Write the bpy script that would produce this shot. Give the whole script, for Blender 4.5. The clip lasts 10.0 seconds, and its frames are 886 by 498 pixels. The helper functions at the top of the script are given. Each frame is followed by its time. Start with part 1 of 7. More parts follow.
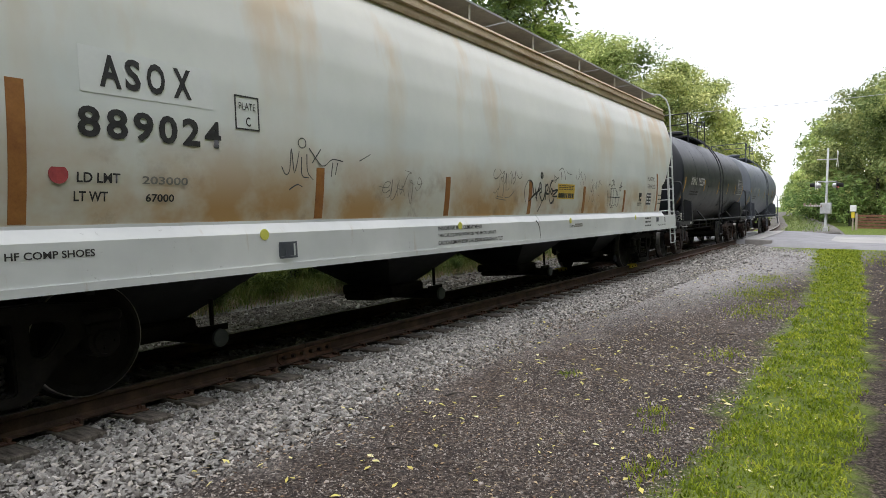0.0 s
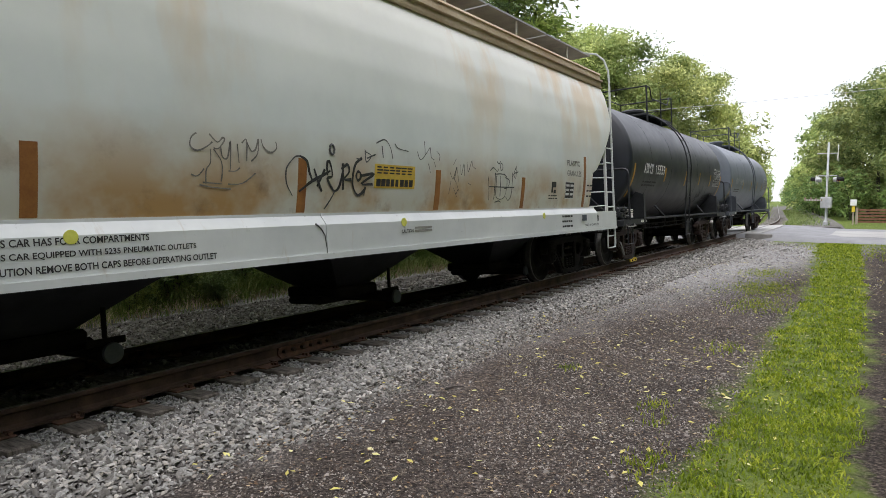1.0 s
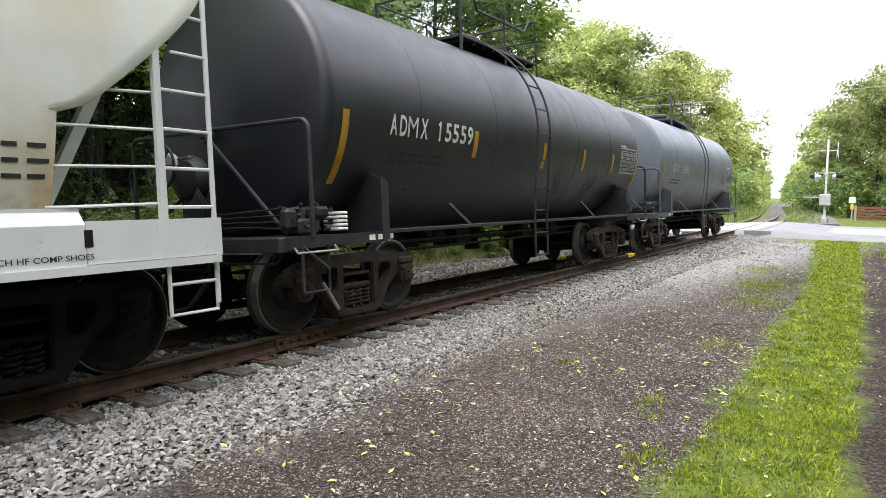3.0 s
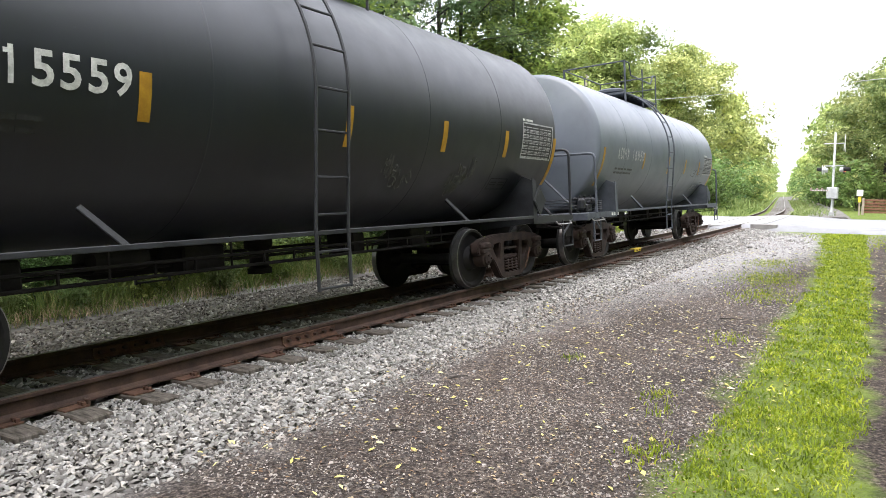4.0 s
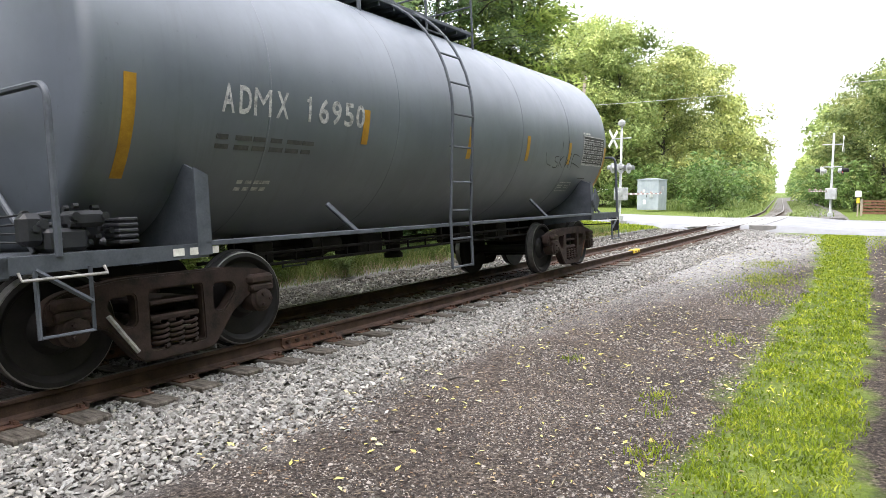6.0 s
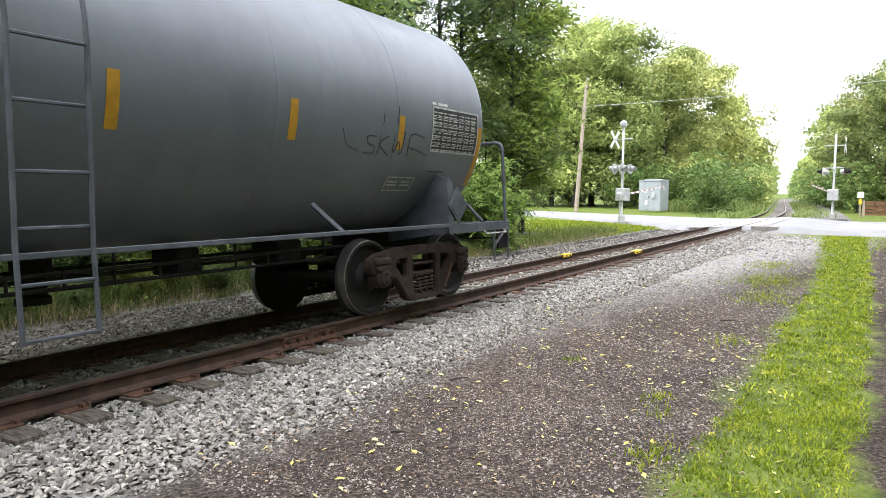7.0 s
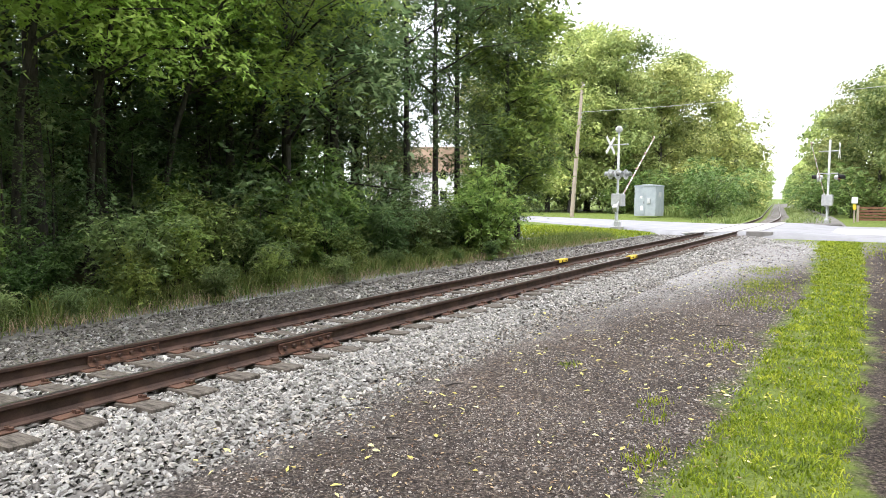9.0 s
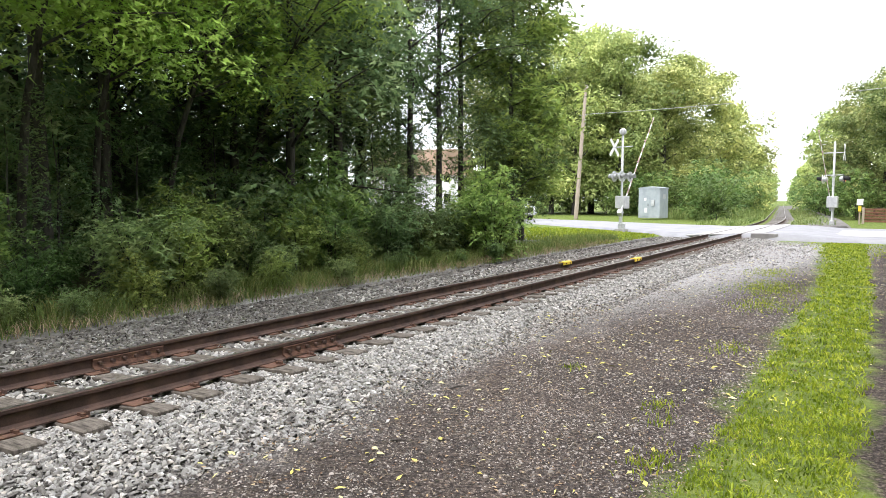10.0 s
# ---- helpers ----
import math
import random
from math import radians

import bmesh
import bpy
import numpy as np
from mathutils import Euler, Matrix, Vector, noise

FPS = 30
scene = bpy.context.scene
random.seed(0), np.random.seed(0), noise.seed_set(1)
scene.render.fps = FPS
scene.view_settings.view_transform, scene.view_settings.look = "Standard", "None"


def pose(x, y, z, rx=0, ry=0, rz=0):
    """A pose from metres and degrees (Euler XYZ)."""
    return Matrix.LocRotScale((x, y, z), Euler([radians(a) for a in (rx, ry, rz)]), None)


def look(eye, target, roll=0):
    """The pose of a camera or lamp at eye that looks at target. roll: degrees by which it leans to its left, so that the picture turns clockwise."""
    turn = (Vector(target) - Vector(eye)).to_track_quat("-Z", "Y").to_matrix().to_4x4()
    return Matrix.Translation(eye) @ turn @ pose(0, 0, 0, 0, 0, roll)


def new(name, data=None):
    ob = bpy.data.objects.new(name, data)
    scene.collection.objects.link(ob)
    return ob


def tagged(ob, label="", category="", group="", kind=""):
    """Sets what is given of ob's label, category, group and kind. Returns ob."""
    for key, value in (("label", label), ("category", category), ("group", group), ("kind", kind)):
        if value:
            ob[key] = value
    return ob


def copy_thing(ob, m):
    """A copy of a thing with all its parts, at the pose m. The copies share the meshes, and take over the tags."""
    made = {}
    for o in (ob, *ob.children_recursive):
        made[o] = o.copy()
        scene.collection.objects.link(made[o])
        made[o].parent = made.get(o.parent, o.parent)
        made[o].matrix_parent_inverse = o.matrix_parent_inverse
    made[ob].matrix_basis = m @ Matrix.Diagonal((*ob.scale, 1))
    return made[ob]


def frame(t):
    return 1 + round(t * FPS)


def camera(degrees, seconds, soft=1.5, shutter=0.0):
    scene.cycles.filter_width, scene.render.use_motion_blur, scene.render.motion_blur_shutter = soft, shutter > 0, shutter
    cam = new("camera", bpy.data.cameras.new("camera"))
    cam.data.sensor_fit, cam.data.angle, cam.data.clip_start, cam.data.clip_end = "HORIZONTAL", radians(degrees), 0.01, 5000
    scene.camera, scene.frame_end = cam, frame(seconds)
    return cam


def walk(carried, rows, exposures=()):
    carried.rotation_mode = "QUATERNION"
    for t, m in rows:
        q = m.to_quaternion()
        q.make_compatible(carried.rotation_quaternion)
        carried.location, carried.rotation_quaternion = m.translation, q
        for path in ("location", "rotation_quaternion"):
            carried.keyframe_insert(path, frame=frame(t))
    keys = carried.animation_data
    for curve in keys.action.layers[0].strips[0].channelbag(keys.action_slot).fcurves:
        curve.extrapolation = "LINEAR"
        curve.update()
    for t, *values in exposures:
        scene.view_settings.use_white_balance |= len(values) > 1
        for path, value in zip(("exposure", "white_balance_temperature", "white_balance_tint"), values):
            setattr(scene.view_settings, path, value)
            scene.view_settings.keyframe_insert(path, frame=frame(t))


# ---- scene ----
import functools

cam = camera(68.0, 10.0, soft=0.85)

# seconds, degrees left of the track's line, degrees down, roll
TURNS = [
    (0.0, 33.111, 3.652, 0.055),
    (0.5, 33.246, 3.715, 0.069),
    (1.0, 33.116, 4.181, 0.009),
    (1.5, 32.739, 4.282, -0.315),
    (2.0, 32.652, 4.587, -0.357),
    (3.5, 33.216, 4.822, -0.489),
    (4.0, 33.476, 5.092, -0.114),
    (4.5, 33.484, 4.927, -0.020),
    (5.0, 33.417, 5.088, -0.060),
    (5.5, 33.334, 4.994, 0.013),
    (7.0, 33.524, 4.928, -0.135),
    (7.5, 33.434, 4.855, -0.075),
    (8.0, 33.221, 4.757, -0.115),
    (8.5, 33.101, 4.643, -0.065),
    (9.0, 33.176, 4.461, -0.128),
    (9.5, 33.242, 4.349, -0.088),
    (10.0, 33.519, 4.232, -0.000),
]
EYE = (0.0, 0.0, 1.5)
walk(cam, [(t, pose(*EYE, 90 - down, 0, left) @ pose(0, 0, 0, 0, 0, -roll)) for t, left, down, roll in TURNS],
     [(t, e, 6500, 15) for t, e in ((0, -0.60), (1.5, -0.61), (2.0, -0.52), (3.5, 0.33), (4.5, 0.42), (5.5, 0.38), (8, 0.23), (10, 0.18))])

# ------------------------------------------------------------- light
world = bpy.data.worlds.new("overcast_sky")
scene.world = world
world.use_nodes = True
wn, wl = world.node_tree.nodes, world.node_tree.links
wn.clear()
sky = wn.new("ShaderNodeTexSky")
sky.sky_type = "NISHITA"
sky.sun_disc = False
sky.sun_elevation = radians(67)
sky.sun_rotation = radians(172)
sky_bg = wn.new("ShaderNodeBackground")
sky_bg.inputs["Strength"].default_value = 0.06
wl.new(sky.outputs[0], sky_bg.inputs["Color"])
way = wn.new("ShaderNodeTexCoord")
up = wn.new("ShaderNodeSeparateXYZ")
wl.new(way.outputs["Generated"], up.inputs[0])
deck = wn.new("ShaderNodeValToRGB")
deck.color_ramp.elements[0].color = (0.495, 0.51, 0.54, 1)
deck.color_ramp.elements[1].color = (0.92, 0.965, 1.0, 1)
wl.new(up.outputs[2], deck.inputs["Fac"])
cloud_bg = wn.new("ShaderNodeBackground")
wl.new(deck.outputs[0], cloud_bg.inputs["Color"])
cloud_bg.inputs["Strength"].default_value = 3.4
both = wn.new("ShaderNodeAddShader")
wl.new(sky_bg.outputs[0], both.inputs[0])
wl.new(cloud_bg.outputs[0], both.inputs[1])
wout = wn.new("ShaderNodeOutputWorld")
wl.new(both.outputs[0], wout.inputs["Surface"])

sun = new("sun", bpy.data.lights.new("sun", "SUN"))
sun.data.energy = 3.0
sun.data.angle = radians(35)
sun.data.color = (1.0, 0.95, 0.89)
sun.matrix_world = look((1.6, -11.5, 27), (0, 0, 0))

# ------------------------------------------------------------- materials


def shader(name, rough=0.8, metal=0.0, spec=0.4):
    m = bpy.data.materials.new(name)
    m.use_nodes = True
    b = m.node_tree.nodes["Principled BSDF"]
    b.inputs["Roughness"].default_value = rough
    b.inputs["Metallic"].default_value = metal
    b.inputs["Specular IOR Level"].default_value = spec
    return m, m.node_tree.nodes, m.node_tree.links, b


def coords(n, l, scale=(1, 1, 1)):
    c = n.new("ShaderNodeTexCoord")
    v = n.new("ShaderNodeMapping")
    v.inputs["Scale"].default_value = scale
    l.new(c.outputs["Object"], v.inputs["Vector"])
    return v.outputs[0]


def grain(n, l, vec, scale, detail=6, rough=0.6):
    t = n.new("ShaderNodeTexNoise")
    t.inputs["Scale"].default_value = scale
    t.inputs["Detail"].default_value = detail
    t.inputs["Roughness"].default_value = rough
    l.new(vec, t.inputs["Vector"])
    return t.outputs["Fac"]


def ramp(n, l, fac, stops):
    r = n.new("ShaderNodeValToRGB")
    while len(r.color_ramp.elements) < len(stops):
        r.color_ramp.elements.new(0.5)
    for e, (p, c) in zip(r.color_ramp.elements, stops):
        e.position = p
        e.color = (*c, 1) if len(c) == 3 else c
    l.new(fac, r.inputs["Fac"])
    return r.outputs["Color"]


def step(n, l, value, low, high):
    r = n.new("ShaderNodeMapRange")
    r.inputs["From Min"].default_value = low
    r.inputs["From Max"].default_value = high
    l.new(value, r.inputs["Value"])
    return r.outputs[0]


def calc(n, l, op, a, b):
    r = n.new("ShaderNodeMath")
    r.operation = op
    for i, v in enumerate((a, b)):
        if isinstance(v, (int, float)):
            r.inputs[i].default_value = v
        else:
            l.new(v, r.inputs[i])
    return r.outputs[0]


def blend(n, l, fac, a, b, mode="MIX"):
    r = n.new("ShaderNodeMix")
    r.data_type = "RGBA"
    r.blend_type = mode
    for s, v in ((0, fac), (6, a), (7, b)):
        if isinstance(v, (int, float)):
            r.inputs[s].default_value = v
        elif isinstance(v, tuple):
            r.inputs[s].default_value = (*v, 1)
        else:
            l.new(v, r.inputs[s])
    return r.outputs[2]


def relief(n, l, b, height, strength=0.4, distance=0.01):
    r = n.new("ShaderNodeBump")
    r.inputs["Strength"].default_value = strength
    r.inputs["Distance"].default_value = distance
    l.new(height, r.inputs["Height"])
    l.new(r.outputs[0], b.inputs["Normal"])


def plain(name, dark, light, scale=8, rough=0.8, metal=0.0, bump=0.2, spec=0.4, fine=60, stretch=(1, 1, 1)):
    """A worn surface: two colours by large stains, with fine grain over them."""
    m, n, l, b = shader(name, rough, metal, spec)
    v = coords(n, l, stretch)
    big, small = grain(n, l, v, scale), grain(n, l, v, fine, 3)
    f = calc(n, l, "ADD", calc(n, l, "MULTIPLY", big, 0.75), calc(n, l, "MULTIPLY", small, 0.25))
    l.new(ramp(n, l, f, [(0.34, dark), (0.66, light)]), b.inputs["Base Color"])
    if bump:
        relief(n, l, b, small, bump, 0.004)
    return m


def leafy(name, dark, mid, light, through_light=0.35, clump=0.9):
    """Leaves that differ one by one and, more, in noise clumps toned as if lit and shaded."""
    m, n, l, b = shader(name, 0.55, 0, 0.22)
    g = n.new("ShaderNodeNewGeometry")
    o = n.new("ShaderNodeObjectInfo")
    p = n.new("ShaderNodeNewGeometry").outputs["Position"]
    clump_shade = step(n, l, grain(n, l, p, clump, 2, 0.55), 0.33, 0.67)
    tone = calc(n, l, "ADD", calc(n, l, "MULTIPLY", g.outputs["Random Per Island"], 0.45), calc(n, l, "MULTIPLY", clump_shade, 0.55))
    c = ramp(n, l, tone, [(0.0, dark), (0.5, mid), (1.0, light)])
    hsv = n.new("ShaderNodeHueSaturation")
    l.new(c, hsv.inputs["Color"])
    l.new(calc(n, l, "ADD", calc(n, l, "MULTIPLY", o.outputs["Random"], 0.6), 0.75), hsv.inputs["Value"])
    hue = calc(n, l, "FRACT", calc(n, l, "MULTIPLY", o.outputs["Random"], 7.31), 0.0)
    l.new(calc(n, l, "ADD", calc(n, l, "MULTIPLY", hue, 0.040), 0.468), hsv.inputs["Hue"])
    l.new(hsv.outputs[0], b.inputs["Base Color"])
    t = n.new("ShaderNodeBsdfTranslucent")
    l.new(hsv.outputs[0], t.inputs["Color"])
    x = n.new("ShaderNodeMixShader")
    x.inputs[0].default_value = through_light
    l.new(b.outputs[0], x.inputs[1])
    l.new(t.outputs[0], x.inputs[2])
    l.new(x.outputs[0], n["Material Output"].inputs["Surface"])
    return m


# ------------------------------------------------------------- mesh helpers


def finish(name, bm, material, smooth=35):
    me = bpy.data.meshes.new(name)
    bm.normal_update()
    bm.to_mesh(me)
    bm.free()
    me.materials.append(material)
    if smooth:
        me.shade_smooth()
        me.set_sharp_from_angle(angle=radians(smooth))
    return me


def part(name, bm, material, parent, label="", smooth=35):
    ob = new(name, finish(name, bm, material, smooth))
    ob.parent = parent
    return tagged(ob, label)


def single(name, bm, material, label, category, kind="", smooth=35, group=""):
    return tagged(new(name, finish(name, bm, material, smooth)), label, category, group, kind)


def empty(name, label, category, group=""):
    ob = new(name)
    ob.empty_display_size = 0.2
    return tagged(ob, label, category, group)


def box(bm, lo, hi, bevel=0.0, m=None):
    r = bmesh.ops.create_cube(bm, size=1)
    for v in r["verts"]:
        v.co = Vector([(a + b) / 2 + c * (b - a) for a, b, c in zip(lo, hi, v.co)])
    if bevel:
        es = list({e for v in r["verts"] for e in v.link_edges})
        out = bmesh.ops.bevel(bm, geom=es, offset=bevel, segments=1, affect="EDGES")
        vs = {v for f in out["faces"] for v in f.verts} | {v for v in r["verts"] if v.is_valid}
    else:
        vs = set(r["verts"])
    if m is not None:
        for v in vs:
            v.co = m @ v.co
    return bm


def rod(bm, a, b, r, n=8, r2=None):
    a, b = Vector(a), Vector(b)
    turn = (b - a).to_track_quat("Z", "Y").to_matrix().to_4x4()
    m = Matrix.Translation((a + b) / 2) @ turn
    bmesh.ops.create_cone(bm, cap_ends=True, segments=n, radius1=r, radius2=r if r2 is None else r2, depth=(b - a).length, matrix=m)
    return bm


def tube(bm, pts, r, n=6):
    """A pipe along points, with rings that follow its bends; r may be a list."""
    pts = [Vector(p) for p in pts]
    rings = []
    up = Vector((0.13, 0.31, 0.94))
    for i, p in enumerate(pts):
        d = (pts[min(i + 1, len(pts) - 1)] - pts[max(i - 1, 0)]).normalized()
        u = d.cross(up)
        if u.length < 0.05:
            u = d.cross(Vector((1, 0, 0)))
        u.normalize()
        w = d.cross(u)
        q = r[i] if isinstance(r, (list, tuple)) else r
        rings.append([bm.verts.new(p + (u * math.cos(k * 2 * math.pi / n) + w * math.sin(k * 2 * math.pi / n)) * q) for k in range(n)])
    for s, t in zip(rings, rings[1:]):
        for k in range(n):
            bm.faces.new((s[k], s[(k + 1) % n], t[(k + 1) % n], t[k]))
    bm.faces.new(rings[0][::-1])
    bm.faces.new(rings[-1])
    return bm


def bent(a, corner, b, r=0.08, steps=4):
    """Points from a to b with a rounded corner."""
    a, c, b = Vector(a), Vector(corner), Vector(b)
    p, q = c + (a - c).normalized() * r, c + (b - c).normalized() * r
    return [a] + [p.lerp(c, k / steps).lerp(c.lerp(q, k / steps), k / steps) for k in range(steps + 1)] + [b]


def plate(bm, outline, axis, at, thick):
    """A flat outline, given as pairs, thickened along an axis from at."""
    def place(p, d):
        c = [p[0], p[1]]
        c.insert("xyz".index(axis), at + d)
        return bm.verts.new(c)
    lo, hi = [place(p, 0) for p in outline], [place(p, thick) for p in outline]
    k = len(outline)
    bm.faces.new(lo[::-1])
    bm.faces.new(hi)
    for i in range(k):
        bm.faces.new((lo[i], lo[(i + 1) % k], hi[(i + 1) % k], hi[i]))
    bmesh.ops.recalc_face_normals(bm, faces=bm.faces[:])
    return bm


def lathe(bm, profile, axis="y", n=48, centre=(0, 0, 0)):
    """Turns (radius, along) pairs about an axis."""
    rings = []
    for r, a in profile:
        ring = []
        for k in range(n):
            c, s = r * math.cos(2 * math.pi * k / n), r * math.sin(2 * math.pi * k / n)
            p = {"x": (a, c, s), "y": (c, a, s), "z": (c, s, a)}[axis]
            ring.append(bm.verts.new(Vector(p) + Vector(centre)))
        rings.append(ring)
    for s, t in zip(rings, rings[1:]):
        for k in range(n):
            bm.faces.new((s[k], s[(k + 1) % n], t[(k + 1) % n], t[k]))
    bm.faces.new(rings[0])
    bm.faces.new(rings[-1])
    bmesh.ops.recalc_face_normals(bm, faces=bm.faces[:])
    return bm


def raw(name, verts, faces, material, smooth=False):
    me = bpy.data.meshes.new(name)
    me.from_pydata(verts, [], faces)
    me.materials.append(material)
    if smooth:
        me.shade_smooth()
    me.update()
    return me


def quick(name, verts, quads, material):
    """A mesh of many quads from arrays."""
    me = bpy.data.meshes.new(name)
    k = len(quads)
    me.vertices.add(len(verts))
    me.vertices.foreach_set("co", np.asarray(verts, dtype=np.float32).ravel())
    size = quads.shape[1]
    me.loops.add(k * size)
    me.loops.foreach_set("vertex_index", np.asarray(quads, dtype=np.int32).ravel())
    me.polygons.add(k)
    me.polygons.foreach_set("loop_start", np.arange(0, k * size, size, dtype=np.int32))
    me.update(calc_edges=True)
    me.materials.append(material)
    return me


B = bmesh.new

RUST_RAIL = plain("rusty_rail_steel", (0.028, 0.017, 0.013), (0.095, 0.055, 0.040), 5, 0.75, 0.2, 0.3, 0.4, 90)
RUST = plain("rust", (0.05, 0.026, 0.018), (0.14, 0.070, 0.044), 14, 0.9, 0.1, 0.4)
POLISHED = plain("worn_steel", (0.12, 0.11, 0.10), (0.30, 0.28, 0.26), 6, 0.4, 0.9, 0.1)
TIE_WOOD = plain("weathered_tie_wood", (0.022, 0.018, 0.015), (0.17, 0.150, 0.128), 5, 0.95, 0, 0.9, 0.2, 26, (1, 7, 1))
YELLOW = plain("yellow_paint", (0.55, 0.38, 0.03), (0.75, 0.55, 0.06), 12, 0.6)
ASPHALT = plain("asphalt_road", (0.185, 0.187, 0.197), (0.265, 0.267, 0.28), 1.2, 0.9, 0, 0.3, 0.3, 120)
CONCRETE = plain("pale_concrete", (0.27, 0.268, 0.26), (0.38, 0.376, 0.365), 0.8, 0.9, 0, 0.2, 0.3, 60)

# the track's line: straight, then a bend to the left beyond the crossing
NEAR, GAUGE, CANT = -5.2, 1.505, 3.4
MID = NEAR - GAUGE / 2 * math.cos(radians(CANT))
DIP = -GAUGE / 2 * math.sin(radians(CANT))
BEND_A, BEND_B, TURN = 34.0, 66.0, 0.109


def line(s):
    """The track's middle at s metres along it, and its heading in degrees."""
    if s <= BEND_A:
        return MID, s, 0.0
    k = min(s, BEND_B) - BEND_A
    a = TURN * k / (BEND_B - BEND_A)
    x, y = MID - TURN * k * k / (2 * (BEND_B - BEND_A)), BEND_A + k * (1 - a * a / 6)
    if s > BEND_B:
        x, y = x - math.sin(TURN) * (s - BEND_B), y + math.cos(TURN) * (s - BEND_B)
    return x, y, math.degrees(a)


def on_track(s):
    x, y, a = line(s)
    return pose(x, y, DIP, 0, 0, a) @ pose(0, 0, 0, 0, -CANT, 0)


def sweep(bm, section, side, stations, lift=0.0):
    """A section of (across, up) pairs drawn along the track at side metres from its middle."""
    rings = []
    for s in stations:
        m = on_track(s)
        rings.append([bm.verts.new(m @ Vector((side + a, 0, z + lift))) for a, z in section])
    k = len(section)
    for p, q in zip(rings, rings[1:]):
        for i in range(k):
            bm.faces.new((p[i], p[(i + 1) % k], q[(i + 1) % k], q[i]))
    bm.faces.new(rings[0])
    bm.faces.new(rings[-1][::-1])
    bmesh.ops.recalc_face_normals(bm, faces=bm.faces[:])
    return bm


# ------------------------------------------------------------- ground
GROUND_Z = -0.25


def ground_material():
    m, n, l, b = shader("ground_gravel_and_grass", 0.95, 0, 0.2)
    v = coords(n, l)
    sep = n.new("ShaderNodeSeparateXYZ")
    l.new(v, sep.inputs[0])
    x, y = sep.outputs[0], sep.outputs[1]
    wav, fine, mid = grain(n, l, v, 0.5, 4), grain(n, l, v, 38, 6, 0.75), grain(n, l, v, 5, 5)
    vor = n.new("ShaderNodeTexVoronoi")
    vor.inputs["Scale"].default_value = 34
    l.new(v, vor.inputs["Vector"])
    dirt = ramp(n, l, fine, [(0.36, (0.008, 0.006, 0.006)), (0.50, (0.050, 0.041, 0.036)), (0.64, (0.185, 0.160, 0.140))])
    tone = ramp(n, l, wav, [(0.35, (0.62, 0.60, 0.59)), (0.65, (1.15, 1.11, 1.07))])
    dirt = blend(n, l, 1.0, dirt, tone, "MULTIPLY")
    pebble = ramp(n, l, vor.outputs["Color"], [(0.0, (0.6, 0.6, 0.6)), (1.0, (1.5, 1.45, 1.4))])
    dirt = blend(n, l, 0.75, dirt, pebble, "MULTIPLY")
    turf = ramp(n, l, mid, [(0.3, (0.05, 0.075, 0.014)), (0.5, (0.10, 0.14, 0.024)), (0.7, (0.16, 0.195, 0.045))])
    litter = ramp(n, l, mid, [(0.3, (0.03, 0.035, 0.012)), (0.7, (0.09, 0.085, 0.035))])
    edge = calc(n, l, "ADD", x, calc(n, l, "MULTIPLY", calc(n, l, "SUBTRACT", grain(n, l, v, 1.3, 6, 0.7), 0.5), 1.1))
    lean = calc(n, l, "MULTIPLY", calc(n, l, "MAXIMUM", calc(n, l, "SUBTRACT", y, 14.0), 0.0), 0.055)
    a = step(n, l, calc(n, l, "ADD", edge, lean), -1.12, -0.88)
    z = step(n, l, calc(n, l, "ADD", edge, calc(n, l, "MULTIPLY", lean, 0.4)), 0.10, -0.08)
    strip = calc(n, l, "MULTIPLY", a, z)
    beyond = step(n, l, calc(n, l, "ADD", y, calc(n, l, "MULTIPLY", mid, 2.0)), 30.0, 33.0)
    lot = calc(n, l, "MULTIPLY", calc(n, l, "SUBTRACT", 1.0, beyond), step(n, l, edge, 3.2, 2.8))
    # pale crushed stone thins out over the lot, further out towards the road
    fan = calc(n, l, "MULTIPLY", calc(n, l, "MAXIMUM", calc(n, l, "SUBTRACT", y, 6.5), 0.0), 0.185)
    rag = calc(n, l, "MULTIPLY", calc(n, l, "SUBTRACT", grain(n, l, v, 2.1, 6, 0.75), 0.5), 1.6)
    reach = calc(n, l, "ADD", calc(n, l, "SUBTRACT", calc(n, l, "SUBTRACT", x, fan), rag), 4.3)
    chips = ramp(n, l, fine, [(0.34, (0.085, 0.085, 0.086)), (0.5, (0.265, 0.266, 0.265)), (0.66, (0.52, 0.52, 0.515))])
    chips = blend(n, l, 0.6, chips, pebble, "MULTIPLY")
    dirt = blend(n, l, calc(n, l, "MULTIPLY", step(n, l, reach, 1.1, -0.6), 0.86), dirt, chips)
    # the bare lane beyond the grass is damp and dark
    lane = step(n, l, edge, 0.0, 0.25)
    dirt = blend(n, l, calc(n, l, "MULTIPLY", lane, 0.6), dirt, blend(n, l, 1.0, dirt, (0.42, 0.38, 0.37), "MULTIPLY"))
    soil = blend(n, l, calc(n, l, "MULTIPLY", strip, 0.9), dirt, turf)
    far = calc(n, l, "SUBTRACT", 1.0, lot)
    c = blend(n, l, far, soil, turf)
    woods = calc(n, l, "MULTIPLY", step(n, l, edge, -9.0, -10.0), step(n, l, calc(n, l, "ADD", y, mid), 27.5, 24.5))
    c = blend(n, l, woods, c, litter)
    l.new(c, b.inputs["Base Color"])
    h = calc(n, l, "ADD", fine, vor.outputs["Distance"])
    relief(n, l, b, h, 0.8, 0.02)
    return m


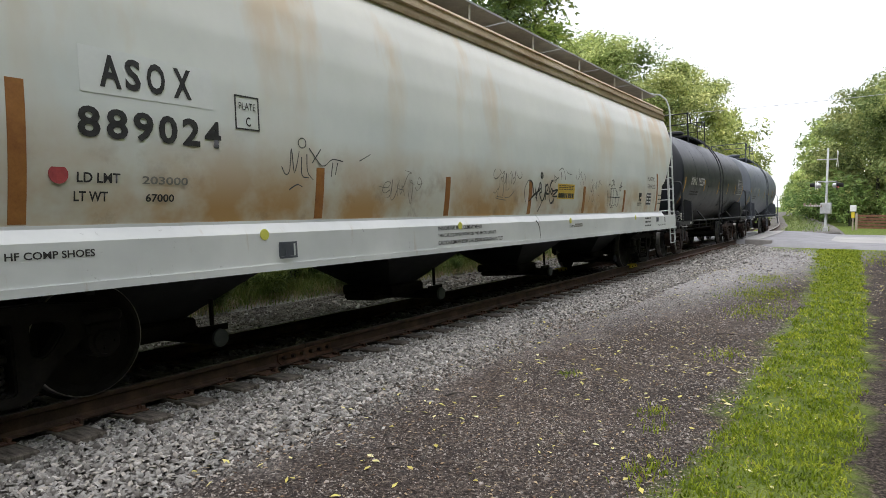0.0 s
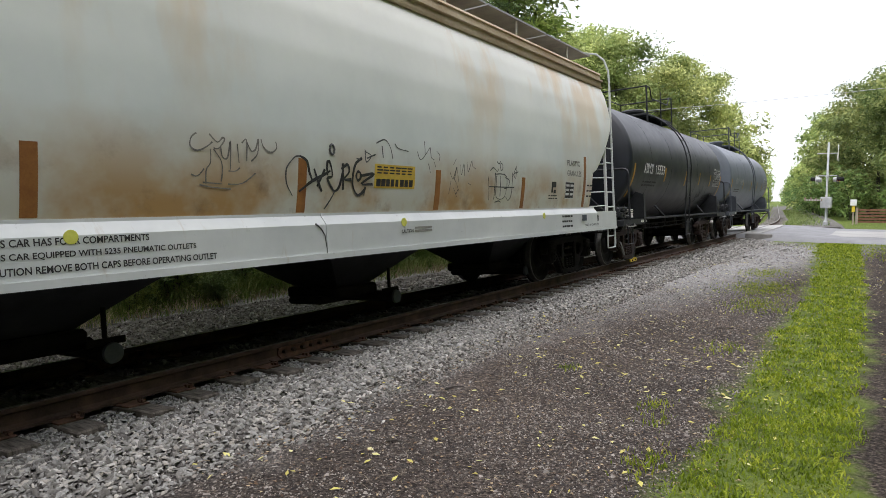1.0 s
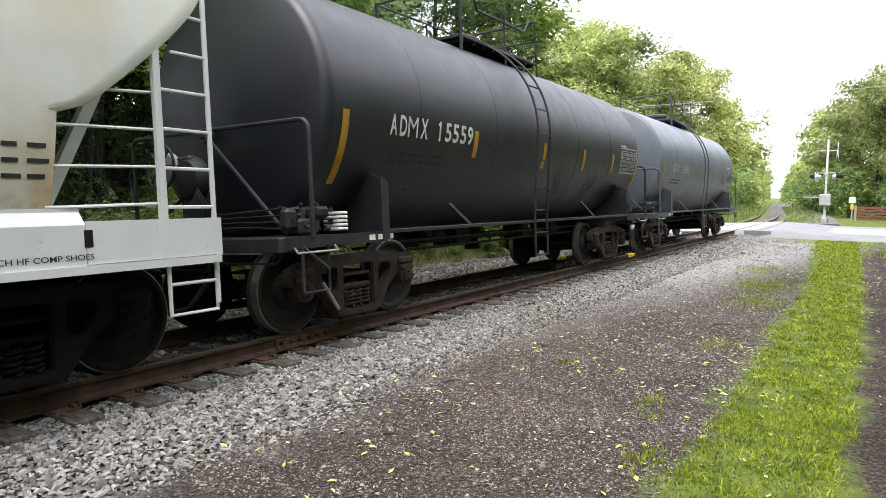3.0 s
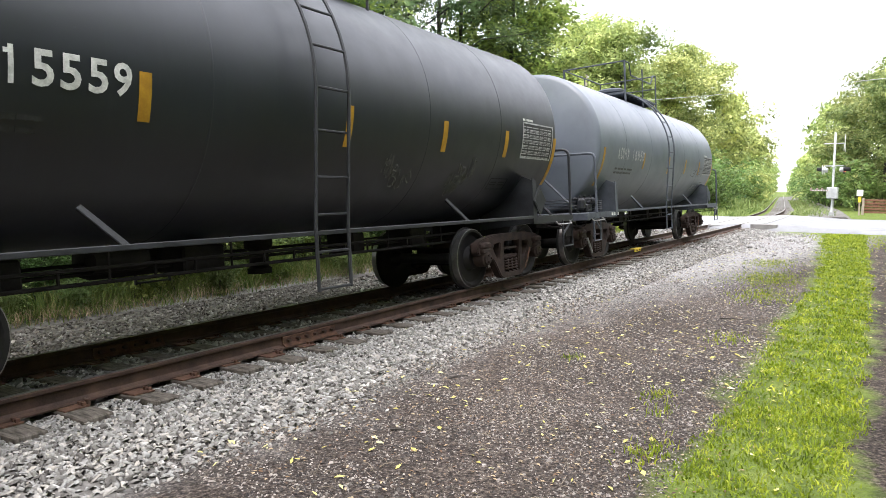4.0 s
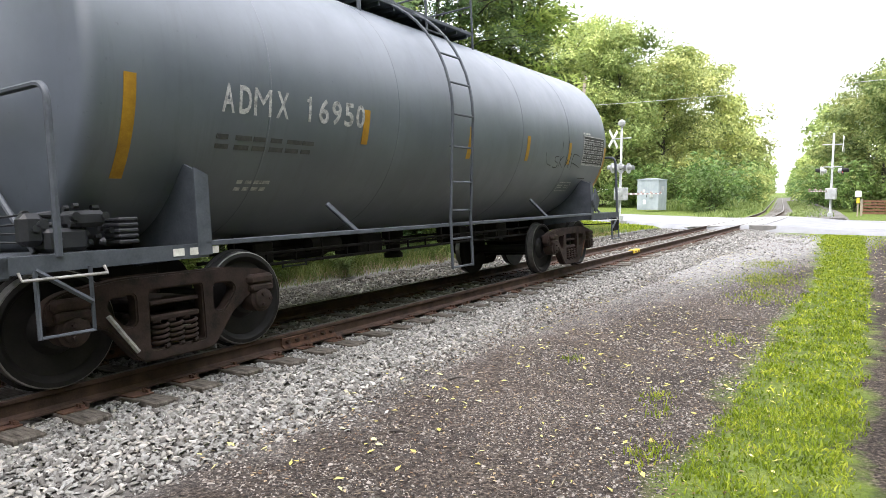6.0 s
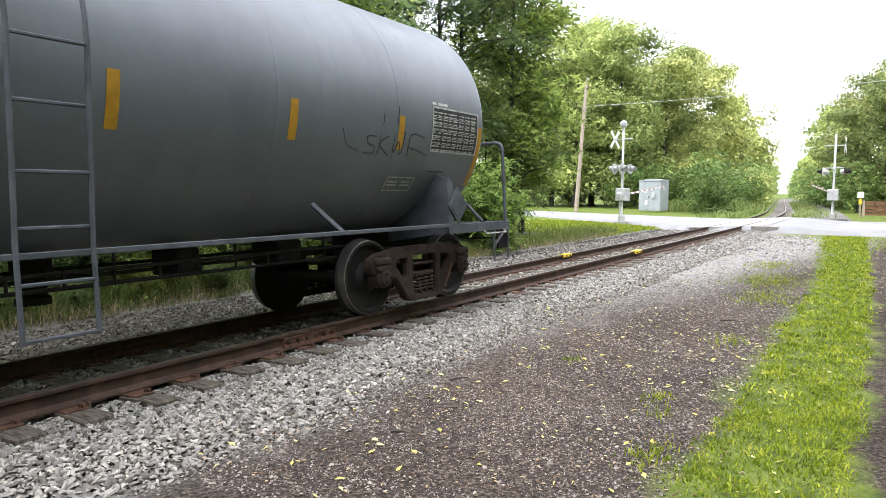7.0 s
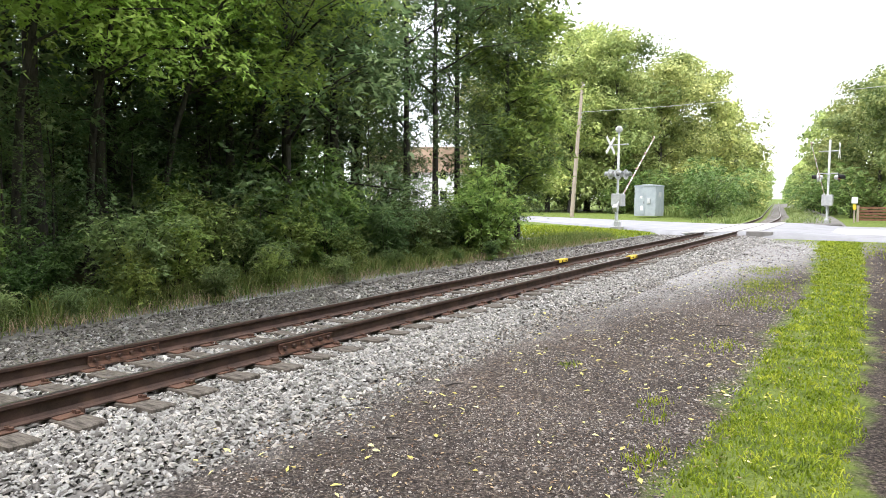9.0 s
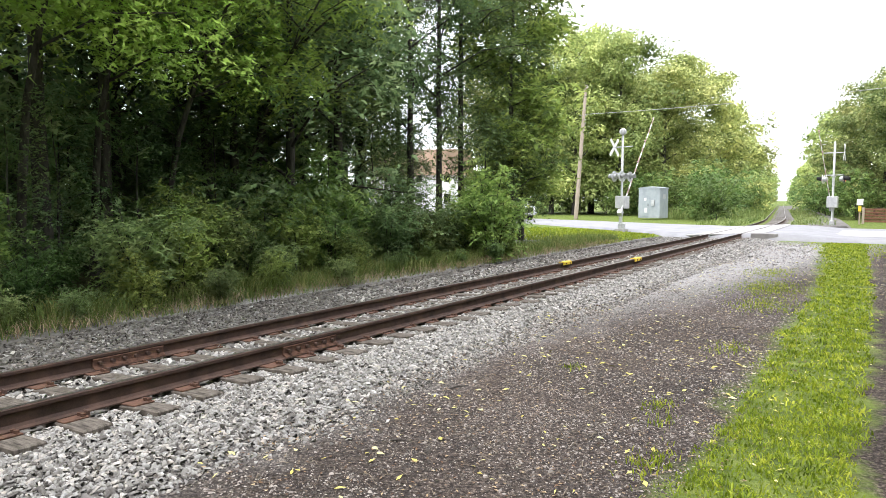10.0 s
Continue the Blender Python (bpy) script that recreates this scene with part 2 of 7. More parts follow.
def build_ground():
    xs = [-2500, -600, -150, -60, -30] + [i * 0.5 for i in range(-40, 21)] + [15, 30, 60, 150, 600, 2500]
    ys = [-400, -100, -30, -10] + [i * 0.5 for i in range(-10, 71)] + [40, 48, 60, 90, 150, 300, 700, 3000]
    verts, faces = [], []
    for y in ys:
        for x in xs:
            z = GROUND_Z
            if -20 < x < 10 and -5 < y < 35:
                z += 0.05 * (noise.noise(Vector((x * 0.35, y * 0.35, 0))) + 0.4 * noise.noise(Vector((x, y, 4)))) - 0.02
                if -9.2 < x < -3.9:
                    z -= 0.10
            verts.append((x, y, z))
    w = len(xs)
    for j in range(len(ys) - 1):
        for i in range(w - 1):
            k = j * w + i
            faces.append((k, k + 1, k + w + 1, k + w))
    ob = new("ground", raw("ground", verts, faces, ground_material(), True))
    tagged(ob, "dark gravel lot with a strip of grass beside the track", "ground", kind="structure")


build_ground()

# ------------------------------------------------------------- ballast and track


def stone_material(name, tone):
    m, n, l, b = shader(name, 0.95, 0, 0.25)
    g = n.new("ShaderNodeNewGeometry")
    v = coords(n, l)
    c = ramp(n, l, g.outputs["Random Per Island"], [(0.0, (0.085, 0.080, 0.075)), (0.2, (0.15, 0.144, 0.134)), (0.45, (0.215, 0.213, 0.202)), (0.72, (0.285, 0.286, 0.275)), (0.9, (0.34, 0.318, 0.285)), (1.0, (0.46, 0.455, 0.435))])
    f = grain(n, l, v, 45, 4)
    c = blend(n, l, 1.0, c, tone, "MULTIPLY")
    l.new(blend(n, l, 0.6, c, ramp(n, l, f, [(0.3, (0.6, 0.58, 0.56)), (0.7, (1.2, 1.2, 1.2))]), "MULTIPLY"), b.inputs["Base Color"])
    return m


STONE = stone_material("crushed_limestone", (1.0, 1.0, 1.0))
OLD_STONE = stone_material("weathered_gravel", (0.52, 0.50, 0.48))
BED = plain("ballast_fines", (0.045, 0.042, 0.039), (0.20, 0.19, 0.18), 9, 0.95, 0, 0.8, 0.2, 26)


def bed_height(x, y):
    """The ballast's surface across the track, in world metres."""
    t = (x - (MID + 1.35)) / 1.0 if x > MID else ((MID - 1.3) - x) / 1.3
    drop = max(0.0, min(1.0, t))
    lean = (x - MID) * math.tan(radians(CANT)) if abs(x - MID) < 1.3 else math.copysign(1.3, x - MID) * math.tan(radians(CANT))
    top = -0.218 + DIP + lean
    top -= 0.010 * max(0.0, min(1.0, (x - NEAR - 0.15) / 0.30))
    return top * (1 - drop) + (GROUND_Z - 0.05) * drop


def build_ballast():
    bm = B()
    ys = [-6 + 0.5 * i for i in range(77)]
    xs = [-9.6 + 0.2 * i for i in range(31)]
    rows = [[bm.verts.new((x, y, bed_height(x, y) - 0.01 + 0.012 * noise.noise(Vector((x * 3, y * 3, 1))))) for x in xs] for y in ys]
    for r, q in zip(rows, rows[1:]):
        for i in range(len(xs) - 1):
            bm.faces.new((r[i], r[i + 1], q[i + 1], q[i]))
    single("ballast_bed", bm, BED, "bed of grey crushed stone under the track", "ground", "structure", 60)
    # beyond the crossing
    bm = B()
    sweep(bm, [(-2.6, -0.9), (-1.8, -0.22), (-1.3, -0.185), (1.4, -0.185), (2.0, -0.22), (4.6, -0.24), (5.4, -0.9)], 0, [45 + 3 * i for i in range(60)])
    single("ballast_bed_beyond", bm, plain("pale_ballast", (0.06, 0.057, 0.052), (0.22, 0.21, 0.195), 1.5, 0.95, 0, 0.8, 0.2, 9), "bed of crushed stone running off between the trees", "ground", "structure", 60)


def build_stones():
    rng = np.random.default_rng(5)
    # a broken slab: a broad foot, a smaller top, nothing below
    base = np.array([(-1, -1, -0.8), (1, -1, -0.8), (1, 1, -0.8), (-1, 1, -0.8), (-0.72, -0.72, 0.8), (0.72, -0.72, 0.8), (0.72, 0.72, 0.8), (-0.72, 0.72, 0.8)])
    tri = np.array([(4, 5, 6, 7), (0, 1, 5, 4), (1, 2, 6, 5), (2, 3, 7, 6), (3, 0, 4, 7)])

    def scatter(n, x0, x1, y0, y1, size, keep=None, edge=0.0):
        x, y = rng.uniform(x0, x1, n), rng.uniform(y0, y1, n)
        if edge:
            wave = np.array([noise.noise(Vector((0.0, q * 0.9, 7.0))) for q in y]) * 0.35
            gate = (x - (x1 - edge) - wave) / edge
            pick = rng.random(n) > np.clip(gate, 0, 1) ** 0.7
            x, y = x[pick], y[pick]
        n = len(x)
        over = np.abs((y - 2.55 + 0.244) % 0.488 - 0.244) < 0.12
        cover = np.where(x > NEAR, 0.86 + 0.12 * np.sin(np.round(y / 0.488) * 2.3), 0.62 + 0.3 * np.sin(y * 2.9 + np.round(y / 0.488) * 1.7))
        over &= (np.abs(x - MID) < 1.25) & (rng.random(n) < cover)
        x, y = x[~over], y[~over]
        n = len(x)
        z = np.array([bed_height(a, b) for a, b in zip(x, y)])
        s = size * rng.uniform(0.55, 1.25, n)
        shape = base[None] + rng.uniform(-0.42, 0.42, (n, len(base), 3))
        shape = shape * (s[:, None] * np.stack([rng.uniform(0.8, 1.8, n), rng.uniform(0.45, 0.85, n), rng.uniform(0.26, 0.55, n)], 1))[:, None, :]
        yaw, tip = rng.uniform(0, np.pi, n), rng.normal(size=(n, 2)) * 0.26
        q = np.stack([np.cos(yaw), tip[:, 0], tip[:, 1], np.sin(yaw)], 1)
        q /= np.linalg.norm(q, axis=1)[:, None]
        w, a, b, c = q.T
        rot = np.stack([1 - 2 * (b * b + c * c), 2 * (a * b - c * w), 2 * (a * c + b * w), 2 * (a * b + c * w), 1 - 2 * (a * a + c * c), 2 * (b * c - a * w), 2 * (a * c - b * w), 2 * (b * c + a * w), 1 - 2 * (a * a + b * b)], 1).reshape(n, 3, 3)
        shape = np.einsum("nij,nkj->nki", rot, shape) + np.stack([x, y, z + s * rng.uniform(0.0, 0.5, n)], 1)[:, None, :]
        faces = tri[None] + (np.arange(n) * len(base))[:, None, None]
        return shape.reshape(-1, 3), faces.reshape(-1, 4)

    def stuff(name, sets, label, material=STONE):
        vs, fs, k = [], [], 0
        for v, f in sets:
            vs.append(v)
            fs.append(f + k)
            k += len(v)
        ob = new(name, quick(name, np.concatenate(vs), np.concatenate(fs), material))
        tagged(ob, label, "ballast", kind="stuff")

    stuff("ballast_stones", [
        scatter(42000, NEAR + 0.1, -3.2, 1, 9, 0.0188, edge=1.3),
        scatter(34000, NEAR + 0.1, -2.35, 9, 20, 0.0225, edge=2.1),
        scatter(15000, NEAR + 0.1, -1.2, 20, 32.5, 0.031, edge=2.2),
        scatter(6500, NEAR - 1.45, NEAR - 0.1, 0, 10, 0.03),
        scatter(9000, NEAR - 1.45, NEAR - 0.1, 10, 33, 0.031),
        scatter(1300, NEAR - 3.6, NEAR - 1.55, 1, 10, 0.020),
        scatter(7000, NEAR - 3.4, NEAR - 1.55, 9, 33, 0.026),
    ], "loose grey crushed stones between and beside the ties")
    stuff("dark_gravel", [
        scatter(9000, NEAR - 3.9, NEAR - 1.5, 1, 10, 0.017),
        scatter(5000, NEAR - 3.8, NEAR - 1.5, 10, 33, 0.030),
    ], "dark grey weathered gravel along the woods", OLD_STONE)


def rail_section(k=1.0):
    half = [(0.0, 0.0), (0.028, 0.0), (0.035, -0.008), (0.034, -0.034), (0.012, -0.045), (0.008, -0.07), (0.009, -0.125), (0.03, -0.146), (0.069, -0.157), (0.069, -0.168)]
    return half + [(-a, z) for a, z in half[:0:-1]]


def build_track():
    stations = [-8 + 2 * i for i in range(19)] + [31.5, 33, 36, 40, 44, 48, 52, 56, 60, 64, 68, 72, 78, 90, 120, 180, 300]
    for side, label in ((GAUGE / 2, "rusty steel rail with a worn head beside the gravel"), (-GAUGE / 2, "rusty steel rail beside the woods")):
        rail = tagged(new("rail"), label, "rail", "rails of the track")
        part("rail_body", sweep(B(), rail_section(), side, stations), RUST_RAIL, rail, smooth=20)
        part("rail_head", sweep(B(), [(-0.027, 0.0005), (0.027, 0.0005), (0.027, 0.003), (-0.027, 0.003)], side, stations), POLISHED, rail, "worn running surface", 0)


build_ballast()
build_stones()
build_track()

# ------------------------------------------------------------- ties, plates, joints and clamps


def build_ties():
    rng = random.Random(8)
    meshes = []
    for k in range(3):
        bm = box(B(), (-1.25, -0.11, -0.36), (1.25, 0.11, -0.181), 0.010)
        bmesh.ops.subdivide_edges(bm, edges=[e for e in bm.edges if abs(e.verts[0].co.x - e.verts[1].co.x) > 1], cuts=8)
        for v in bm.verts:
            v.co += Vector((noise.noise(v.co * 2 + Vector((k, 0, 0))) * 0.02, noise.noise(v.co * 3 + Vector((0, k, 5))) * 0.012, noise.noise(v.co * 4 + Vector((5, 0, k))) * 0.008))
        meshes.append(finish("tie", bm, TIE_WOOD, 30))
    bm = box(B(), (-0.18, -0.095, -0.181), (0.18, 0.095, -0.166), 0.004)
    for x in (-0.10, 0.10, -0.15, 0.15):
        y = 0.06 if x > 0 else -0.06
        box(bm, (x - 0.016, y - 0.016, -0.166), (x + 0.016, y + 0.016, -0.14), 0.003)
    plates = finish("tie_plate", bm, RUST, 30)
    bm = box(B(), (-0.075, 0.12, -0.20), (0.085, 0.15, -0.145), 0.006)
    anchor = finish("rail_anchor", bm, RUST_RAIL, 30)
    for i in list(range(-6, 61)) + list(range(89, 150)):
        tie = tagged(new("railway_tie", meshes[i % 3]), "weathered grey wooden railway tie set in the ballast", "railway tie", "ties under the rails")
        y = 2.55 + 0.488 * i
        tie.matrix_basis = on_track(y + rng.uniform(-0.02, 0.02)) @ pose(rng.uniform(-0.09, 0.07), 0, rng.uniform(-0.012, 0.004), rng.uniform(-2.5, 2.5), 0, rng.uniform(-2.2, 2.2))
        for x in (-GAUGE / 2, GAUGE / 2) if i < 70 else ():
            child("tie_plate", plates, tie, pose(x, 0, 0))
            if i % 2 == 0:
                child("rail_anchor", anchor, tie, pose(x, 0, 0))


def child(name, mesh, parent, m=None, label=""):
    ob = new(name, mesh)
    ob.parent = parent
    if m is not None:
        ob.matrix_basis = m
    return tagged(ob, label)


def build_joints():
    for side, y in ((GAUGE / 2, 5.15), (-GAUGE / 2, 3.95)):
        joint = tagged(new("joint_bar"), "rusty bolted joint bar across a rail joint", "joint bar", "rail joints")
        joint.matrix_basis = on_track(y) @ pose(side, 0, 0)
        for s in (-1, 1):
            prof = [(0.009 * s, -0.050), (0.036 * s, -0.042), (0.040 * s, -0.052), (0.030 * s, -0.085), (0.034 * s, -0.115), (0.062 * s, -0.140), (0.066 * s, -0.153), (0.012 * s, -0.128)]
            part("bar", plate(B(), prof, "y", -0.40, 0.80), RUST, joint)
            for k in range(6):
                bm = rod(B(), (0.03 * s, -0.33 + 0.132 * k, -0.090), (0.075 * s, -0.33 + 0.132 * k, -0.090), 0.021, 6)
                part("bolt", bm, RUST_RAIL, joint)
        bm = box(B(), (-0.036, -0.004, -0.04), (0.036, 0.004, 0.004))
        part("rail_gap", bm, DARKEN, joint)


def build_clamps():
    for side, y in ((GAUGE / 2, 16.9), (-GAUGE / 2, 15.85)):
        clamp = tagged(new("rail_clamp"), "yellow painted clamp fixed over the rail head", "rail clamp", "yellow clamps on the rails")
        clamp.matrix_basis = on_track(y) @ pose(side, 0, 0)
        bm = box(B(), (-0.06, -0.26, 0.004), (0.06, 0.26, 0.022), 0.004)
        part("cap", bm, YELLOW, clamp)
        for s in (-1, 1):
            a, b = sorted((0.045 * s, 0.075 * s))
            part("cheek", box(B(), (a, -0.26, -0.065), (b, 0.26, 0.010), 0.006), YELLOW, clamp)
            for k in (-0.12, 0.12):
                part("bolt", rod(B(), (0.07 * s, k, -0.03), (0.095 * s, k, -0.03), 0.018, 6), RUST, clamp)


DARKEN = plain("grimy_steel", (0.012, 0.010, 0.009), (0.03, 0.025, 0.02), 8, 0.9)
build_ties()
build_joints()
build_clamps()

# ------------------------------------------------------------- train


def tank_paint(name, dark, light, streak, amount, rough, spec):
    m, n, l, b = shader(name, rough, 0, spec)
    v = coords(n, l)
    st = coords(n, l, (1.2, 5.0, 0.35))
    base = ramp(n, l, grain(n, l, v, 1.1, 6), [(0.32, dark), (0.68, light)])
    f = step(n, l, grain(n, l, st, 1.6, 5, 0.7), 0.54, 0.72)
    c = blend(n, l, calc(n, l, "MULTIPLY", f, amount), base, streak)
    spots = step(n, l, grain(n, l, v, 16, 4, 0.7), 0.66, 0.74)
    c = blend(n, l, calc(n, l, "MULTIPLY", spots, 0.5), c, streak)
    l.new(c, b.inputs["Base Color"])
    g = grain(n, l, v, 3.0, 5)
    l.new(calc(n, l, "ADD", calc(n, l, "MULTIPLY", g, 0.22), rough - 0.1), b.inputs["Roughness"])
    relief(n, l, b, grain(n, l, v, 1.4, 3), 0.25, 0.01)
    return m


def hopper_paint():
    m, n, l, b = shader("pale_hopper_paint", 0.36, 0, 0.6)
    v = coords(n, l)
    sep = n.new("ShaderNodeSeparateXYZ")
    l.new(v, sep.inputs[0])
    z = sep.outputs[2]
    base = ramp(n, l, grain(n, l, v, 0.9, 6), [(0.3, (0.55, 0.59, 0.575)), (0.7, (0.66, 0.69, 0.665))])
    streak = grain(n, l, coords(n, l, (1, 1.15, 0.42)), 0.95, 5, 0.58)
    patch = grain(n, l, coords(n, l, (1, 0.8, 0.9)), 1.2, 5, 0.6)
    high = step(n, l, z, 2.3, 3.9)
    low = step(n, l, z, 2.15, 1.45)
    tan = calc(n, l, "MULTIPLY", step(n, l, streak, 0.50, 0.64), calc(n, l, "ADD", 0.14, calc(n, l, "MULTIPLY", high, 0.75)))
    c = blend(n, l, tan, base, (0.52, 0.34, 0.14))
    veil = calc(n, l, "MULTIPLY", high, 0.36)
    c = blend(n, l, veil, c, (0.52, 0.43, 0.275))
    f = calc(n, l, "MULTIPLY", step(n, l, patch, 0.42, 0.62), calc(n, l, "MULTIPLY", low, 0.95))
    c = blend(n, l, calc(n, l, "MULTIPLY", low, 0.40), c, (0.46, 0.38, 0.24))
    c = blend(n, l, f, c, (0.40, 0.23, 0.085))
    deep = calc(n, l, "MULTIPLY", step(n, l, grain(n, l, v, 2.1, 6, 0.65), 0.56, 0.72), calc(n, l, "MULTIPLY", low, 0.6))
    c = blend(n, l, deep, c, (0.13, 0.055, 0.022))
    l.new(c, b.inputs["Base Color"])
    relief(n, l, b, grain(n, l, v, 1.5, 3), 0.25, 0.012)
    return m


def sill_paint():
    """White paint with faint grime, rust runs and scuffs."""
    m, n, l, b = shader("white_sill_paint", 0.38, 0, 0.55)
    v = coords(n, l)
    base = ramp(n, l, grain(n, l, v, 1.0, 6), [(0.3, (0.46, 0.485, 0.485)), (0.7, (0.60, 0.62, 0.61))])
    runs = step(n, l, grain(n, l, coords(n, l, (1, 3.0, 0.5)), 1.9, 6, 0.7), 0.60, 0.75)
    c = blend(n, l, calc(n, l, "MULTIPLY", runs, 0.55), base, (0.34, 0.24, 0.13))
    scuff = step(n, l, grain(n, l, v, 11, 5, 0.75), 0.64, 0.72)
    c = blend(n, l, calc(n, l, "MULTIPLY", scuff, 0.45), c, (0.12, 0.115, 0.11))
    l.new(c, b.inputs["Base Color"])
    relief(n, l, b, grain(n, l, v, 4.0, 4), 0.12, 0.006)
    return m


BLACK = tank_paint("black_tank_paint", (0.0026, 0.0044, 0.0095), (0.0056, 0.0088, 0.0170), (0.014, 0.018, 0.027), 0.3, 0.45, 0.66)
GREYT = tank_paint("grey_tank_paint", (0.087, 0.102, 0.127), (0.122, 0.141, 0.170), (0.055, 0.059, 0.069), 0.28, 0.44, 0.8)
HOPPER = hopper_paint()
REPAINT = plain("touched_up_paint", (0.59, 0.62, 0.61), (0.67, 0.695, 0.68), 1.5, 0.42, 0, 0.06, 0.4, 30)
SILL = sill_paint()
TAN = plain("rust_stained_cream_paint", (0.30, 0.20, 0.11), (0.50, 0.42, 0.30), 1.6, 0.65, 0, 0.1, 0.4, 30, (1, 0.5, 1))
# soot plus the shade under the cars, both held in this near-black
DARK = plain("shaded_sooty_steel", (0.004, 0.0035, 0.0035), (0.015, 0.013, 0.012), 6, 0.9, 0, 0.3, 0.2)
GRATE = plain("galvanised_grating", (0.24, 0.25, 0.26), (0.38, 0.39, 0.40), 3, 0.7, 0, 0.2, 0.4, 50)
GREYS = plain("grey_painted_steel", (0.036, 0.043, 0.054), (0.085, 0.096, 0.115), 4, 0.6, 0, 0.15)
BLACKS = plain("black_painted_steel", (0.008, 0.009, 0.011), (0.028, 0.030, 0.035), 4, 0.55, 0, 0.15)
TRUCK = plain("brown_cast_steel", (0.010, 0.0065, 0.0055), (0.046, 0.027, 0.021), 7, 0.9, 0, 0.4)
WHEEL = plain("wheel_steel", (0.006, 0.0055, 0.006), (0.019, 0.017, 0.017), 5, 0.65, 0.1, 0.15, 0.3)
TREAD = plain("polished_tread", (0.14, 0.135, 0.13), (0.32, 0.31, 0.30), 5, 0.38, 0.8, 0.05)
TAPE_Y = plain("amber_reflective_tape", (0.30, 0.15, 0.012), (0.46, 0.25, 0.02), 9, 0.5, 0, 0.05)
TAPE_B = plain("brown_reflective_tape", (0.20, 0.075, 0.02), (0.34, 0.15, 0.04), 5, 0.55, 0, 0.05)
INK_W = plain("chipped_white_lettering", (0.38, 0.38, 0.37), (0.72, 0.72, 0.70), 14, 0.7, 0, 0.05)
INK_F = plain("faded_white_lettering", (0.16, 0.165, 0.17), (0.60, 0.60, 0.60), 16, 0.7, 0, 0.05)
INK_D = plain("dull_stencil_paint", (0.045, 0.047, 0.05), (0.10, 0.10, 0.10), 14, 0.7, 0, 0.05)
INK_K = plain("ghost_lettering", (0.012, 0.013, 0.014), (0.040, 0.041, 0.043), 14, 0.7, 0, 0.05)
INK_B = plain("black_lettering", (0.012, 0.012, 0.013), (0.035, 0.035, 0.036), 14, 0.6, 0, 0.05)
INK_G = plain("grey_lettering", (0.13, 0.13, 0.12), (0.26, 0.25, 0.23), 14, 0.7, 0, 0.05)
SPRAY = plain("dark_spray_paint", (0.03, 0.032, 0.035), (0.11, 0.11, 0.11), 12, 0.6, 0, 0.02)
SPRAY_T = plain("thin_spray_paint", (0.08, 0.076, 0.07), (0.24, 0.225, 0.20), 12, 0.6, 0, 0.02)
RED_DOT = plain("dull_red_paint", (0.20, 0.025, 0.03), (0.32, 0.05, 0.05), 12, 0.6)
DECAL_Y = plain("yellow_decal", (0.48, 0.32, 0.04), (0.62, 0.44, 0.07), 10, 0.6)
DECAL_G = plain("yellow_green_decal", (0.45, 0.45, 0.06), (0.62, 0.62, 0.12), 10, 0.6)
GRAB = plain("worn_pale_paint", (0.14, 0.14, 0.135), (0.42, 0.41, 0.39), 14, 0.7)
PALE = plain("pale_plastic_cover", (0.45, 0.44, 0.40), (0.75, 0.74, 0.70), 12, 0.7)
R_TANK, Z_TANK = 1.47, 2.48
WHEEL_R = 0.457


def dished(cyl, knuckle, dish, n=9):
    """Half profile of a tank head as (radius, along) from its middle outwards: a dish, then a rounded corner."""
    turn = math.asin((R_TANK - knuckle) / (dish - knuckle))
    back = cyl - (dish - knuckle) * math.cos(turn)
    out = [(dish * math.sin(turn * k / n) + 0.01 * (k == 0), back + dish * math.cos(turn * k / n)) for k in range(n)]
    for k in range(n + 1):
        q = (math.pi / 2 - turn) * (1 - k / n)
        out.append((R_TANK - knuckle + knuckle * math.cos(q), cyl + knuckle * math.sin(q)))
    return out


HEAD = dished(5.22, 0.18, 3.4)
HEAD_FRONT = dished(5.10, 0.13, 5.0)


def tank_side(z):
    return math.sqrt(max(0.01, R_TANK ** 2 - (z - Z_TANK) ** 2))


HOPPER_SIDE = [(1.32, 1.445), (1.5, 1.482), (1.7, 1.513), (1.9, 1.534), (2.1, 1.546), (2.5, 1.553), (2.9, 1.536), (3.3, 1.49), (3.6, 1.42), (3.80, 1.34), (3.98, 1.30)]


def hopper_side(z):
    for (a, p), (b, q) in zip(HOPPER_SIDE, HOPPER_SIDE[1:]):
        if z <= b:
            return p + (q - p) * (z - a) / (b - a)
    return HOPPER_SIDE[-1][1]


def lettering(text, y0, y1, z0, z1, material, parent, side, proud=0.007, bold=0.0, slope=0.0, name="lettering"):
    """Built-in letters fitted into a rectangle on a car's side."""
    cu = bpy.data.curves.new("letters", "FONT")
    cu.body = text
    cu.offset = bold
    cu.resolution_u = 3
    tmp = bpy.data.objects.new("letters", cu)
    me = bpy.data.meshes.new_from_object(tmp)
    bpy.data.objects.remove(tmp)
    bpy.data.curves.remove(cu)
    xs, ys = [v.co.x for v in me.vertices], [v.co.y for v in me.vertices]
    ax, bx, ay, by = min(xs), max(xs), min(ys), max(ys)
    for v in me.vertices:
        y = y0 + (v.co.x - ax) / (bx - ax) * (y1 - y0)
        z = z0 + (v.co.y - ay) / (by - ay) * (z1 - z0) + slope * (y - y0)
        v.co = (side(z) + proud, y, z)
    me.materials.clear()
    me.materials.append(material)
    ob = new(name, me)
    ob.parent = parent
    return ob


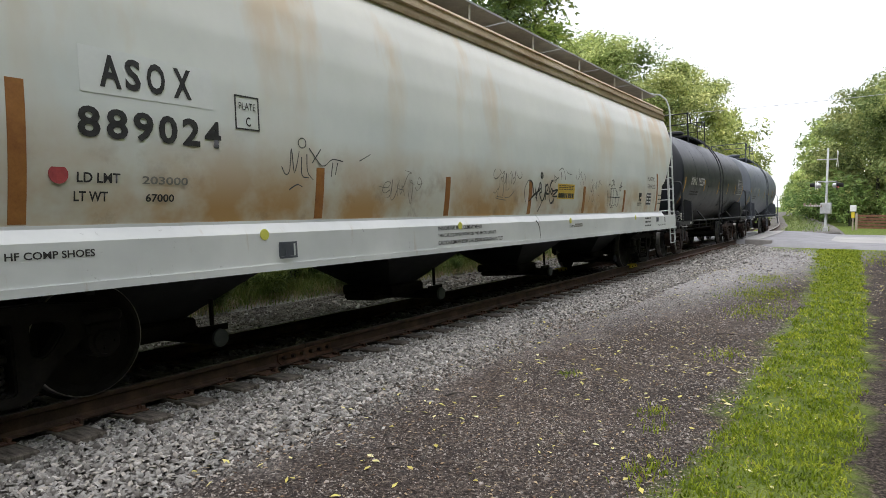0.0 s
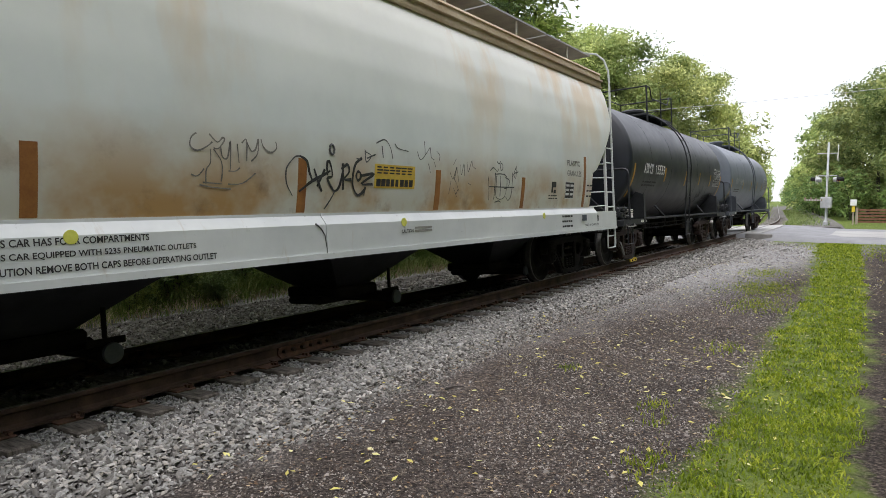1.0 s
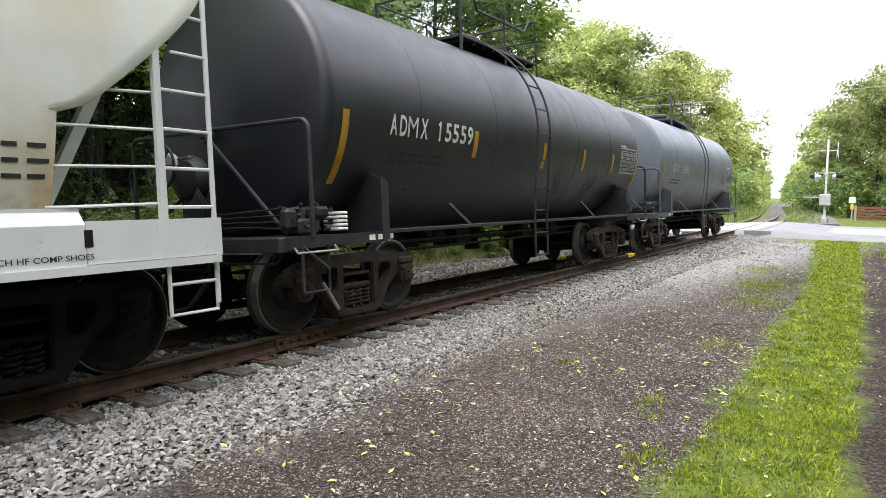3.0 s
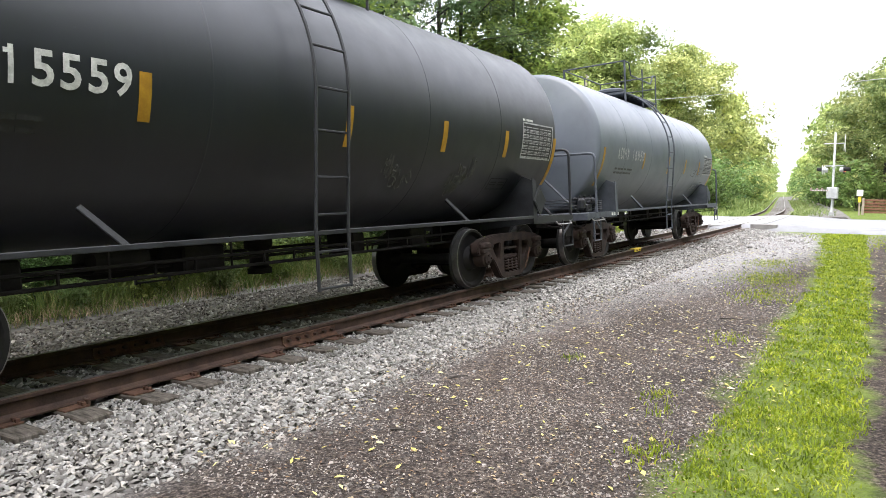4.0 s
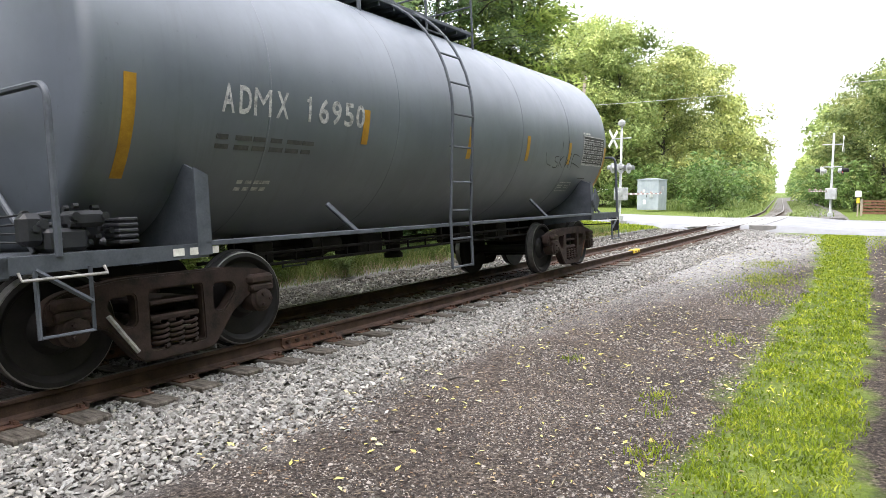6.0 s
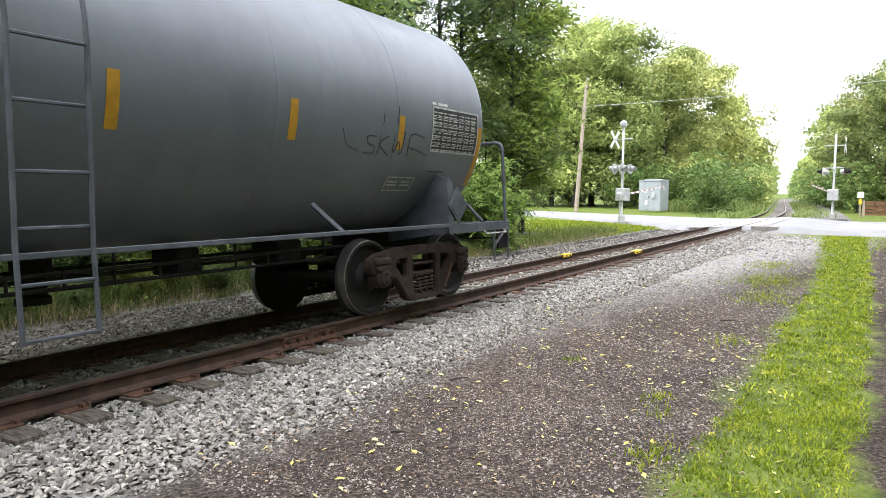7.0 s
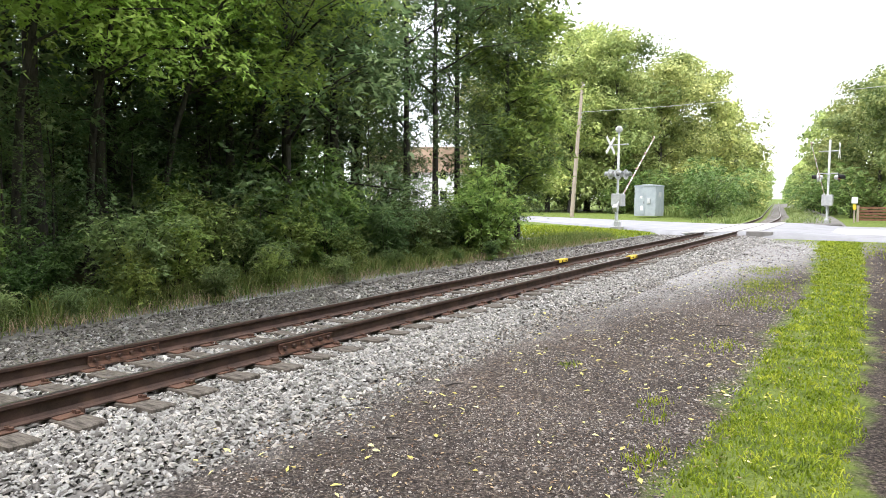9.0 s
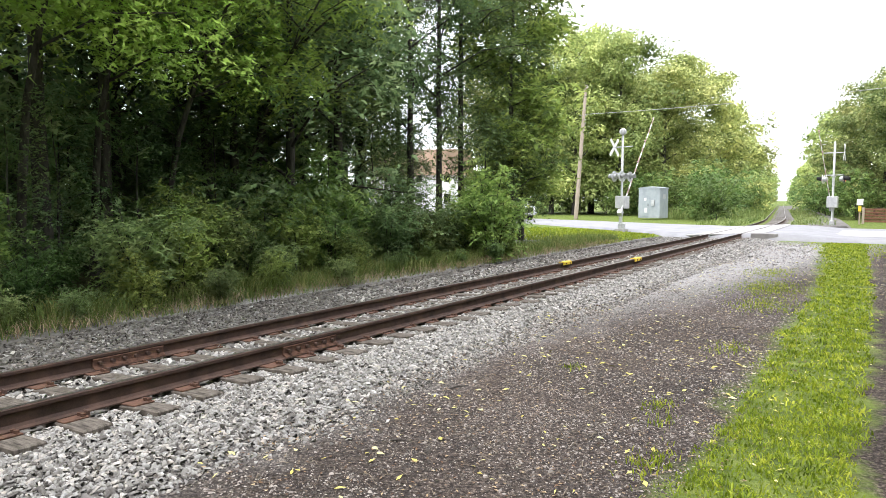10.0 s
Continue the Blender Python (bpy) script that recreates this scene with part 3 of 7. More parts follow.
def patch(bm, y0, y1, z0, z1, side, proud=0.004, rows=4):
    """A thin curved sheet that lies on a car's side."""
    grid = []
    for k in range(rows + 1):
        z = z0 + (z1 - z0) * k / rows
        x = side(z) + proud
        grid.append([bm.verts.new((x, y0, z)), bm.verts.new((x, y1, z)), bm.verts.new((x - 0.003, y1, z)), bm.verts.new((x - 0.003, y0, z))])
    for a, b in zip(grid, grid[1:]):
        for i in range(4):
            bm.faces.new((a[i], a[(i + 1) % 4], b[(i + 1) % 4], b[i]))
    bm.faces.new(grid[0][::-1])
    bm.faces.new(grid[-1])
    return bm


def bars(bm, y0, y1, z0, z1, rows, side, seed, proud=0.006, fill=0.55, words=1):
    """Rows of bars that stand for writing too small to read."""
    rng = random.Random(seed)
    h = (z1 - z0) / rows
    for r in range(rows):
        a = y0
        while a < y1 - 0.01:
            w = (y1 - y0) / words * rng.uniform(0.6, 0.95) if words > 1 else (y1 - y0) * rng.uniform(0.85, 1)
            patch(bm, a, min(y1, a + w), z0 + r * h + h * (1 - fill) / 2, z0 + r * h + h * (1 + fill) / 2, side, proud, 1)
            a += (y1 - y0) / words
    return bm


def ring_frame(bm, y0, y1, z0, z1, t, side, proud=0.005):
    patch(bm, y0, y1, z0, z0 + t, side, proud, 1)
    patch(bm, y0, y1, z1 - t, z1, side, proud, 1)
    patch(bm, y0, y0 + t, z0 + t, z1 - t, side, proud, 3)
    patch(bm, y1 - t, y1, z0 + t, z1 - t, side, proud, 3)
    return bm


STROKES = [
    [(0, 1), (0.1, 0.1), (0.45, 0.0), (0.6, 0.9), (0.65, 0.1), (1, 0.2)],
    [(0, 0.6), (0.3, 1), (0.4, 0.1), (0.6, 0.9), (0.75, 0.1), (1, 0.9)],
    [(0.5, 1), (0.05, 0.7), (0.1, 0.15), (0.7, 0.0), (0.95, 0.5), (0.45, 0.95), (0.2, 0.8)],
    [(0, 0), (0.2, 1), (0.35, 0.5), (0.8, 0.65), (0.85, 1), (0.8, 0)],
    [(0, 0.5), (0.8, 0.6), (0.9, 0.95), (0.4, 0.9), (0.2, 0.4), (0.5, 0.0), (1, 0.3)],
    [(0, 0.95), (0.9, 1), (0.5, 0.6), (0.4, 0.0), (0.1, -0.15), (-0.1, 0.1)],
]


def scribble(bm, y0, y1, z0, z1, seed, letters, width, side, proud=0.005):
    """Letter-like sprayed strokes, as flat ribbons on the side."""
    rng = random.Random(seed)
    step_y = (y1 - y0) / letters
    for k in range(letters):
        tall, drop, slant, wide = rng.uniform(0.35, 1.0), rng.uniform(0, 0.45), rng.uniform(-0.5, 0.7), rng.uniform(0.7, 1.7)
        turn = rng.choice((1, -1))
        keys = [(y0 + step_y * (k + wide * (a * turn + (turn < 0) + slant * (b - 0.5) * 0.6 + rng.uniform(-0.14, 0.14))), z0 + (z1 - z0) * (drop + tall * (b + rng.uniform(-0.15, 0.15)) * (1 - drop * 0.6))) for a, b in rng.choice(STROKES)]
        pts = []
        for i in range(len(keys) - 1):
            p = [Vector(keys[max(0, min(len(keys) - 1, i + j))]) for j in (-1, 0, 1, 2)]
            for q in range(5):
                t = q / 5
                pts.append(0.5 * (2 * p[1] + (p[2] - p[0]) * t + (2 * p[0] - 5 * p[1] + 4 * p[2] - p[3]) * t * t + (3 * p[1] - p[0] - 3 * p[2] + p[3]) * t ** 3))
        pts.append(Vector(keys[-1]))
        last = None
        for i, (y, z) in enumerate(pts):
            q, r = pts[min(i + 1, len(pts) - 1)], pts[max(i - 1, 0)]
            dy, dz = q[0] - r[0], q[1] - r[1]
            d = math.hypot(dy, dz) or 1
            w = width * (0.45 + 0.55 * abs(math.sin(i * 0.4 + seed)))
            pair = [bm.verts.new((side(z) + proud, y - dz / d * w / 2, z + dy / d * w / 2)), bm.verts.new((side(z) + proud, y + dz / d * w / 2, z - dy / d * w / 2))]
            if last:
                bm.faces.new((last[0], last[1], pair[1], pair[0]))
            last = pair
    return bm


def ribbon(bm, keys, width, side, proud=0.005):
    """One sprayed line through (along, up) places."""
    fine = []
    for i in range(len(keys) - 1):
        p = [Vector(keys[max(0, min(len(keys) - 1, i + j))]) for j in (-1, 0, 1, 2)]
        for q in range(4):
            t = q / 4
            fine.append(tuple(0.5 * (2 * p[1] + (p[2] - p[0]) * t + (2 * p[0] - 5 * p[1] + 4 * p[2] - p[3]) * t * t + (3 * p[1] - p[0] - 3 * p[2] + p[3]) * t ** 3)))
    keys = fine + [tuple(keys[-1])]
    last = None
    for i, (y, z) in enumerate(keys):
        q, r = keys[min(i + 1, len(keys) - 1)], keys[max(i - 1, 0)]
        dy, dz = q[0] - r[0], q[1] - r[1]
        d = math.hypot(dy, dz) or 1
        w = width * (0.6 + 0.4 * abs(math.sin(i * 0.25 + y)))
        pair = [bm.verts.new((side(z) + proud, y - dz / d * w / 2, z + dy / d * w / 2)), bm.verts.new((side(z) + proud, y + dz / d * w / 2, z - dy / d * w / 2))]
        if last:
            bm.faces.new((last[0], last[1], pair[1], pair[0]))
        last = pair
    return bm


def arc(cy, cz, ry, rz, a=0, b=360, n=14):
    return [(cy + ry * math.cos(radians(a + (b - a) * k / n)), cz + rz * math.sin(radians(a + (b - a) * k / n))) for k in range(n + 1)]


def pierced(outline, holes, x, thick):
    """A plate in the y-z plane with holes cut through it."""
    bm = B()
    for loop in [outline] + holes:
        vs = [bm.verts.new((x, *p)) for p in loop]
        for i in range(len(vs)):
            bm.edges.new((vs[i], vs[(i + 1) % len(vs)]))
    bmesh.ops.triangle_fill(bm, use_beauty=True, use_dissolve=True, edges=bm.edges[:])
    out = bmesh.ops.extrude_face_region(bm, geom=bm.faces[:])
    for v in out["geom"]:
        if isinstance(v, bmesh.types.BMVert):
            v.co.x += thick
    bmesh.ops.recalc_face_normals(bm, faces=bm.faces[:])
    return bm


def round_loop(points, r=0.05, steps=3):
    out = []
    k = len(points)
    for i, c in enumerate(points):
        a, c, b = Vector(points[i - 1]), Vector(c), Vector(points[(i + 1) % k])
        p = c + (a - c).normalized() * min(r, (a - c).length * 0.45)
        q = c + (b - c).normalized() * min(r, (b - c).length * 0.45)
        for j in range(steps + 1):
            s = j / steps
            out.append(tuple(p.lerp(c, s).lerp(c.lerp(q, s), s)))
    return out


FRAME_HALF = [(0.30, 0.09), (0.38, 0.12), (0.60, 0.40), (0.70, 0.44), (0.74, 0.50), (1.03, 0.50), (1.09, 0.54), (1.07, 0.68), (0.94, 0.745), (0.5, 0.80)]
FRAME_OUT = FRAME_HALF + [(-a, z) for a, z in FRAME_HALF[::-1]]
HOLE_SIDE = [(0.375, 0.665), (0.58, 0.65), (0.615, 0.585), (0.47, 0.405), (0.375, 0.415)]
HOLE_MID = [(-0.25, 0.675), (0.25, 0.675), (0.26, 0.185), (-0.26, 0.185)]
ROLLING = []


def wheelset_mesh():
    r = WHEEL_R
    half = [(0.075, 0.0), (0.085, 0.55), (0.13, 0.62), (0.14, 0.66), (0.20, 0.695), (0.34, 0.70), (0.375, 0.685), (r + 0.026, 0.685), (r + 0.026, 0.705), (r, 0.722), (r - 0.004, 0.818), (r - 0.014, 0.823), (r - 0.05, 0.826), (0.385, 0.81), (0.36, 0.775), (0.20, 0.765), (0.15, 0.84), (0.085, 0.845), (0.08, 1.02)]
    prof = [(a, -x) for a, x in half[:0:-1]] + half
    bm = lathe(B(), prof, "x", 40)
    me = finish("wheelset", bm, WHEEL, 30)
    # the running surface is worn bright
    me.materials.append(TREAD)
    for p in me.polygons:
        c = p.center
        if 0.722 < abs(c.x) < 0.8235 and math.hypot(c.y, c.z) > r - 0.02:
            p.material_index = 1
    return me


def spring_mesh():
    bm = B()
    pts = [(0.065 * math.cos(i * 0.62), 0.065 * math.sin(i * 0.62), 0.215 * i / 50) for i in range(51)]
    tube(bm, pts, 0.016, 6)
    return finish("spring", bm, TRUCK, 60)


WHEELS, SPRING = wheelset_mesh(), spring_mesh()


def side_frame_mesh(s):
    bm = pierced(round_loop(FRAME_OUT, 0.06), [round_loop(HOLE_SIDE, 0.05), round_loop([(-a, z) for a, z in HOLE_SIDE[::-1]], 0.05), round_loop(HOLE_MID, 0.03)], 0.90 if s > 0 else -1.03, 0.13)
    es = [e for e in bm.edges if len(e.link_faces) == 2 and e.calc_face_angle() > 1.0]
    bmesh.ops.bevel(bm, geom=es, offset=0.014, segments=2, affect="EDGES")
    for d in (-0.89, 0.89):
        box(bm, (s * 0.97 - 0.12, d - 0.15, 0.60), (s * 0.97 + 0.12, d + 0.15, 0.70), 0.03)
    return finish("side_frame", bm, TRUCK, 40)


FRAMES = {1: side_frame_mesh(1), -1: side_frame_mesh(-1)}


def bearing_mesh(s):
    bm = lathe(B(), [(0.10, 0.88), (0.125, 0.90), (0.125, 1.06), (0.10, 1.075), (0.095, 1.10), (0.05, 1.115), (0.02, 1.118)], "x", 20)
    for k in range(3):
        a = k * 2.094
        rod(bm, (1.10, 0.055 * math.cos(a), 0.055 * math.sin(a)), (1.135, 0.055 * math.cos(a), 0.055 * math.sin(a)), 0.017, 6)
    box(bm, (0.86, -0.13, 0.07), (1.09, 0.13, 0.15), 0.02)
    if s < 0:
        bmesh.ops.scale(bm, vec=(-1, 1, 1), verts=bm.verts[:])
        bmesh.ops.reverse_faces(bm, faces=bm.faces[:])
    return finish("bearing", bm, TRUCK, 40)


BEARINGS = {1: bearing_mesh(1), -1: bearing_mesh(-1)}




DARKENED = {}


def darkened(mesh):
    """The same casting in near-black: brake dust, and underframe shade put into the colour."""
    if mesh.name not in DARKENED:
        DARKENED[mesh.name] = mesh.copy()
        DARKENED[mesh.name].materials[0] = DARK
    return DARKENED[mesh.name]


def build_truck(car, y, lever=1, turn=1):
    bm = box(B(), (-1.00, -0.235, 0.405), (1.00, 0.235, 0.455), 0.012)
    box(bm, (-0.78, -0.16, 0.45), (0.78, 0.16, 0.56), 0.02)
    box(bm, (-1.00, -0.235, 0.545), (1.00, 0.235, 0.580), 0.008)
    box(bm, (-0.35, -0.3, 0.55), (0.35, 0.3, 0.78), 0.03)
    dress = darkened if lever < 0 else (lambda me: me)
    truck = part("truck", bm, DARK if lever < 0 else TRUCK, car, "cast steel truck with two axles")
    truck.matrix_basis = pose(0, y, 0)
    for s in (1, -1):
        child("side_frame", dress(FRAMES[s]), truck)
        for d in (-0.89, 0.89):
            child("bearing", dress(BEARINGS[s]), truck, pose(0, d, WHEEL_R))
        for d in (-0.14, 0.0, 0.14):
            child("spring", dress(SPRING), truck, pose(s * 0.965, d, 0.19))
    for d in (-0.89, 0.89):
        w = child("wheelset", dress(WHEELS), truck, pose(0, d, WHEEL_R))
        ROLLING.append((w, d))
        bm = box(B(), (-0.72, d * 0.42 - 0.05, 0.30), (0.72, d * 0.42 + 0.05, 0.40), 0.02)
        for s in (-1, 1):
            box(bm, (s * 0.72 - 0.07, d * 0.46 - 0.05, 0.26), (s * 0.72 + 0.07, d * 0.46 + 0.06, 0.50), 0.02)
        part("brake_beam", bm, DARK, truck)
    bm = B()
    tube(bm, [(1.05, -0.62 * turn, 0.52), (1.06, -0.50 * turn, 0.34), (1.06, -0.40 * turn, 0.2)], 0.020 if turn > 0 else 0.013, 6)
    part("brake_lever", bm, DARK if lever < 0 else GRAB if turn > 0 else RUST, truck, "pale worn brake lever")
    return truck


def build_coupler(car, end, s):
    bm = box(B(), (-0.10, min(end * s, (end + 0.30) * s), 0.76), (0.10, max(end * s, (end + 0.30) * s), 0.92), 0.03)
    box(bm, (-0.17, min((end + 0.28) * s, (end + 0.46) * s), 0.70), (0.06 , max((end + 0.28) * s, (end + 0.46) * s), 0.98), 0.05)
    box(bm, (0.05, min((end + 0.33) * s, (end + 0.50) * s), 0.72), (0.17, max((end + 0.33) * s, (end + 0.50) * s), 0.96), 0.04)
    box(bm, (-0.13, min((end + 0.30) * s, (end + 0.40) * s), 0.52), (0.02, max((end + 0.30) * s, (end + 0.40) * s), 0.72), 0.04)
    part("coupler", bm, TRUCK, car, "rust-brown cast steel coupler")
    bm = B()
    tube(bm, [(0.32, (end - 0.1) * s, 0.72), (0.34, (end + 0.08) * s, 0.56), (0.30, (end + 0.25) * s, 0.36), (0.24, (end + 0.40) * s, 0.34), (0.2, (end + 0.46) * s, 0.42)], 0.028, 8)
    part("air_hose", bm, DARK, car, "black rubber air hose")
    bm = B()
    tube(bm, [(1.42, (end - 0.02) * s, 0.92), (1.36, (end + 0.03) * s, 0.80), (0.7, (end + 0.05) * s, 0.80), (0.15, (end + 0.12) * s, 0.98)], 0.013, 6)
    part("uncoupling_lever", bm, DARK, car)


def grab(bm, pts, r=0.012):
    tube(bm, pts, r, 6)


def build_tank_car(paint, steel, number, label, mark, brake_cover):
    car = empty("tank_car", label, "tank car", "cars of the train")
    # shell with dished ends and weld seams
    prof = [(r, -a) for r, a in HEAD_FRONT] + [(R_TANK, 0.0)] + [(r, a) for r, a in HEAD[::-1]]
    part("tank", lathe(B(), prof, centre=(0, 0, Z_TANK), n=72), paint, car, smooth=30)
    for y in (-3.55, -1.62, 1.55, 3.36):
        bm = B()
        rings = [[bm.verts.new(((R_TANK + r) * math.cos(k * math.pi / 36), q, Z_TANK + (R_TANK + r) * math.sin(k * math.pi / 36))) for k in range(72)] for r, q in ((-0.002, y - 0.014), (0.003, y - 0.007), (0.003, y + 0.007), (-0.002, y + 0.014))]
        for p, q in zip(rings, rings[1:]):
            for k in range(72):
                bm.faces.new((p[k], q[k], q[(k + 1) % 72], p[(k + 1) % 72]))
        bmesh.ops.recalc_face_normals(bm, faces=bm.faces[:])
        part("weld_seam", bm, paint, car)
    # frame at the ends
    for s in (-1, 1):
        a, b = sorted((4.05 * s, 5.87 * s))
        bm = box(B(), (-0.33, a, 0.74), (0.33, b, 1.03), 0.02)
        part("draft_sill", bm, DARK, car)
        a, b = sorted((4.32 * s, 5.88 * s))
        for x in (1, -1):
            bm = plate(B(), [(a, 0.93), (b, 0.93), (b, 1.045), (a, 1.045)], "x", 1.40 if x > 0 else -1.46, 0.06)
            part("side_channel", bm, steel, car)
        a, b = sorted((5.80 * s, 5.95 * s))
        part("end_sill", box(B(), (-1.46, a, 0.90), (1.46, b, 1.05), 0.015), steel, car)
        a, b = sorted((5.0 * s, 5.70 * s))
        for k in range(7):
            y0 = a + (b - a) * k / 7
            part("deck_slat", box(B(), (-1.38, y0, 1.02), (1.38, y0 + 0.06, 1.045)), steel, car)
        # body bolster: webs that hold the tank
        for x in (1, -1):
            y0 = 4.36 * s
            bm = plate(B(), [(0.45 * x, 0.85), (1.46 * x, 0.95), (1.46 * x, 1.62), (1.27 * x, 1.70), (1.06 * x, 1.48), (0.76 * x, 1.24), (0.45 * x, 1.10)], "y", y0 - 0.012, 0.024)
            plate(bm, [(y0 - 0.065, 0.95), (y0 + 0.065, 0.95), (y0 + 0.065, 1.60), (y0 - 0.065, 1.66)], "x", 1.46 if x > 0 else -1.475, 0.015)
            part("bolster_web", bm, steel, car, smooth=0)
        # hand rail round the end
        y0 = 5.83 * s if s > 0 else -5.50
        bm = B()
        pts = bent((1.46, y0, 1.03), (1.46, y0, 2.19), (0.0, y0 + 0.02 * s, 2.22), 0.13)
        pts += bent((0.0, y0 + 0.02 * s, 2.22), (-1.46, y0, 2.25), (-1.46, y0, 1.03), 0.13)[1:]
        tube(bm, pts, 0.025, 8)
        part("end_handrail", bm, steel, car)
        # one slanting brace to the near corner, on a bracket
        bm = rod(B(), (-0.09, y0 + 0.03 * s, 2.20), (1.09, y0 - 0.02 * s, 1.05), 0.024)
        part("rail_brace", bm, steel, car)
        bm = box(B(), (-0.17, y0 - 0.04, 2.14), (0.0, y0 + 0.06, 2.25), 0.012)
        box(bm, (-0.15, y0 - 0.02, 2.08), (-0.05, y0 + 0.05, 2.15), 0.01)
        part("brace_bracket", bm, BLACKS, car)
        # corner steps and grab irons
        for x in (1.46, -1.46):
            bm = B()
            a, b = (5.46, 5.88) if s > 0 else (-5.30, -5.66)
            grab(bm, [(x, a, 0.95), (x, a, 0.50), (x, b, 0.50), (x, b, 0.95)], 0.018)
            grab(bm, [(x, a, 0.70), (x, b, 0.95)], 0.02)
            part("sill_step", bm, steel, car)
            if s > 0:
                bm = box(B(), (x * 0.985 - 0.012, 5.60, 0.66), (x * 0.985 + 0.012, 5.90, 0.97), 0.003)
                part("corner_plate", bm, DARK, car)
            bm = B()
            a, b = 5.20 * s, 5.76 * s
            grab(bm, [(x, a, 0.94), (x * 1.03, a, 0.89), (x * 1.03, b, 0.89), (x, b, 0.94)], 0.011)
            part("grab_iron", bm, GRAB, car, "worn pale grab iron")
        bm = B()
        grab(bm, [(0.4, 5.88 * s, 0.95), (0.4, 5.93 * s, 0.90), (1.2, 5.93 * s, 0.90), (1.2, 5.88 * s, 0.95)], 0.011)
        part("grab_iron", bm, GRAB, car, "worn pale grab iron")
        build_coupler(car, 5.87, s)
        build_truck(car, 4.35 * s, 1, -s)
        # hazard board holder on the bolster
        bm = B()
        y0 = 4.50 * s
        for k, (w, t) in enumerate(((0.235, 0.010), (0.19, 0.016))):
            plate(bm, [(y0 - w, 1.30), (y0, 1.30 - w), (y0 + w, 1.30), (y0, 1.30 + w)], "x", 1.485, t)
        for k in (-0.06, 0.0, 0.06):
            box(bm, (1.49, y0 - 0.12, 1.295 + k), (1.506, y0 + 0.12, 1.307 + k))
        rod(bm, (1.40, y0, 1.10), (1.49, y0, 1.12), 0.02)
        if s > 0:
            part("placard_holder", bm, steel, car, "diamond placard holder")
        else:
            bm.free()
    # long side rails and struts
    for x in (1.45, -1.45):
        bm = box(B(), (x - 0.025, -4.36, 1.02), (x + 0.025, 4.36, 1.065), 0.006)
        part("side_rail", bm, steel, car)
        for y in (-2.55, 2.25):
            bm = B()
            box(bm, (-0.018, -0.025, 0), (0.018, 0.025, 0.44), 0.006, Matrix.Translation((x, y + 0.1, 1.04)) @ Matrix.Rotation(radians(38), 4, "X") @ Matrix.Rotation(radians(-26 if x > 0 else 26), 4, "Y"))
            part("side_strut", bm, steel, car)
    # ladder on each side, bent over the shell to the platform
    la, lb = (-0.61, -0.15) if paint is BLACK else (-0.77, -0.28)
    for x in (1, -1):
        bm = B()
        for y in (la, lb):
            pts = [(1.54 * x, y, 0.48), (1.54 * x, y, 1.1)]
            for k in range(12):
                a = radians(-8 + k * 6.6)
                pts.append((x * (R_TANK + 0.18) * math.cos(a), y, Z_TANK + (R_TANK + 0.18) * math.sin(a)))
            tube(bm, pts, 0.019, 6)
        part("ladder_rail", bm, steel, car)
        for k in range(11):
            if k < 3:
                p = (1.54 * x, 0.50 + 0.36 * k)
            else:
                a = radians(-30 + (k - 3) * 14.0)
                p = (x * (R_TANK + 0.18) * math.cos(a), Z_TANK + (R_TANK + 0.18) * math.sin(a))
            if k == 3:
                p = (1.58 * x, 1.58)
            part("rung", rod(B(), (p[0], la, p[1]), (p[0], lb, p[1]), 0.014, 6), steel, car)
    # platform over the middle with its railing
    px0, px1, py0, py1, pz = -0.80, 0.80, -1.45, 1.25, 3.92
    for x0, x1 in ((0.36, px1), (px0, -0.36)):
        bm = box(B(), (x0, py0, pz), (x1, py1, pz + 0.05), 0.006)
        for k in range(9):
            y = py0 + 0.12 + k * (py1 - py0 - 0.24) / 8
            box(bm, (x0 + 0.02, y - 0.012, pz - 0.05), (x1 - 0.02, y + 0.012, pz))
        part("platform", bm, steel, car, "steel grating platform")
    for x in (px0, px1):
        for y in (py0, 0.0, py1):
            bm = B()
            z0 = Z_TANK + math.sqrt(R_TANK ** 2 - x * x) - 0.02
            rod(bm, (x, y, z0), (x, y, 4.74), 0.026 if y == py0 else 0.018, 8)
            part("railing_post", bm, steel, car)
    bm = B()
    tube(bm, [(px1, py0, 4.72), (px1, py0 + 0.35, 4.72), (px1 - 0.02, py0 + 0.55, 4.44), (px1, py1 - 0.5, 4.44), (px1, py1 - 0.25, 4.70), (px1, py1, 4.72), (px0, py1, 4.72), (px0, py0, 4.72), (px1, py0, 4.72)], 0.019, 6)
    part("railing", bm, steel, car)
    bm = B()
    tube(bm, [(px0, py0, 4.37), (px0, py1, 4.37), (px1, py1, 4.37)], 0.014, 6)
    part("railing", bm, steel, car)
    # dome with its hatch, vents
    bm = lathe(B(), [(0.30, 0.0), (0.30, 0.28), (0.36, 0.30), (0.36, 0.36), (0.30, 0.40), (0.05, 0.43)], "z", 24, (0, -0.2, 3.87))
    part("hatch", bm, steel, car)
    bm = lathe(B(), [(0.10, 0.0), (0.10, 0.30), (0.13, 0.32), (0.13, 0.38), (0.04, 0.42)], "z", 14, (0, 0.6, 3.90))
    part("safety_valve", bm, steel, car)
    # outlet and brake gear under the tank
    bm = lathe(B(), [(0.16, 1.06), (0.16, 0.88), (0.11, 0.84), (0.11, 0.66), (0.14, 0.64), (0.14, 0.58), (0.03, 0.57)], "z", 16, (0, 0, 0))
    part("bottom_outlet", bm, DARK, car)
    bm = B()
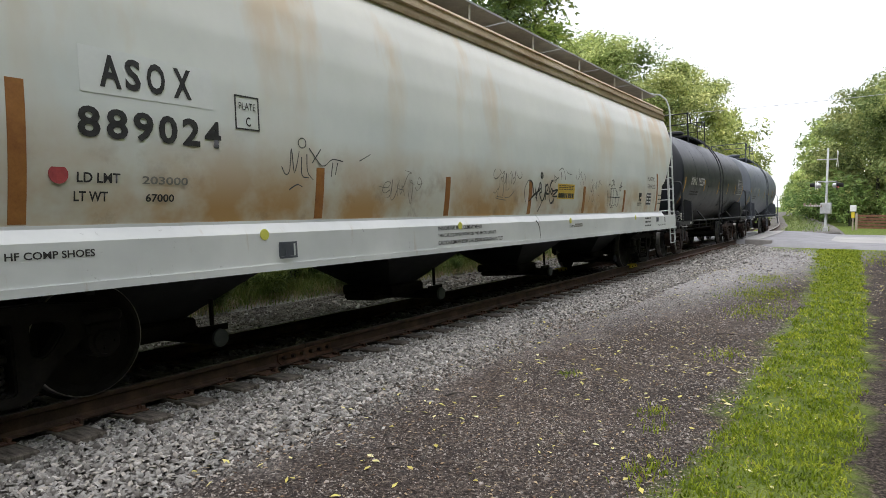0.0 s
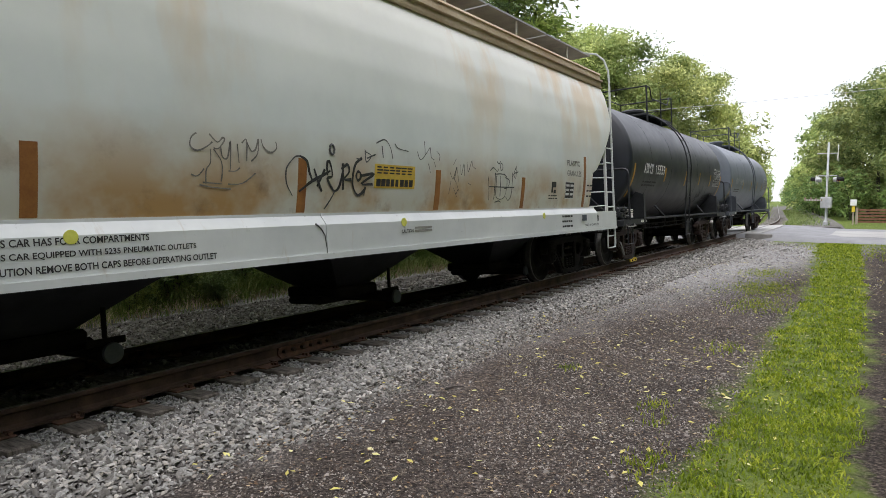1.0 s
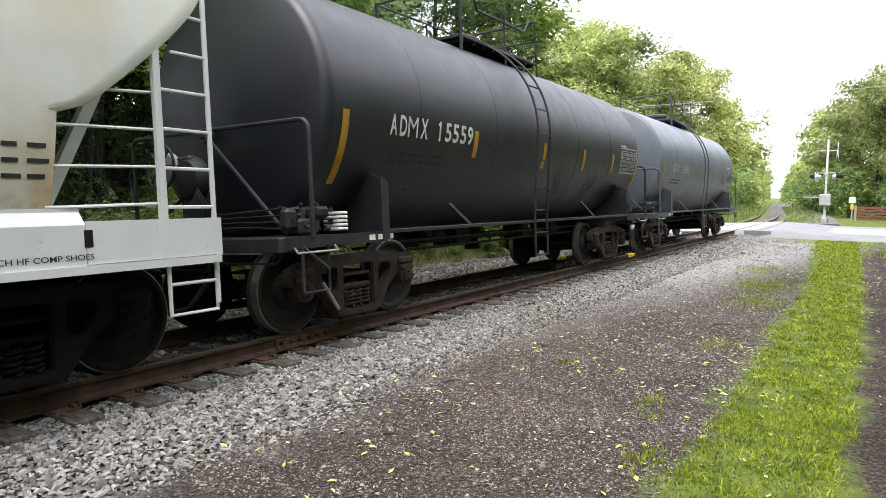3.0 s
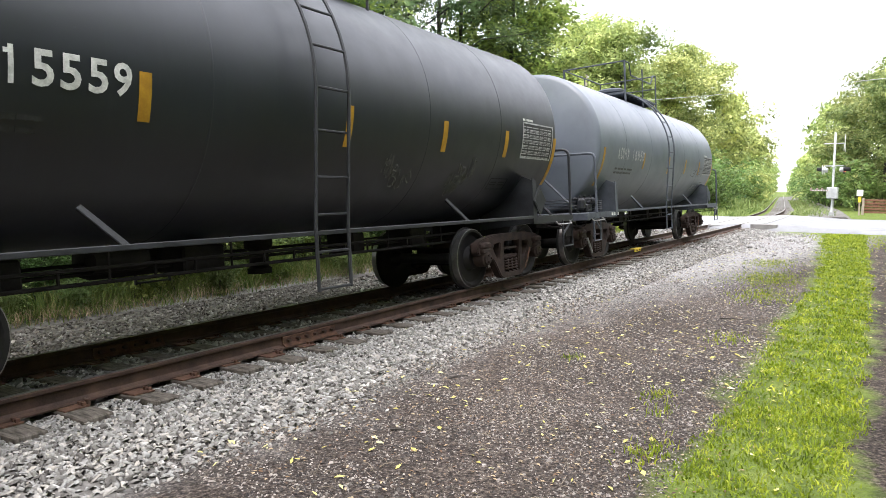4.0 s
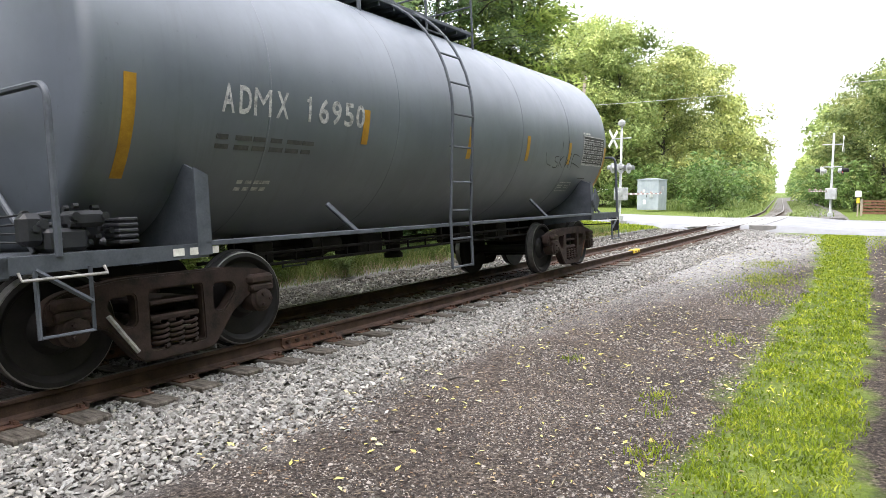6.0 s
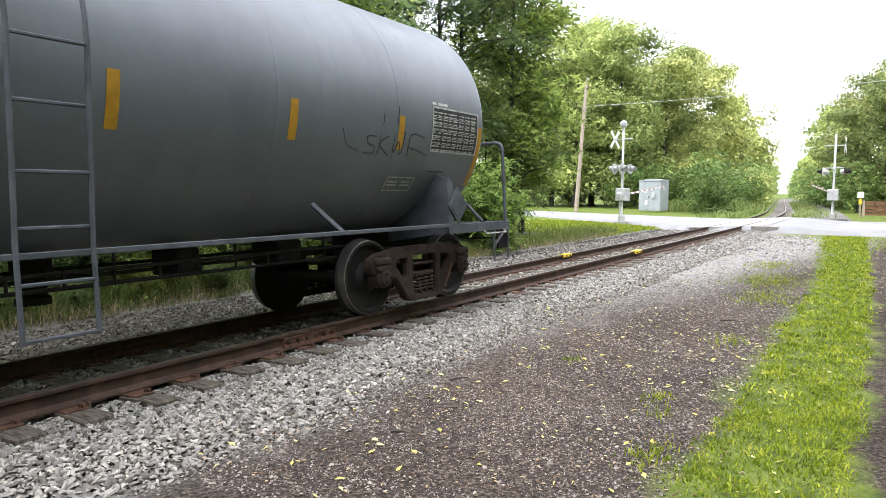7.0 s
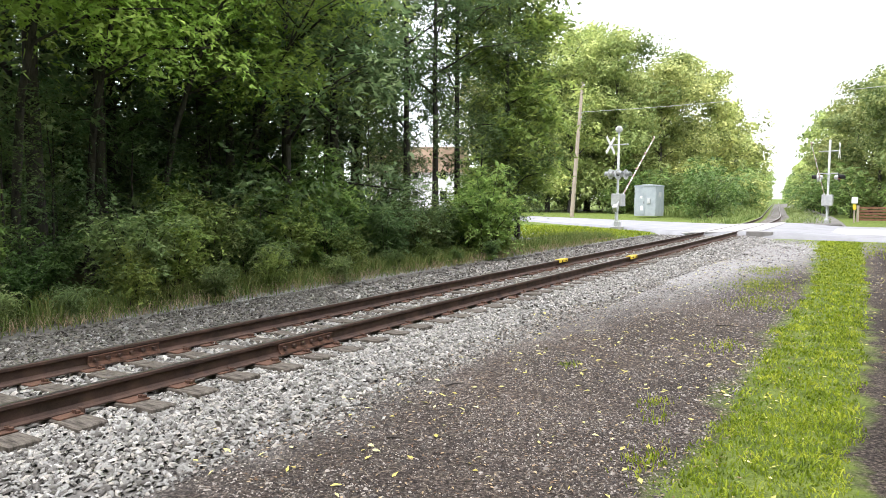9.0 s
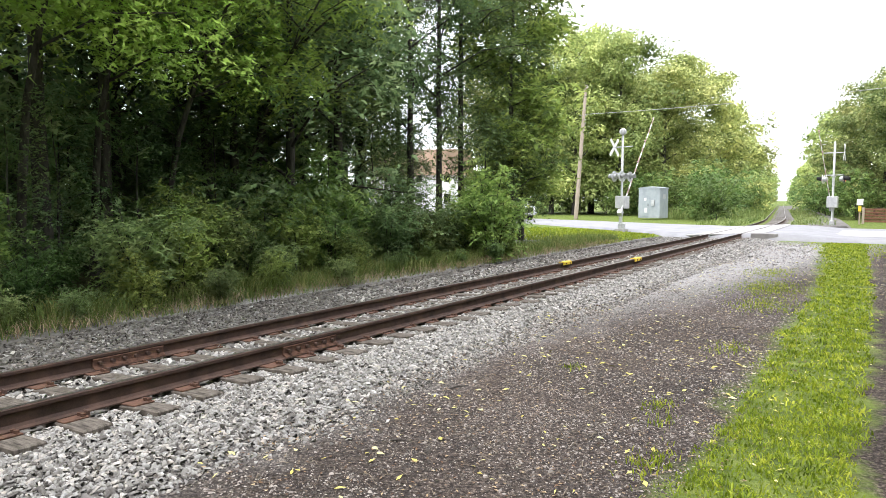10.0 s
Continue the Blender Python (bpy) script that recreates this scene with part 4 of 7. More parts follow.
    for x, z in ((0.62, 0.86), (0.62, 0.74), (0.30, 0.80), (-0.45, 0.84)):
        rod(bm, (x, -3.6, z), (x, 3.3, z), 0.018, 6)
    for k in range(16):
        y = -3.4 + k * 0.42
        rod(bm, (0.62, y, 0.73), (0.62, y, 0.88 if k % 3 else 1.05), 0.014, 6)
    for y, w in ((-2.9, 0.14), (-1.1, 0.24), (1.2, 0.12), (2.5, 0.18)):
        box(bm, (0.05, y - w, 0.72), (0.50, y + w, 0.98), 0.02)
    rod(bm, (0.45, -2.2, 0.90), (0.45, -1.7, 0.90), 0.09, 12)
    part("brake_rigging", bm, DARK, car)
    bm = lathe(B(), [(0.02, -0.52), (0.17, -0.48), (0.20, -0.40), (0.20, 0.40), (0.17, 0.48), (0.02, 0.52)], "y", 20, (-0.72, -1.2, 0.86))
    part("air_reservoir", bm, DARK, car)
    # brake valve and wheel at one end
    bm = B()
    rng = random.Random(7)
    box(bm, (1.02, -5.48, 1.05), (1.26, -5.18, 1.22), 0.03)
    box(bm, (1.06, -5.30, 1.22), (1.28, -5.05, 1.34), 0.03)
    box(bm, (1.10, -5.62, 1.10), (1.24, -5.46, 1.33), 0.04)
    for k in range(34):
        y, z = rng.uniform(-5.6, -4.95), rng.uniform(1.08, 1.38)
        lathe(bm, [(rng.uniform(0.012, 0.028), 0), (rng.uniform(0.014, 0.034), rng.uniform(0.03, 0.09))], rng.choice("xy"), 10, (rng.uniform(1.0, 1.34), y, z))
    for k in range(4):
        tube(bm, [(1.1, -5.5, 1.12 + 0.07 * k), (0.5, -5.62, 1.15 + 0.05 * k), (-0.5, -5.6, 1.12 + 0.05 * k)], 0.009, 6)
    part("brake_valve", bm, BLACKS, car, "brake control valve with pipes")
    bm = B()
    for k in range(5):
        box(bm, (1.12, -5.00, 1.08 + 0.042 * k), (1.34, -4.84, 1.112 + 0.042 * k), 0.010)
    part("valve_cover", bm, brake_cover, car, "ribbed valve cover")
    bm = B()
    wx, wz, wy = -0.50, 1.85, -5.80
    tube(bm, [(wx + 0.25 * math.cos(k * math.pi / 12), wy, wz + 0.25 * math.sin(k * math.pi / 12)) for k in range(25)], 0.016, 6)
    for k in range(4):
        a = k * math.pi / 4
        rod(bm, (wx - 0.24 * math.cos(a), wy, wz - 0.24 * math.sin(a)), (wx + 0.24 * math.cos(a), wy, wz + 0.24 * math.sin(a)), 0.011, 6)
    part("brake_wheel", bm, BLACKS, car, "spoked hand brake wheel")
    bm = lathe(B(), [(0.05, -5.77), (0.15, -5.74), (0.16, -5.66), (0.10, -5.60)], "y", 18, (wx, 0, wz))
    part("wheel_hub", bm, GRATE, car, "pale worn hub of the brake wheel")
    bm = lathe(B(), [(0.06, -5.74), (0.20, -5.70), (0.25, -5.62), (0.25, -5.56), (0.12, -5.50)], "y", 22, (-0.22, 0, 1.70))
    box(bm, (-0.55, -5.68, 1.76), (-0.15, -5.56, 1.96), 0.03)
    box(bm, (-0.40, -5.64, 1.04), (-0.08, -5.52, 1.56), 0.03)
    tube(bm, [(-0.30, -5.62, 1.55), (-0.62, -5.70, 1.30), (-0.72, -5.72, 1.06)], 0.02, 6)
    part("brake_housing", bm, BLACKS, car, "dark hand brake gear housing")
    # diamond board holder on the end
    bm = plate(B(), [(-0.02, 1.12), (0.17, 1.36), (-0.02, 1.60), (-0.21, 1.36)], "y", -5.70, 0.012)
    plate(bm, [(-0.02, 1.17), (0.13, 1.36), (-0.02, 1.55), (-0.17, 1.36)], "y", -5.712, 0.012)
    box(bm, (-0.12, -5.725, 1.34), (0.08, -5.712, 1.365))
    rod(bm, (-0.02, -5.69, 1.04), (-0.02, -5.69, 1.16), 0.014)
    part("placard_holder", bm, steel, car, "diamond placard holder")
    # tape, numbers and notices on the side
    spots = (-4.93, -2.22, 0.08, 1.90, 3.55, 5.25) if paint is BLACK else (-4.90, -2.20, 0.0, 1.76, 3.44, 5.20)
    for y, low in zip(spots, (1.58, 1.98, 1.92, 1.96, 1.96, 1.58)):
        part("reflective_tape", patch(B(), y - 0.05, y + 0.05, low, 2.34, tank_side, 0.004, 6), TAPE_Y, car, "amber reflective tape")
    shift = -0.03 if paint is BLACK else 0.06
    places = ((-4.14, -4.01), (-3.96, -3.83), (-3.80, -3.60), (-3.54, -3.39), (-3.16, -3.09), (-2.99, -2.85), (-2.81, -2.67), (-2.62, -2.48), (-2.44, -2.30))
    for c, (a, b) in zip(mark, places):
        if c == "1":
            # a slim figure with a short flag
            bm = patch(B(), a + shift + 0.030, a + shift + 0.062, 2.14, 2.38, tank_side, 0.006, 4)
            patch(bm, a + shift + 0.002, a + shift + 0.030, 2.325, 2.355, tank_side, 0.006, 1)
            part("lettering", bm, number, car)
        else:
            lettering(c, a + shift, b + shift, 2.14, 2.38, number, car, tank_side, bold=0.0 if c == "M" else 0.02)
    part("notice", bars(B(), -4.1, -2.9, 1.82, 1.98, 2, tank_side, 3, fill=0.5, words=6), INK_K if paint is BLACK else INK_D, car)
    part("notice", bars(B(), -3.75, -3.35, 1.48, 1.60, 2, tank_side, 4, fill=0.5, words=4), INK_D if paint is BLACK else INK_F, car)
    part("notice_board", patch(B(), 4.06, 5.15, 1.97, 2.52, tank_side, 0.003, 5), INK_B, car, "black data panel")
    bm = ring_frame(B(), 4.06, 5.15, 1.97, 2.52, 0.02, tank_side, 0.007)
    bars(bm, 4.06, 4.64, 1.98, 2.47, 12, tank_side, 5, 0.007, 0.34, 5)
    for k in range(1, 6):
        patch(bm, 4.05, 5.10, 1.98 + 0.0817 * k, 1.985 + 0.0817 * k, tank_side, 0.006, 1)
    for k in range(3):
        bars(bm, 4.66 + 0.15 * k, 4.78 + 0.15 * k, 1.98, 2.47, 12, tank_side, 8 + k, 0.007, 0.34, 2)
    part("notice", bm, INK_F, car, "rows of faded white writing")
    bm = ring_frame(B(), 3.42, 3.95, 1.50, 1.66, 0.012, tank_side, 0.006)
    bars(bm, 3.47, 3.65, 1.55, 1.62, 2, tank_side, 11, 0.006, 0.5, 1)
    bars(bm, 3.72, 3.90, 1.55, 1.62, 2, tank_side, 12, 0.006, 0.5, 1)
    part("notice", bm, INK_F if paint is GREYT else INK_K, car)
    part("notice", bars(B(), 4.15, 4.55, 1.72, 1.75, 1, tank_side, 13), INK_D, car)
    part("notice", bars(B(), 4.06, 4.42, 2.535, 2.575, 1, tank_side, 14, 0.006, 0.8, 3), INK_W, car)
    bm = bars(B(), -4.9 + 0.25, -4.2, 0.955, 1.02, 1, lambda z: 1.462, 21, 0.004, 0.9, 3)
    part("reflector", bm, PALE, car, "pale reflector strip")
    return car


def head_marks(car):
    """Small number on the dished end, curved with it."""
    def dish(x, z):
        r = math.hypot(x, z - Z_TANK)
        return -float(np.interp(r, [q[0] for q in HEAD_FRONT], [q[1] for q in HEAD_FRONT]))
    for text, x0, x1, z0, z1 in (("ADMX", 0.29, -0.03, 2.915, 3.005), ("16950", -0.16, -0.48, 2.915, 3.005)):
        ob = lettering(text, x0, x1, z0, z1, INK_F, car, lambda z: 0.0, bold=0.015)
        for v in ob.data.vertices:
            x = -v.co.y
            v.co = (x, dish(x, v.co.z) - 0.006, v.co.z)
    bm = B()
    for r in range(2):
        for k in range(3):
            x, z = -0.17 + 0.12 * k, 2.79 - 0.07 * r
            plate(bm, [(x, z), (x + 0.10, z), (x + 0.10, z + 0.022), (x, z + 0.022)], "y", dish(x + 0.05, z) - 0.012, 0.006)
    part("notice", bm, INK_F, car)


black_car = build_tank_car(BLACK, BLACKS, INK_W, "black tank car with white numbers and amber tape", "ADMX15559", PALE)
grey_car = build_tank_car(GREYT, GREYS, INK_F, "dusty grey tank car with worn numbers and amber tape", "ADMX16950", BLACKS)
head_marks(grey_car)
bm = box(B(), (-0.085, 5.90, 1.02), (0.085, 6.02, 1.22), 0.02)
box(bm, (-0.02, 5.95, 0.95), (0.02, 5.98, 1.03))
marker = part("end_marker", bm, GRATE, grey_car, "pale grey end-of-train marker box")
bm = lathe(B(), [(0.085, 1.22), (0.085, 1.245), (0.04, 1.27), (0.01, 1.272)], "z", 14, (0, 5.96, 0))
part("cap", bm, PALE, marker, "pale rounded cap")
part("lens", lathe(B(), [(0.03, 6.02), (0.028, 6.035), (0.01, 6.04)], "y", 12, (0, 0, 1.13)), INK_B, marker, "dark round lens")
lines = [[(2.45, 2.12), (2.55, 1.96), (2.74, 1.92)], [(3.0, 2.08), (2.86, 2.07), (2.88, 2.00), (3.0, 1.97), (2.98, 1.90), (2.82, 1.90)], [(3.08, 2.10), (3.07, 1.90)], [(3.22, 2.10), (3.08, 2.0), (3.26, 1.89)], [(3.33, 2.12), (3.34, 1.92), (3.42, 2.06), (3.48, 1.90), (3.52, 2.16)],
         [(3.62, 1.88), (3.64, 2.14), (3.92, 2.12)], [(3.60, 2.0), (3.80, 1.97), (4.02, 1.92)], [(3.10, 2.20), (3.11, 2.34)], [(3.36, 2.22), (3.38, 2.44)]]
part("graffiti", functools.reduce(lambda bm, k: ribbon(bm, k, 0.018, tank_side), lines, B()), INK_K, grey_car, "thin dark scrawl")
for y0, y1, z0, z1, seed in ((0.80, 1.05, 1.60, 1.86, 5), (1.02, 1.40, 1.50, 1.72, 9), (2.25, 2.60, 1.42, 1.70, 6), (2.40, 2.85, 1.55, 1.90, 8)):
    part("graffiti", scribble(B(), y0, y1, z0, z1, seed, 5, 0.03, tank_side), INK_D, black_car, "dull pale scrawl")


def hopper_end(z):
    """How far the body reaches from its middle at a height."""
    if z < 2.0:
        return 7.77 + 0.06 * max(0, z - 1.4)
    if z < 3.1:
        k = (z - 2.0) / 1.1
        return 7.81 + 1.22 * (k * k * (3 - 2 * k) * 0.35 + 0.65 * math.sqrt(k))
    return 9.03 - 0.06 * (z - 3.1)


def build_hopper_car():
    car = empty("hopper_car", "rust-streaked pale grey covered hopper car with graffiti", "hopper car", "cars of the train")
    bm = B()
    rings = []
    zs = [1.325 + 0.0665 * k for k in range(41)]
    for z in zs:
        x, e = hopper_side(z), hopper_end(z)
        ring = [(x, -e + 0.10), (x, -e + 0.18), (x, e - 0.18), (x, e - 0.10), (x - 0.03, e - 0.03), (x - 0.10, e), (-x + 0.10, e), (-x + 0.03, e - 0.03), (-x, e - 0.10), (-x, e - 0.18), (-x, -e + 0.18), (-x, -e + 0.10), (-x + 0.03, -e + 0.03), (-x + 0.10, -e), (x - 0.10, -e), (x - 0.03, -e + 0.03)]
        rings.append([bm.verts.new((a, b, z)) for a, b in ring])
    for p, q in zip(rings, rings[1:]):
        for i in range(16):
            bm.faces.new((p[i], p[(i + 1) % 16], q[(i + 1) % 16], q[i]))
    bm.faces.new(rings[0][::-1])
    bm.faces.new(rings[-1])
    part("body", bm, HOPPER, car, smooth=40)
    # top rails and the roof
    for x in (1, -1):
        bm = B()
        plate(bm, [(1.28 * x, 3.80), (1.375 * x, 3.80), (1.385 * x, 3.83), (1.355 * x, 3.84), (1.355 * x, 3.92), (1.395 * x, 3.93), (1.395 * x, 3.96), (1.345 * x, 3.97), (1.335 * x, 4.06), (1.36 * x, 4.07), (1.34 * x, 4.11), (1.22 * x, 4.11)], "y", -8.90, 17.80)
        part("top_rail", bm, TAN, car, "rust-stained cream top rail")
    bm = plate(B(), [(-1.24, 4.08), (1.24, 4.08), (0.8, 4.20), (0.3, 4.26), (-0.3, 4.26), (-0.8, 4.20)], "y", -8.88, 17.76)
    part("roof", bm, TAN, car)
    for s in (1, -1):
        for i in range(8):
            a = -8.6 + i * 2.16
            bm = box(B(), (min(0.55 * s, 1.24 * s), a, 4.43), (max(0.55 * s, 1.24 * s), a + 2.10, 4.46))
            part("walkway", bm, GRATE, car, "grey steel roof walkway panel")
            bm = B()
            rod(bm, (1.16 * s, a + 1.05, 4.08), (1.18 * s, a + 1.05, 4.44), 0.02, 6)
            part("walkway_bracket", bm, PALE, car)
            part("walkway_bracket", rod(B(), (0.66 * s, a + 1.05, 4.20), (0.66 * s, a + 1.05, 4.44), 0.02, 6), PALE, car)
    for k in range(6):
        bm = lathe(B(), [(0.32, 0.0), (0.32, 0.12), (0.36, 0.13), (0.34, 0.19), (0.05, 0.24)], "z", 20, (0, -7.0 + 2.8 * k, 4.24))
        part("roof_hatch", bm, TAN, car)
    # side sills, one length each side of a seam
    prof = [(1.20, 0.93), (1.53, 0.93), (1.53, 1.225), (1.515, 1.25), (1.462, 1.315), (1.462, 1.34), (1.20, 1.34)]
    for x in (1, -1):
        for a, b in ((-9.00, 0.26), (0.272, 7.9)):
            bm = plate(B(), [(p * x, z) for p, z in prof], "y", a, b - a)
            part("side_sill", bm, SILL, car, "white side sill", 25)
        bm = plate(B(), [(p * x, z) for p, z in [(1.20, 0.95), (1.53, 0.95), (1.53, 1.25), (1.20, 1.25)]], "y", 7.905, 1.12)
        part("side_sill", bm, SILL, car, "white side sill end")
        bm = plate(B(), [(p * x, z) for p, z in [(1.46, 0.885), (1.55, 0.885), (1.55, 0.945), (1.46, 0.945)]], "y", -9.00, 18.0)
        part("sill_lip", bm, SILL, car)
    for s in (1, -1):
        a, b = sorted((8.90 * s, 9.04 * s))
        part("end_sill", box(B(), (-1.50, a, 0.93), (1.50, b, 1.25), 0.01), SILL, car)
        a, b = sorted((7.72 * s, 9.03 * s))
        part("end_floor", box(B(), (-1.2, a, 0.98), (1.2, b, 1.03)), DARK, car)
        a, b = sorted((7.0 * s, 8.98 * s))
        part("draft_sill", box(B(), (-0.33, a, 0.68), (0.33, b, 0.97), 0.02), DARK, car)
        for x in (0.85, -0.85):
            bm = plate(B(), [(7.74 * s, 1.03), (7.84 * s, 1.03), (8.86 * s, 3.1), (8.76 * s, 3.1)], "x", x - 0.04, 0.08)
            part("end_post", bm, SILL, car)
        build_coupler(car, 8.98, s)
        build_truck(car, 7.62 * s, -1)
        # corner ladder and end grabs
        for x in (1, -1):
            for q, top in ((8.52, 2.62), (8.98, 0)):
                bm = B()
                y = q * s
                if top:
                    box(bm, (1.50 * x - 0.025, y - 0.03, 0.95), (1.50 * x + 0.025, y + 0.03, top), 0.006)
                else:
                    tube(bm, [(1.50 * x, y, 0.55), (1.50 * x, y, 3.9), (1.49 * x, y, 4.15), (1.42 * x, y - 0.03 * s, 4.38), (1.28 * x, y - 0.08 * s, 4.52), (1.0 * x, y - 0.3 * s, 4.56)], 0.022, 8)
                part("ladder_rail", bm, SILL, car)
            for k in range(7):
                z = 1.34 + 0.30 * k
                if z < 2.4:
                    part("rung", rod(B(), (1.50 * x, 8.52 * s, z), (1.50 * x, 8.98 * s, z), 0.014, 6), SILL, car)
                else:
                    part("rung", rod(B(), (1.50 * x, 8.66 * s, z), (1.50 * x, 8.98 * s, z), 0.014, 6), SILL, car)
            bm = B()
            tube(bm, [(1.50 * x, 8.54 * s, 0.95), (1.50 * x, 8.54 * s, 0.50), (1.50 * x, 8.97 * s, 0.50), (1.50 * x, 8.97 * s, 0.95)], 0.018, 6)
            grab(bm, [(1.50 * x, 8.54 * s, 0.74), (1.50 * x, 8.97 * s, 0.74)], 0.014)
            part("sill_step", bm, SILL, car)
        for k in range(4):
            z = 1.35 + 0.28 * k
            e = hopper_end(z) + 0.02
            bm = B()
            grab(bm, [(1.44, (e - 0.1) * s, z), (1.46, e * s, z), (1.48, 8.52 * s, z + 0.02)], 0.013)
            part("end_rung", bm, SILL, car)
    # four compartments: hopper chutes and outlets
    for c in (-5.85, -1.95, 1.95, 5.85):
        bm = B()
        lo = [bm.verts.new((x, c + y, 0.42)) for x, y in ((-0.35, -0.28), (0.35, -0.28), (0.35, 0.28), (-0.35, 0.28))]
        hi = [bm.verts.new((x, c + y, 1.36)) for x, y in ((-1.40, -1.65), (1.40, -1.65), (1.40, 1.65), (-1.40, 1.65))]
        for i in range(4):
            bm.faces.new((lo[i], lo[(i + 1) % 4], hi[(i + 1) % 4], hi[i]))
        bm.faces.new(lo[::-1])
        bm.faces.new(hi)
        chute = part("chute", bm, BLACKS, car, "dark sloping hopper chute", 0)
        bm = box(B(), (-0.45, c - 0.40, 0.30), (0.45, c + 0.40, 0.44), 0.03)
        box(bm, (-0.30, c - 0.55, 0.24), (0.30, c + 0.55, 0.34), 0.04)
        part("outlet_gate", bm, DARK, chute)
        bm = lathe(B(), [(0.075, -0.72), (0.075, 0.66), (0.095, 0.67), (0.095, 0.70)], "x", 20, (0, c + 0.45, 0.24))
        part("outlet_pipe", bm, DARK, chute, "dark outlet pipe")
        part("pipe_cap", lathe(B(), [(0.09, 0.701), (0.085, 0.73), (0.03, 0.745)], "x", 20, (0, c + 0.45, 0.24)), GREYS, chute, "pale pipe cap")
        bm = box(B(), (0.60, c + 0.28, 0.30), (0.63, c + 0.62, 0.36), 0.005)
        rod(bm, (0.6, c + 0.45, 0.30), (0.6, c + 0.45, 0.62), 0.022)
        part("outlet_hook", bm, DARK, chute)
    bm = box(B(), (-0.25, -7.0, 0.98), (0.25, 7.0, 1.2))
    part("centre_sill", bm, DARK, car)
    # marks on the side
    def sill(z):
        return 1.53
    for y, top in ((-7.47, 2.27), (-4.74, 1.84), (-2.42, 1.84), (0.0, 1.86), (2.33, 1.84), (4.72, 1.82), (7.29, 2.28)):
        part("reflective_tape", patch(B(), y - 0.055, y + 0.055, 1.35, top, hopper_side, 0.004, 5), TAPE_B, car, "brown weathered reflective tape")
    part("lettering_ground", patch(B(), -7.06, -5.98, 2.25, 2.57, hopper_side, 0.003, 3), REPAINT, car, "clean repainted patch behind the letters")
    lettering("A", -6.92, -6.76, 2.30, 2.53, INK_B, car, hopper_side, bold=0.03)
    lettering("S", -6.73, -6.61, 2.30, 2.53, INK_B, car, hopper_side, bold=0.03)
    lettering("O", -6.56, -6.41, 2.30, 2.53, INK_B, car, hopper_side, bold=0.03)
    lettering("X", -6.34, -6.18, 2.30, 2.53, INK_B, car, hopper_side, bold=0.03)
    for k, d in enumerate("889024"):
        lettering(d, -7.09 + 0.203 * k, -6.93 + 0.203 * k, 1.94, 2.155, INK_B, car, hopper_side, bold=0.028)
    part("lettering", ring_frame(B(), -5.76, -5.50, 2.12, 2.41, 0.012, hopper_side), INK_B, car)
    lettering("PLATE", -5.72, -5.54, 2.29, 2.35, INK_B, car, hopper_side)
    lettering("C", -5.65, -5.60, 2.15, 2.23, INK_B, car, hopper_side, bold=0.02)
    bm = B()
    plate(bm, [(-7.22 + 0.065 * math.cos(k * 0.3142), 1.68 + 0.065 * math.sin(k * 0.3142)) for k in range(20)], "x", hopper_side(1.68) + 0.002, 0.004)
    part("red_dot", bm, RED_DOT, car, "round dull red mark")
    lettering("LD LMT", -7.10, -6.79, 1.63, 1.70, INK_B, car, hopper_side, bold=0.02)
    lettering("203000", -6.62, -6.23, 1.63, 1.69, INK_G, car, hopper_side, bold=0.02)
    lettering("LT WT", -7.12, -6.88, 1.50, 1.57, INK_B, car, hopper_side, bold=0.02)
    lettering("67000", -6.59, -6.35, 1.50, 1.56, INK_B, car, hopper_side, bold=0.02)
    lettering("2 INCH HF COMP SHOES", -7.86, -7.02, 1.12, 1.17, INK_B, car, sill, 0.004, 0.02)
    lettering("THIS CAR HAS FOUR COMPARTMENTS", -2.73, -1.63, 1.165, 1.215, INK_B, car, sill, 0.004, 0.020)
    lettering("THIS CAR EQUIPPED WITH 5235 PNEUMATIC OUTLETS", -2.73, -1.23, 1.075, 1.125, INK_B, car, sill, 0.004, 0.020)
    lettering("CAUTION REMOVE BOTH CAPS BEFORE OPERATING OUTLET", -2.73, -1.04, 0.985, 1.035, INK_B, car, sill, 0.004, 0.020)
    lettering("CAUTION", 1.50, 1.73, 1.09, 1.13, INK_B, car, sill, 0.004, 0.020)
    part("lettering", bars(B(), 1.76, 2.12, 1.09, 1.16, 2, sill, 2, 0.004, 0.7), INK_G, car)
    for y in (1.55, -5.5, -2.2, 5.4):
        bm = plate(B(), [(y + 0.05 * math.cos(k * 0.3927), 1.215 + 0.05 * math.sin(k * 0.3927)) for k in range(16)], "x", 1.532, 0.004)
        part("round_decal", bm, DECAL_G, car, "small yellow-green round decal")
    bm = ring_frame(B(), -5.36, -5.14, 0.99, 1.14, 0.02, sill, 0.03)
    patch(bm, -5.34, -5.16, 1.01, 1.12, sill, 0.004, 1)
    patch(bm, -5.27, -5.24, 1.0, 1.08, sill, 0.02, 1)
    part("card_holder", bm, GREYS, car, "steel routing card holder")
    lettering("PLASTIC", 6.43, 7.02, 2.08, 2.18, INK_G, car, hopper_side, bold=0.022)
    lettering("GRANULES", 6.43, 7.10, 1.90, 2.00, INK_G, car, hopper_side, bold=0.022)
    bm = patch(B(), 6.39, 6.78, 1.50, 1.80, hopper_side, 0.004, 3)
    part("notice_board", bm, INK_B, car, "dark data panel")
    bm = ring_frame(B(), 6.39, 6.78, 1.50, 1.80, 0.014, hopper_side, 0.006)
    bars(bm, 6.42, 6.58, 1.54, 1.77, 3, hopper_side, 4, 0.006, 0.5)
    bars(bm, 6.61, 6.76, 1.54, 1.77, 3, hopper_side, 5, 0.006, 0.5)
    part("notice", bm, INK_W, car)
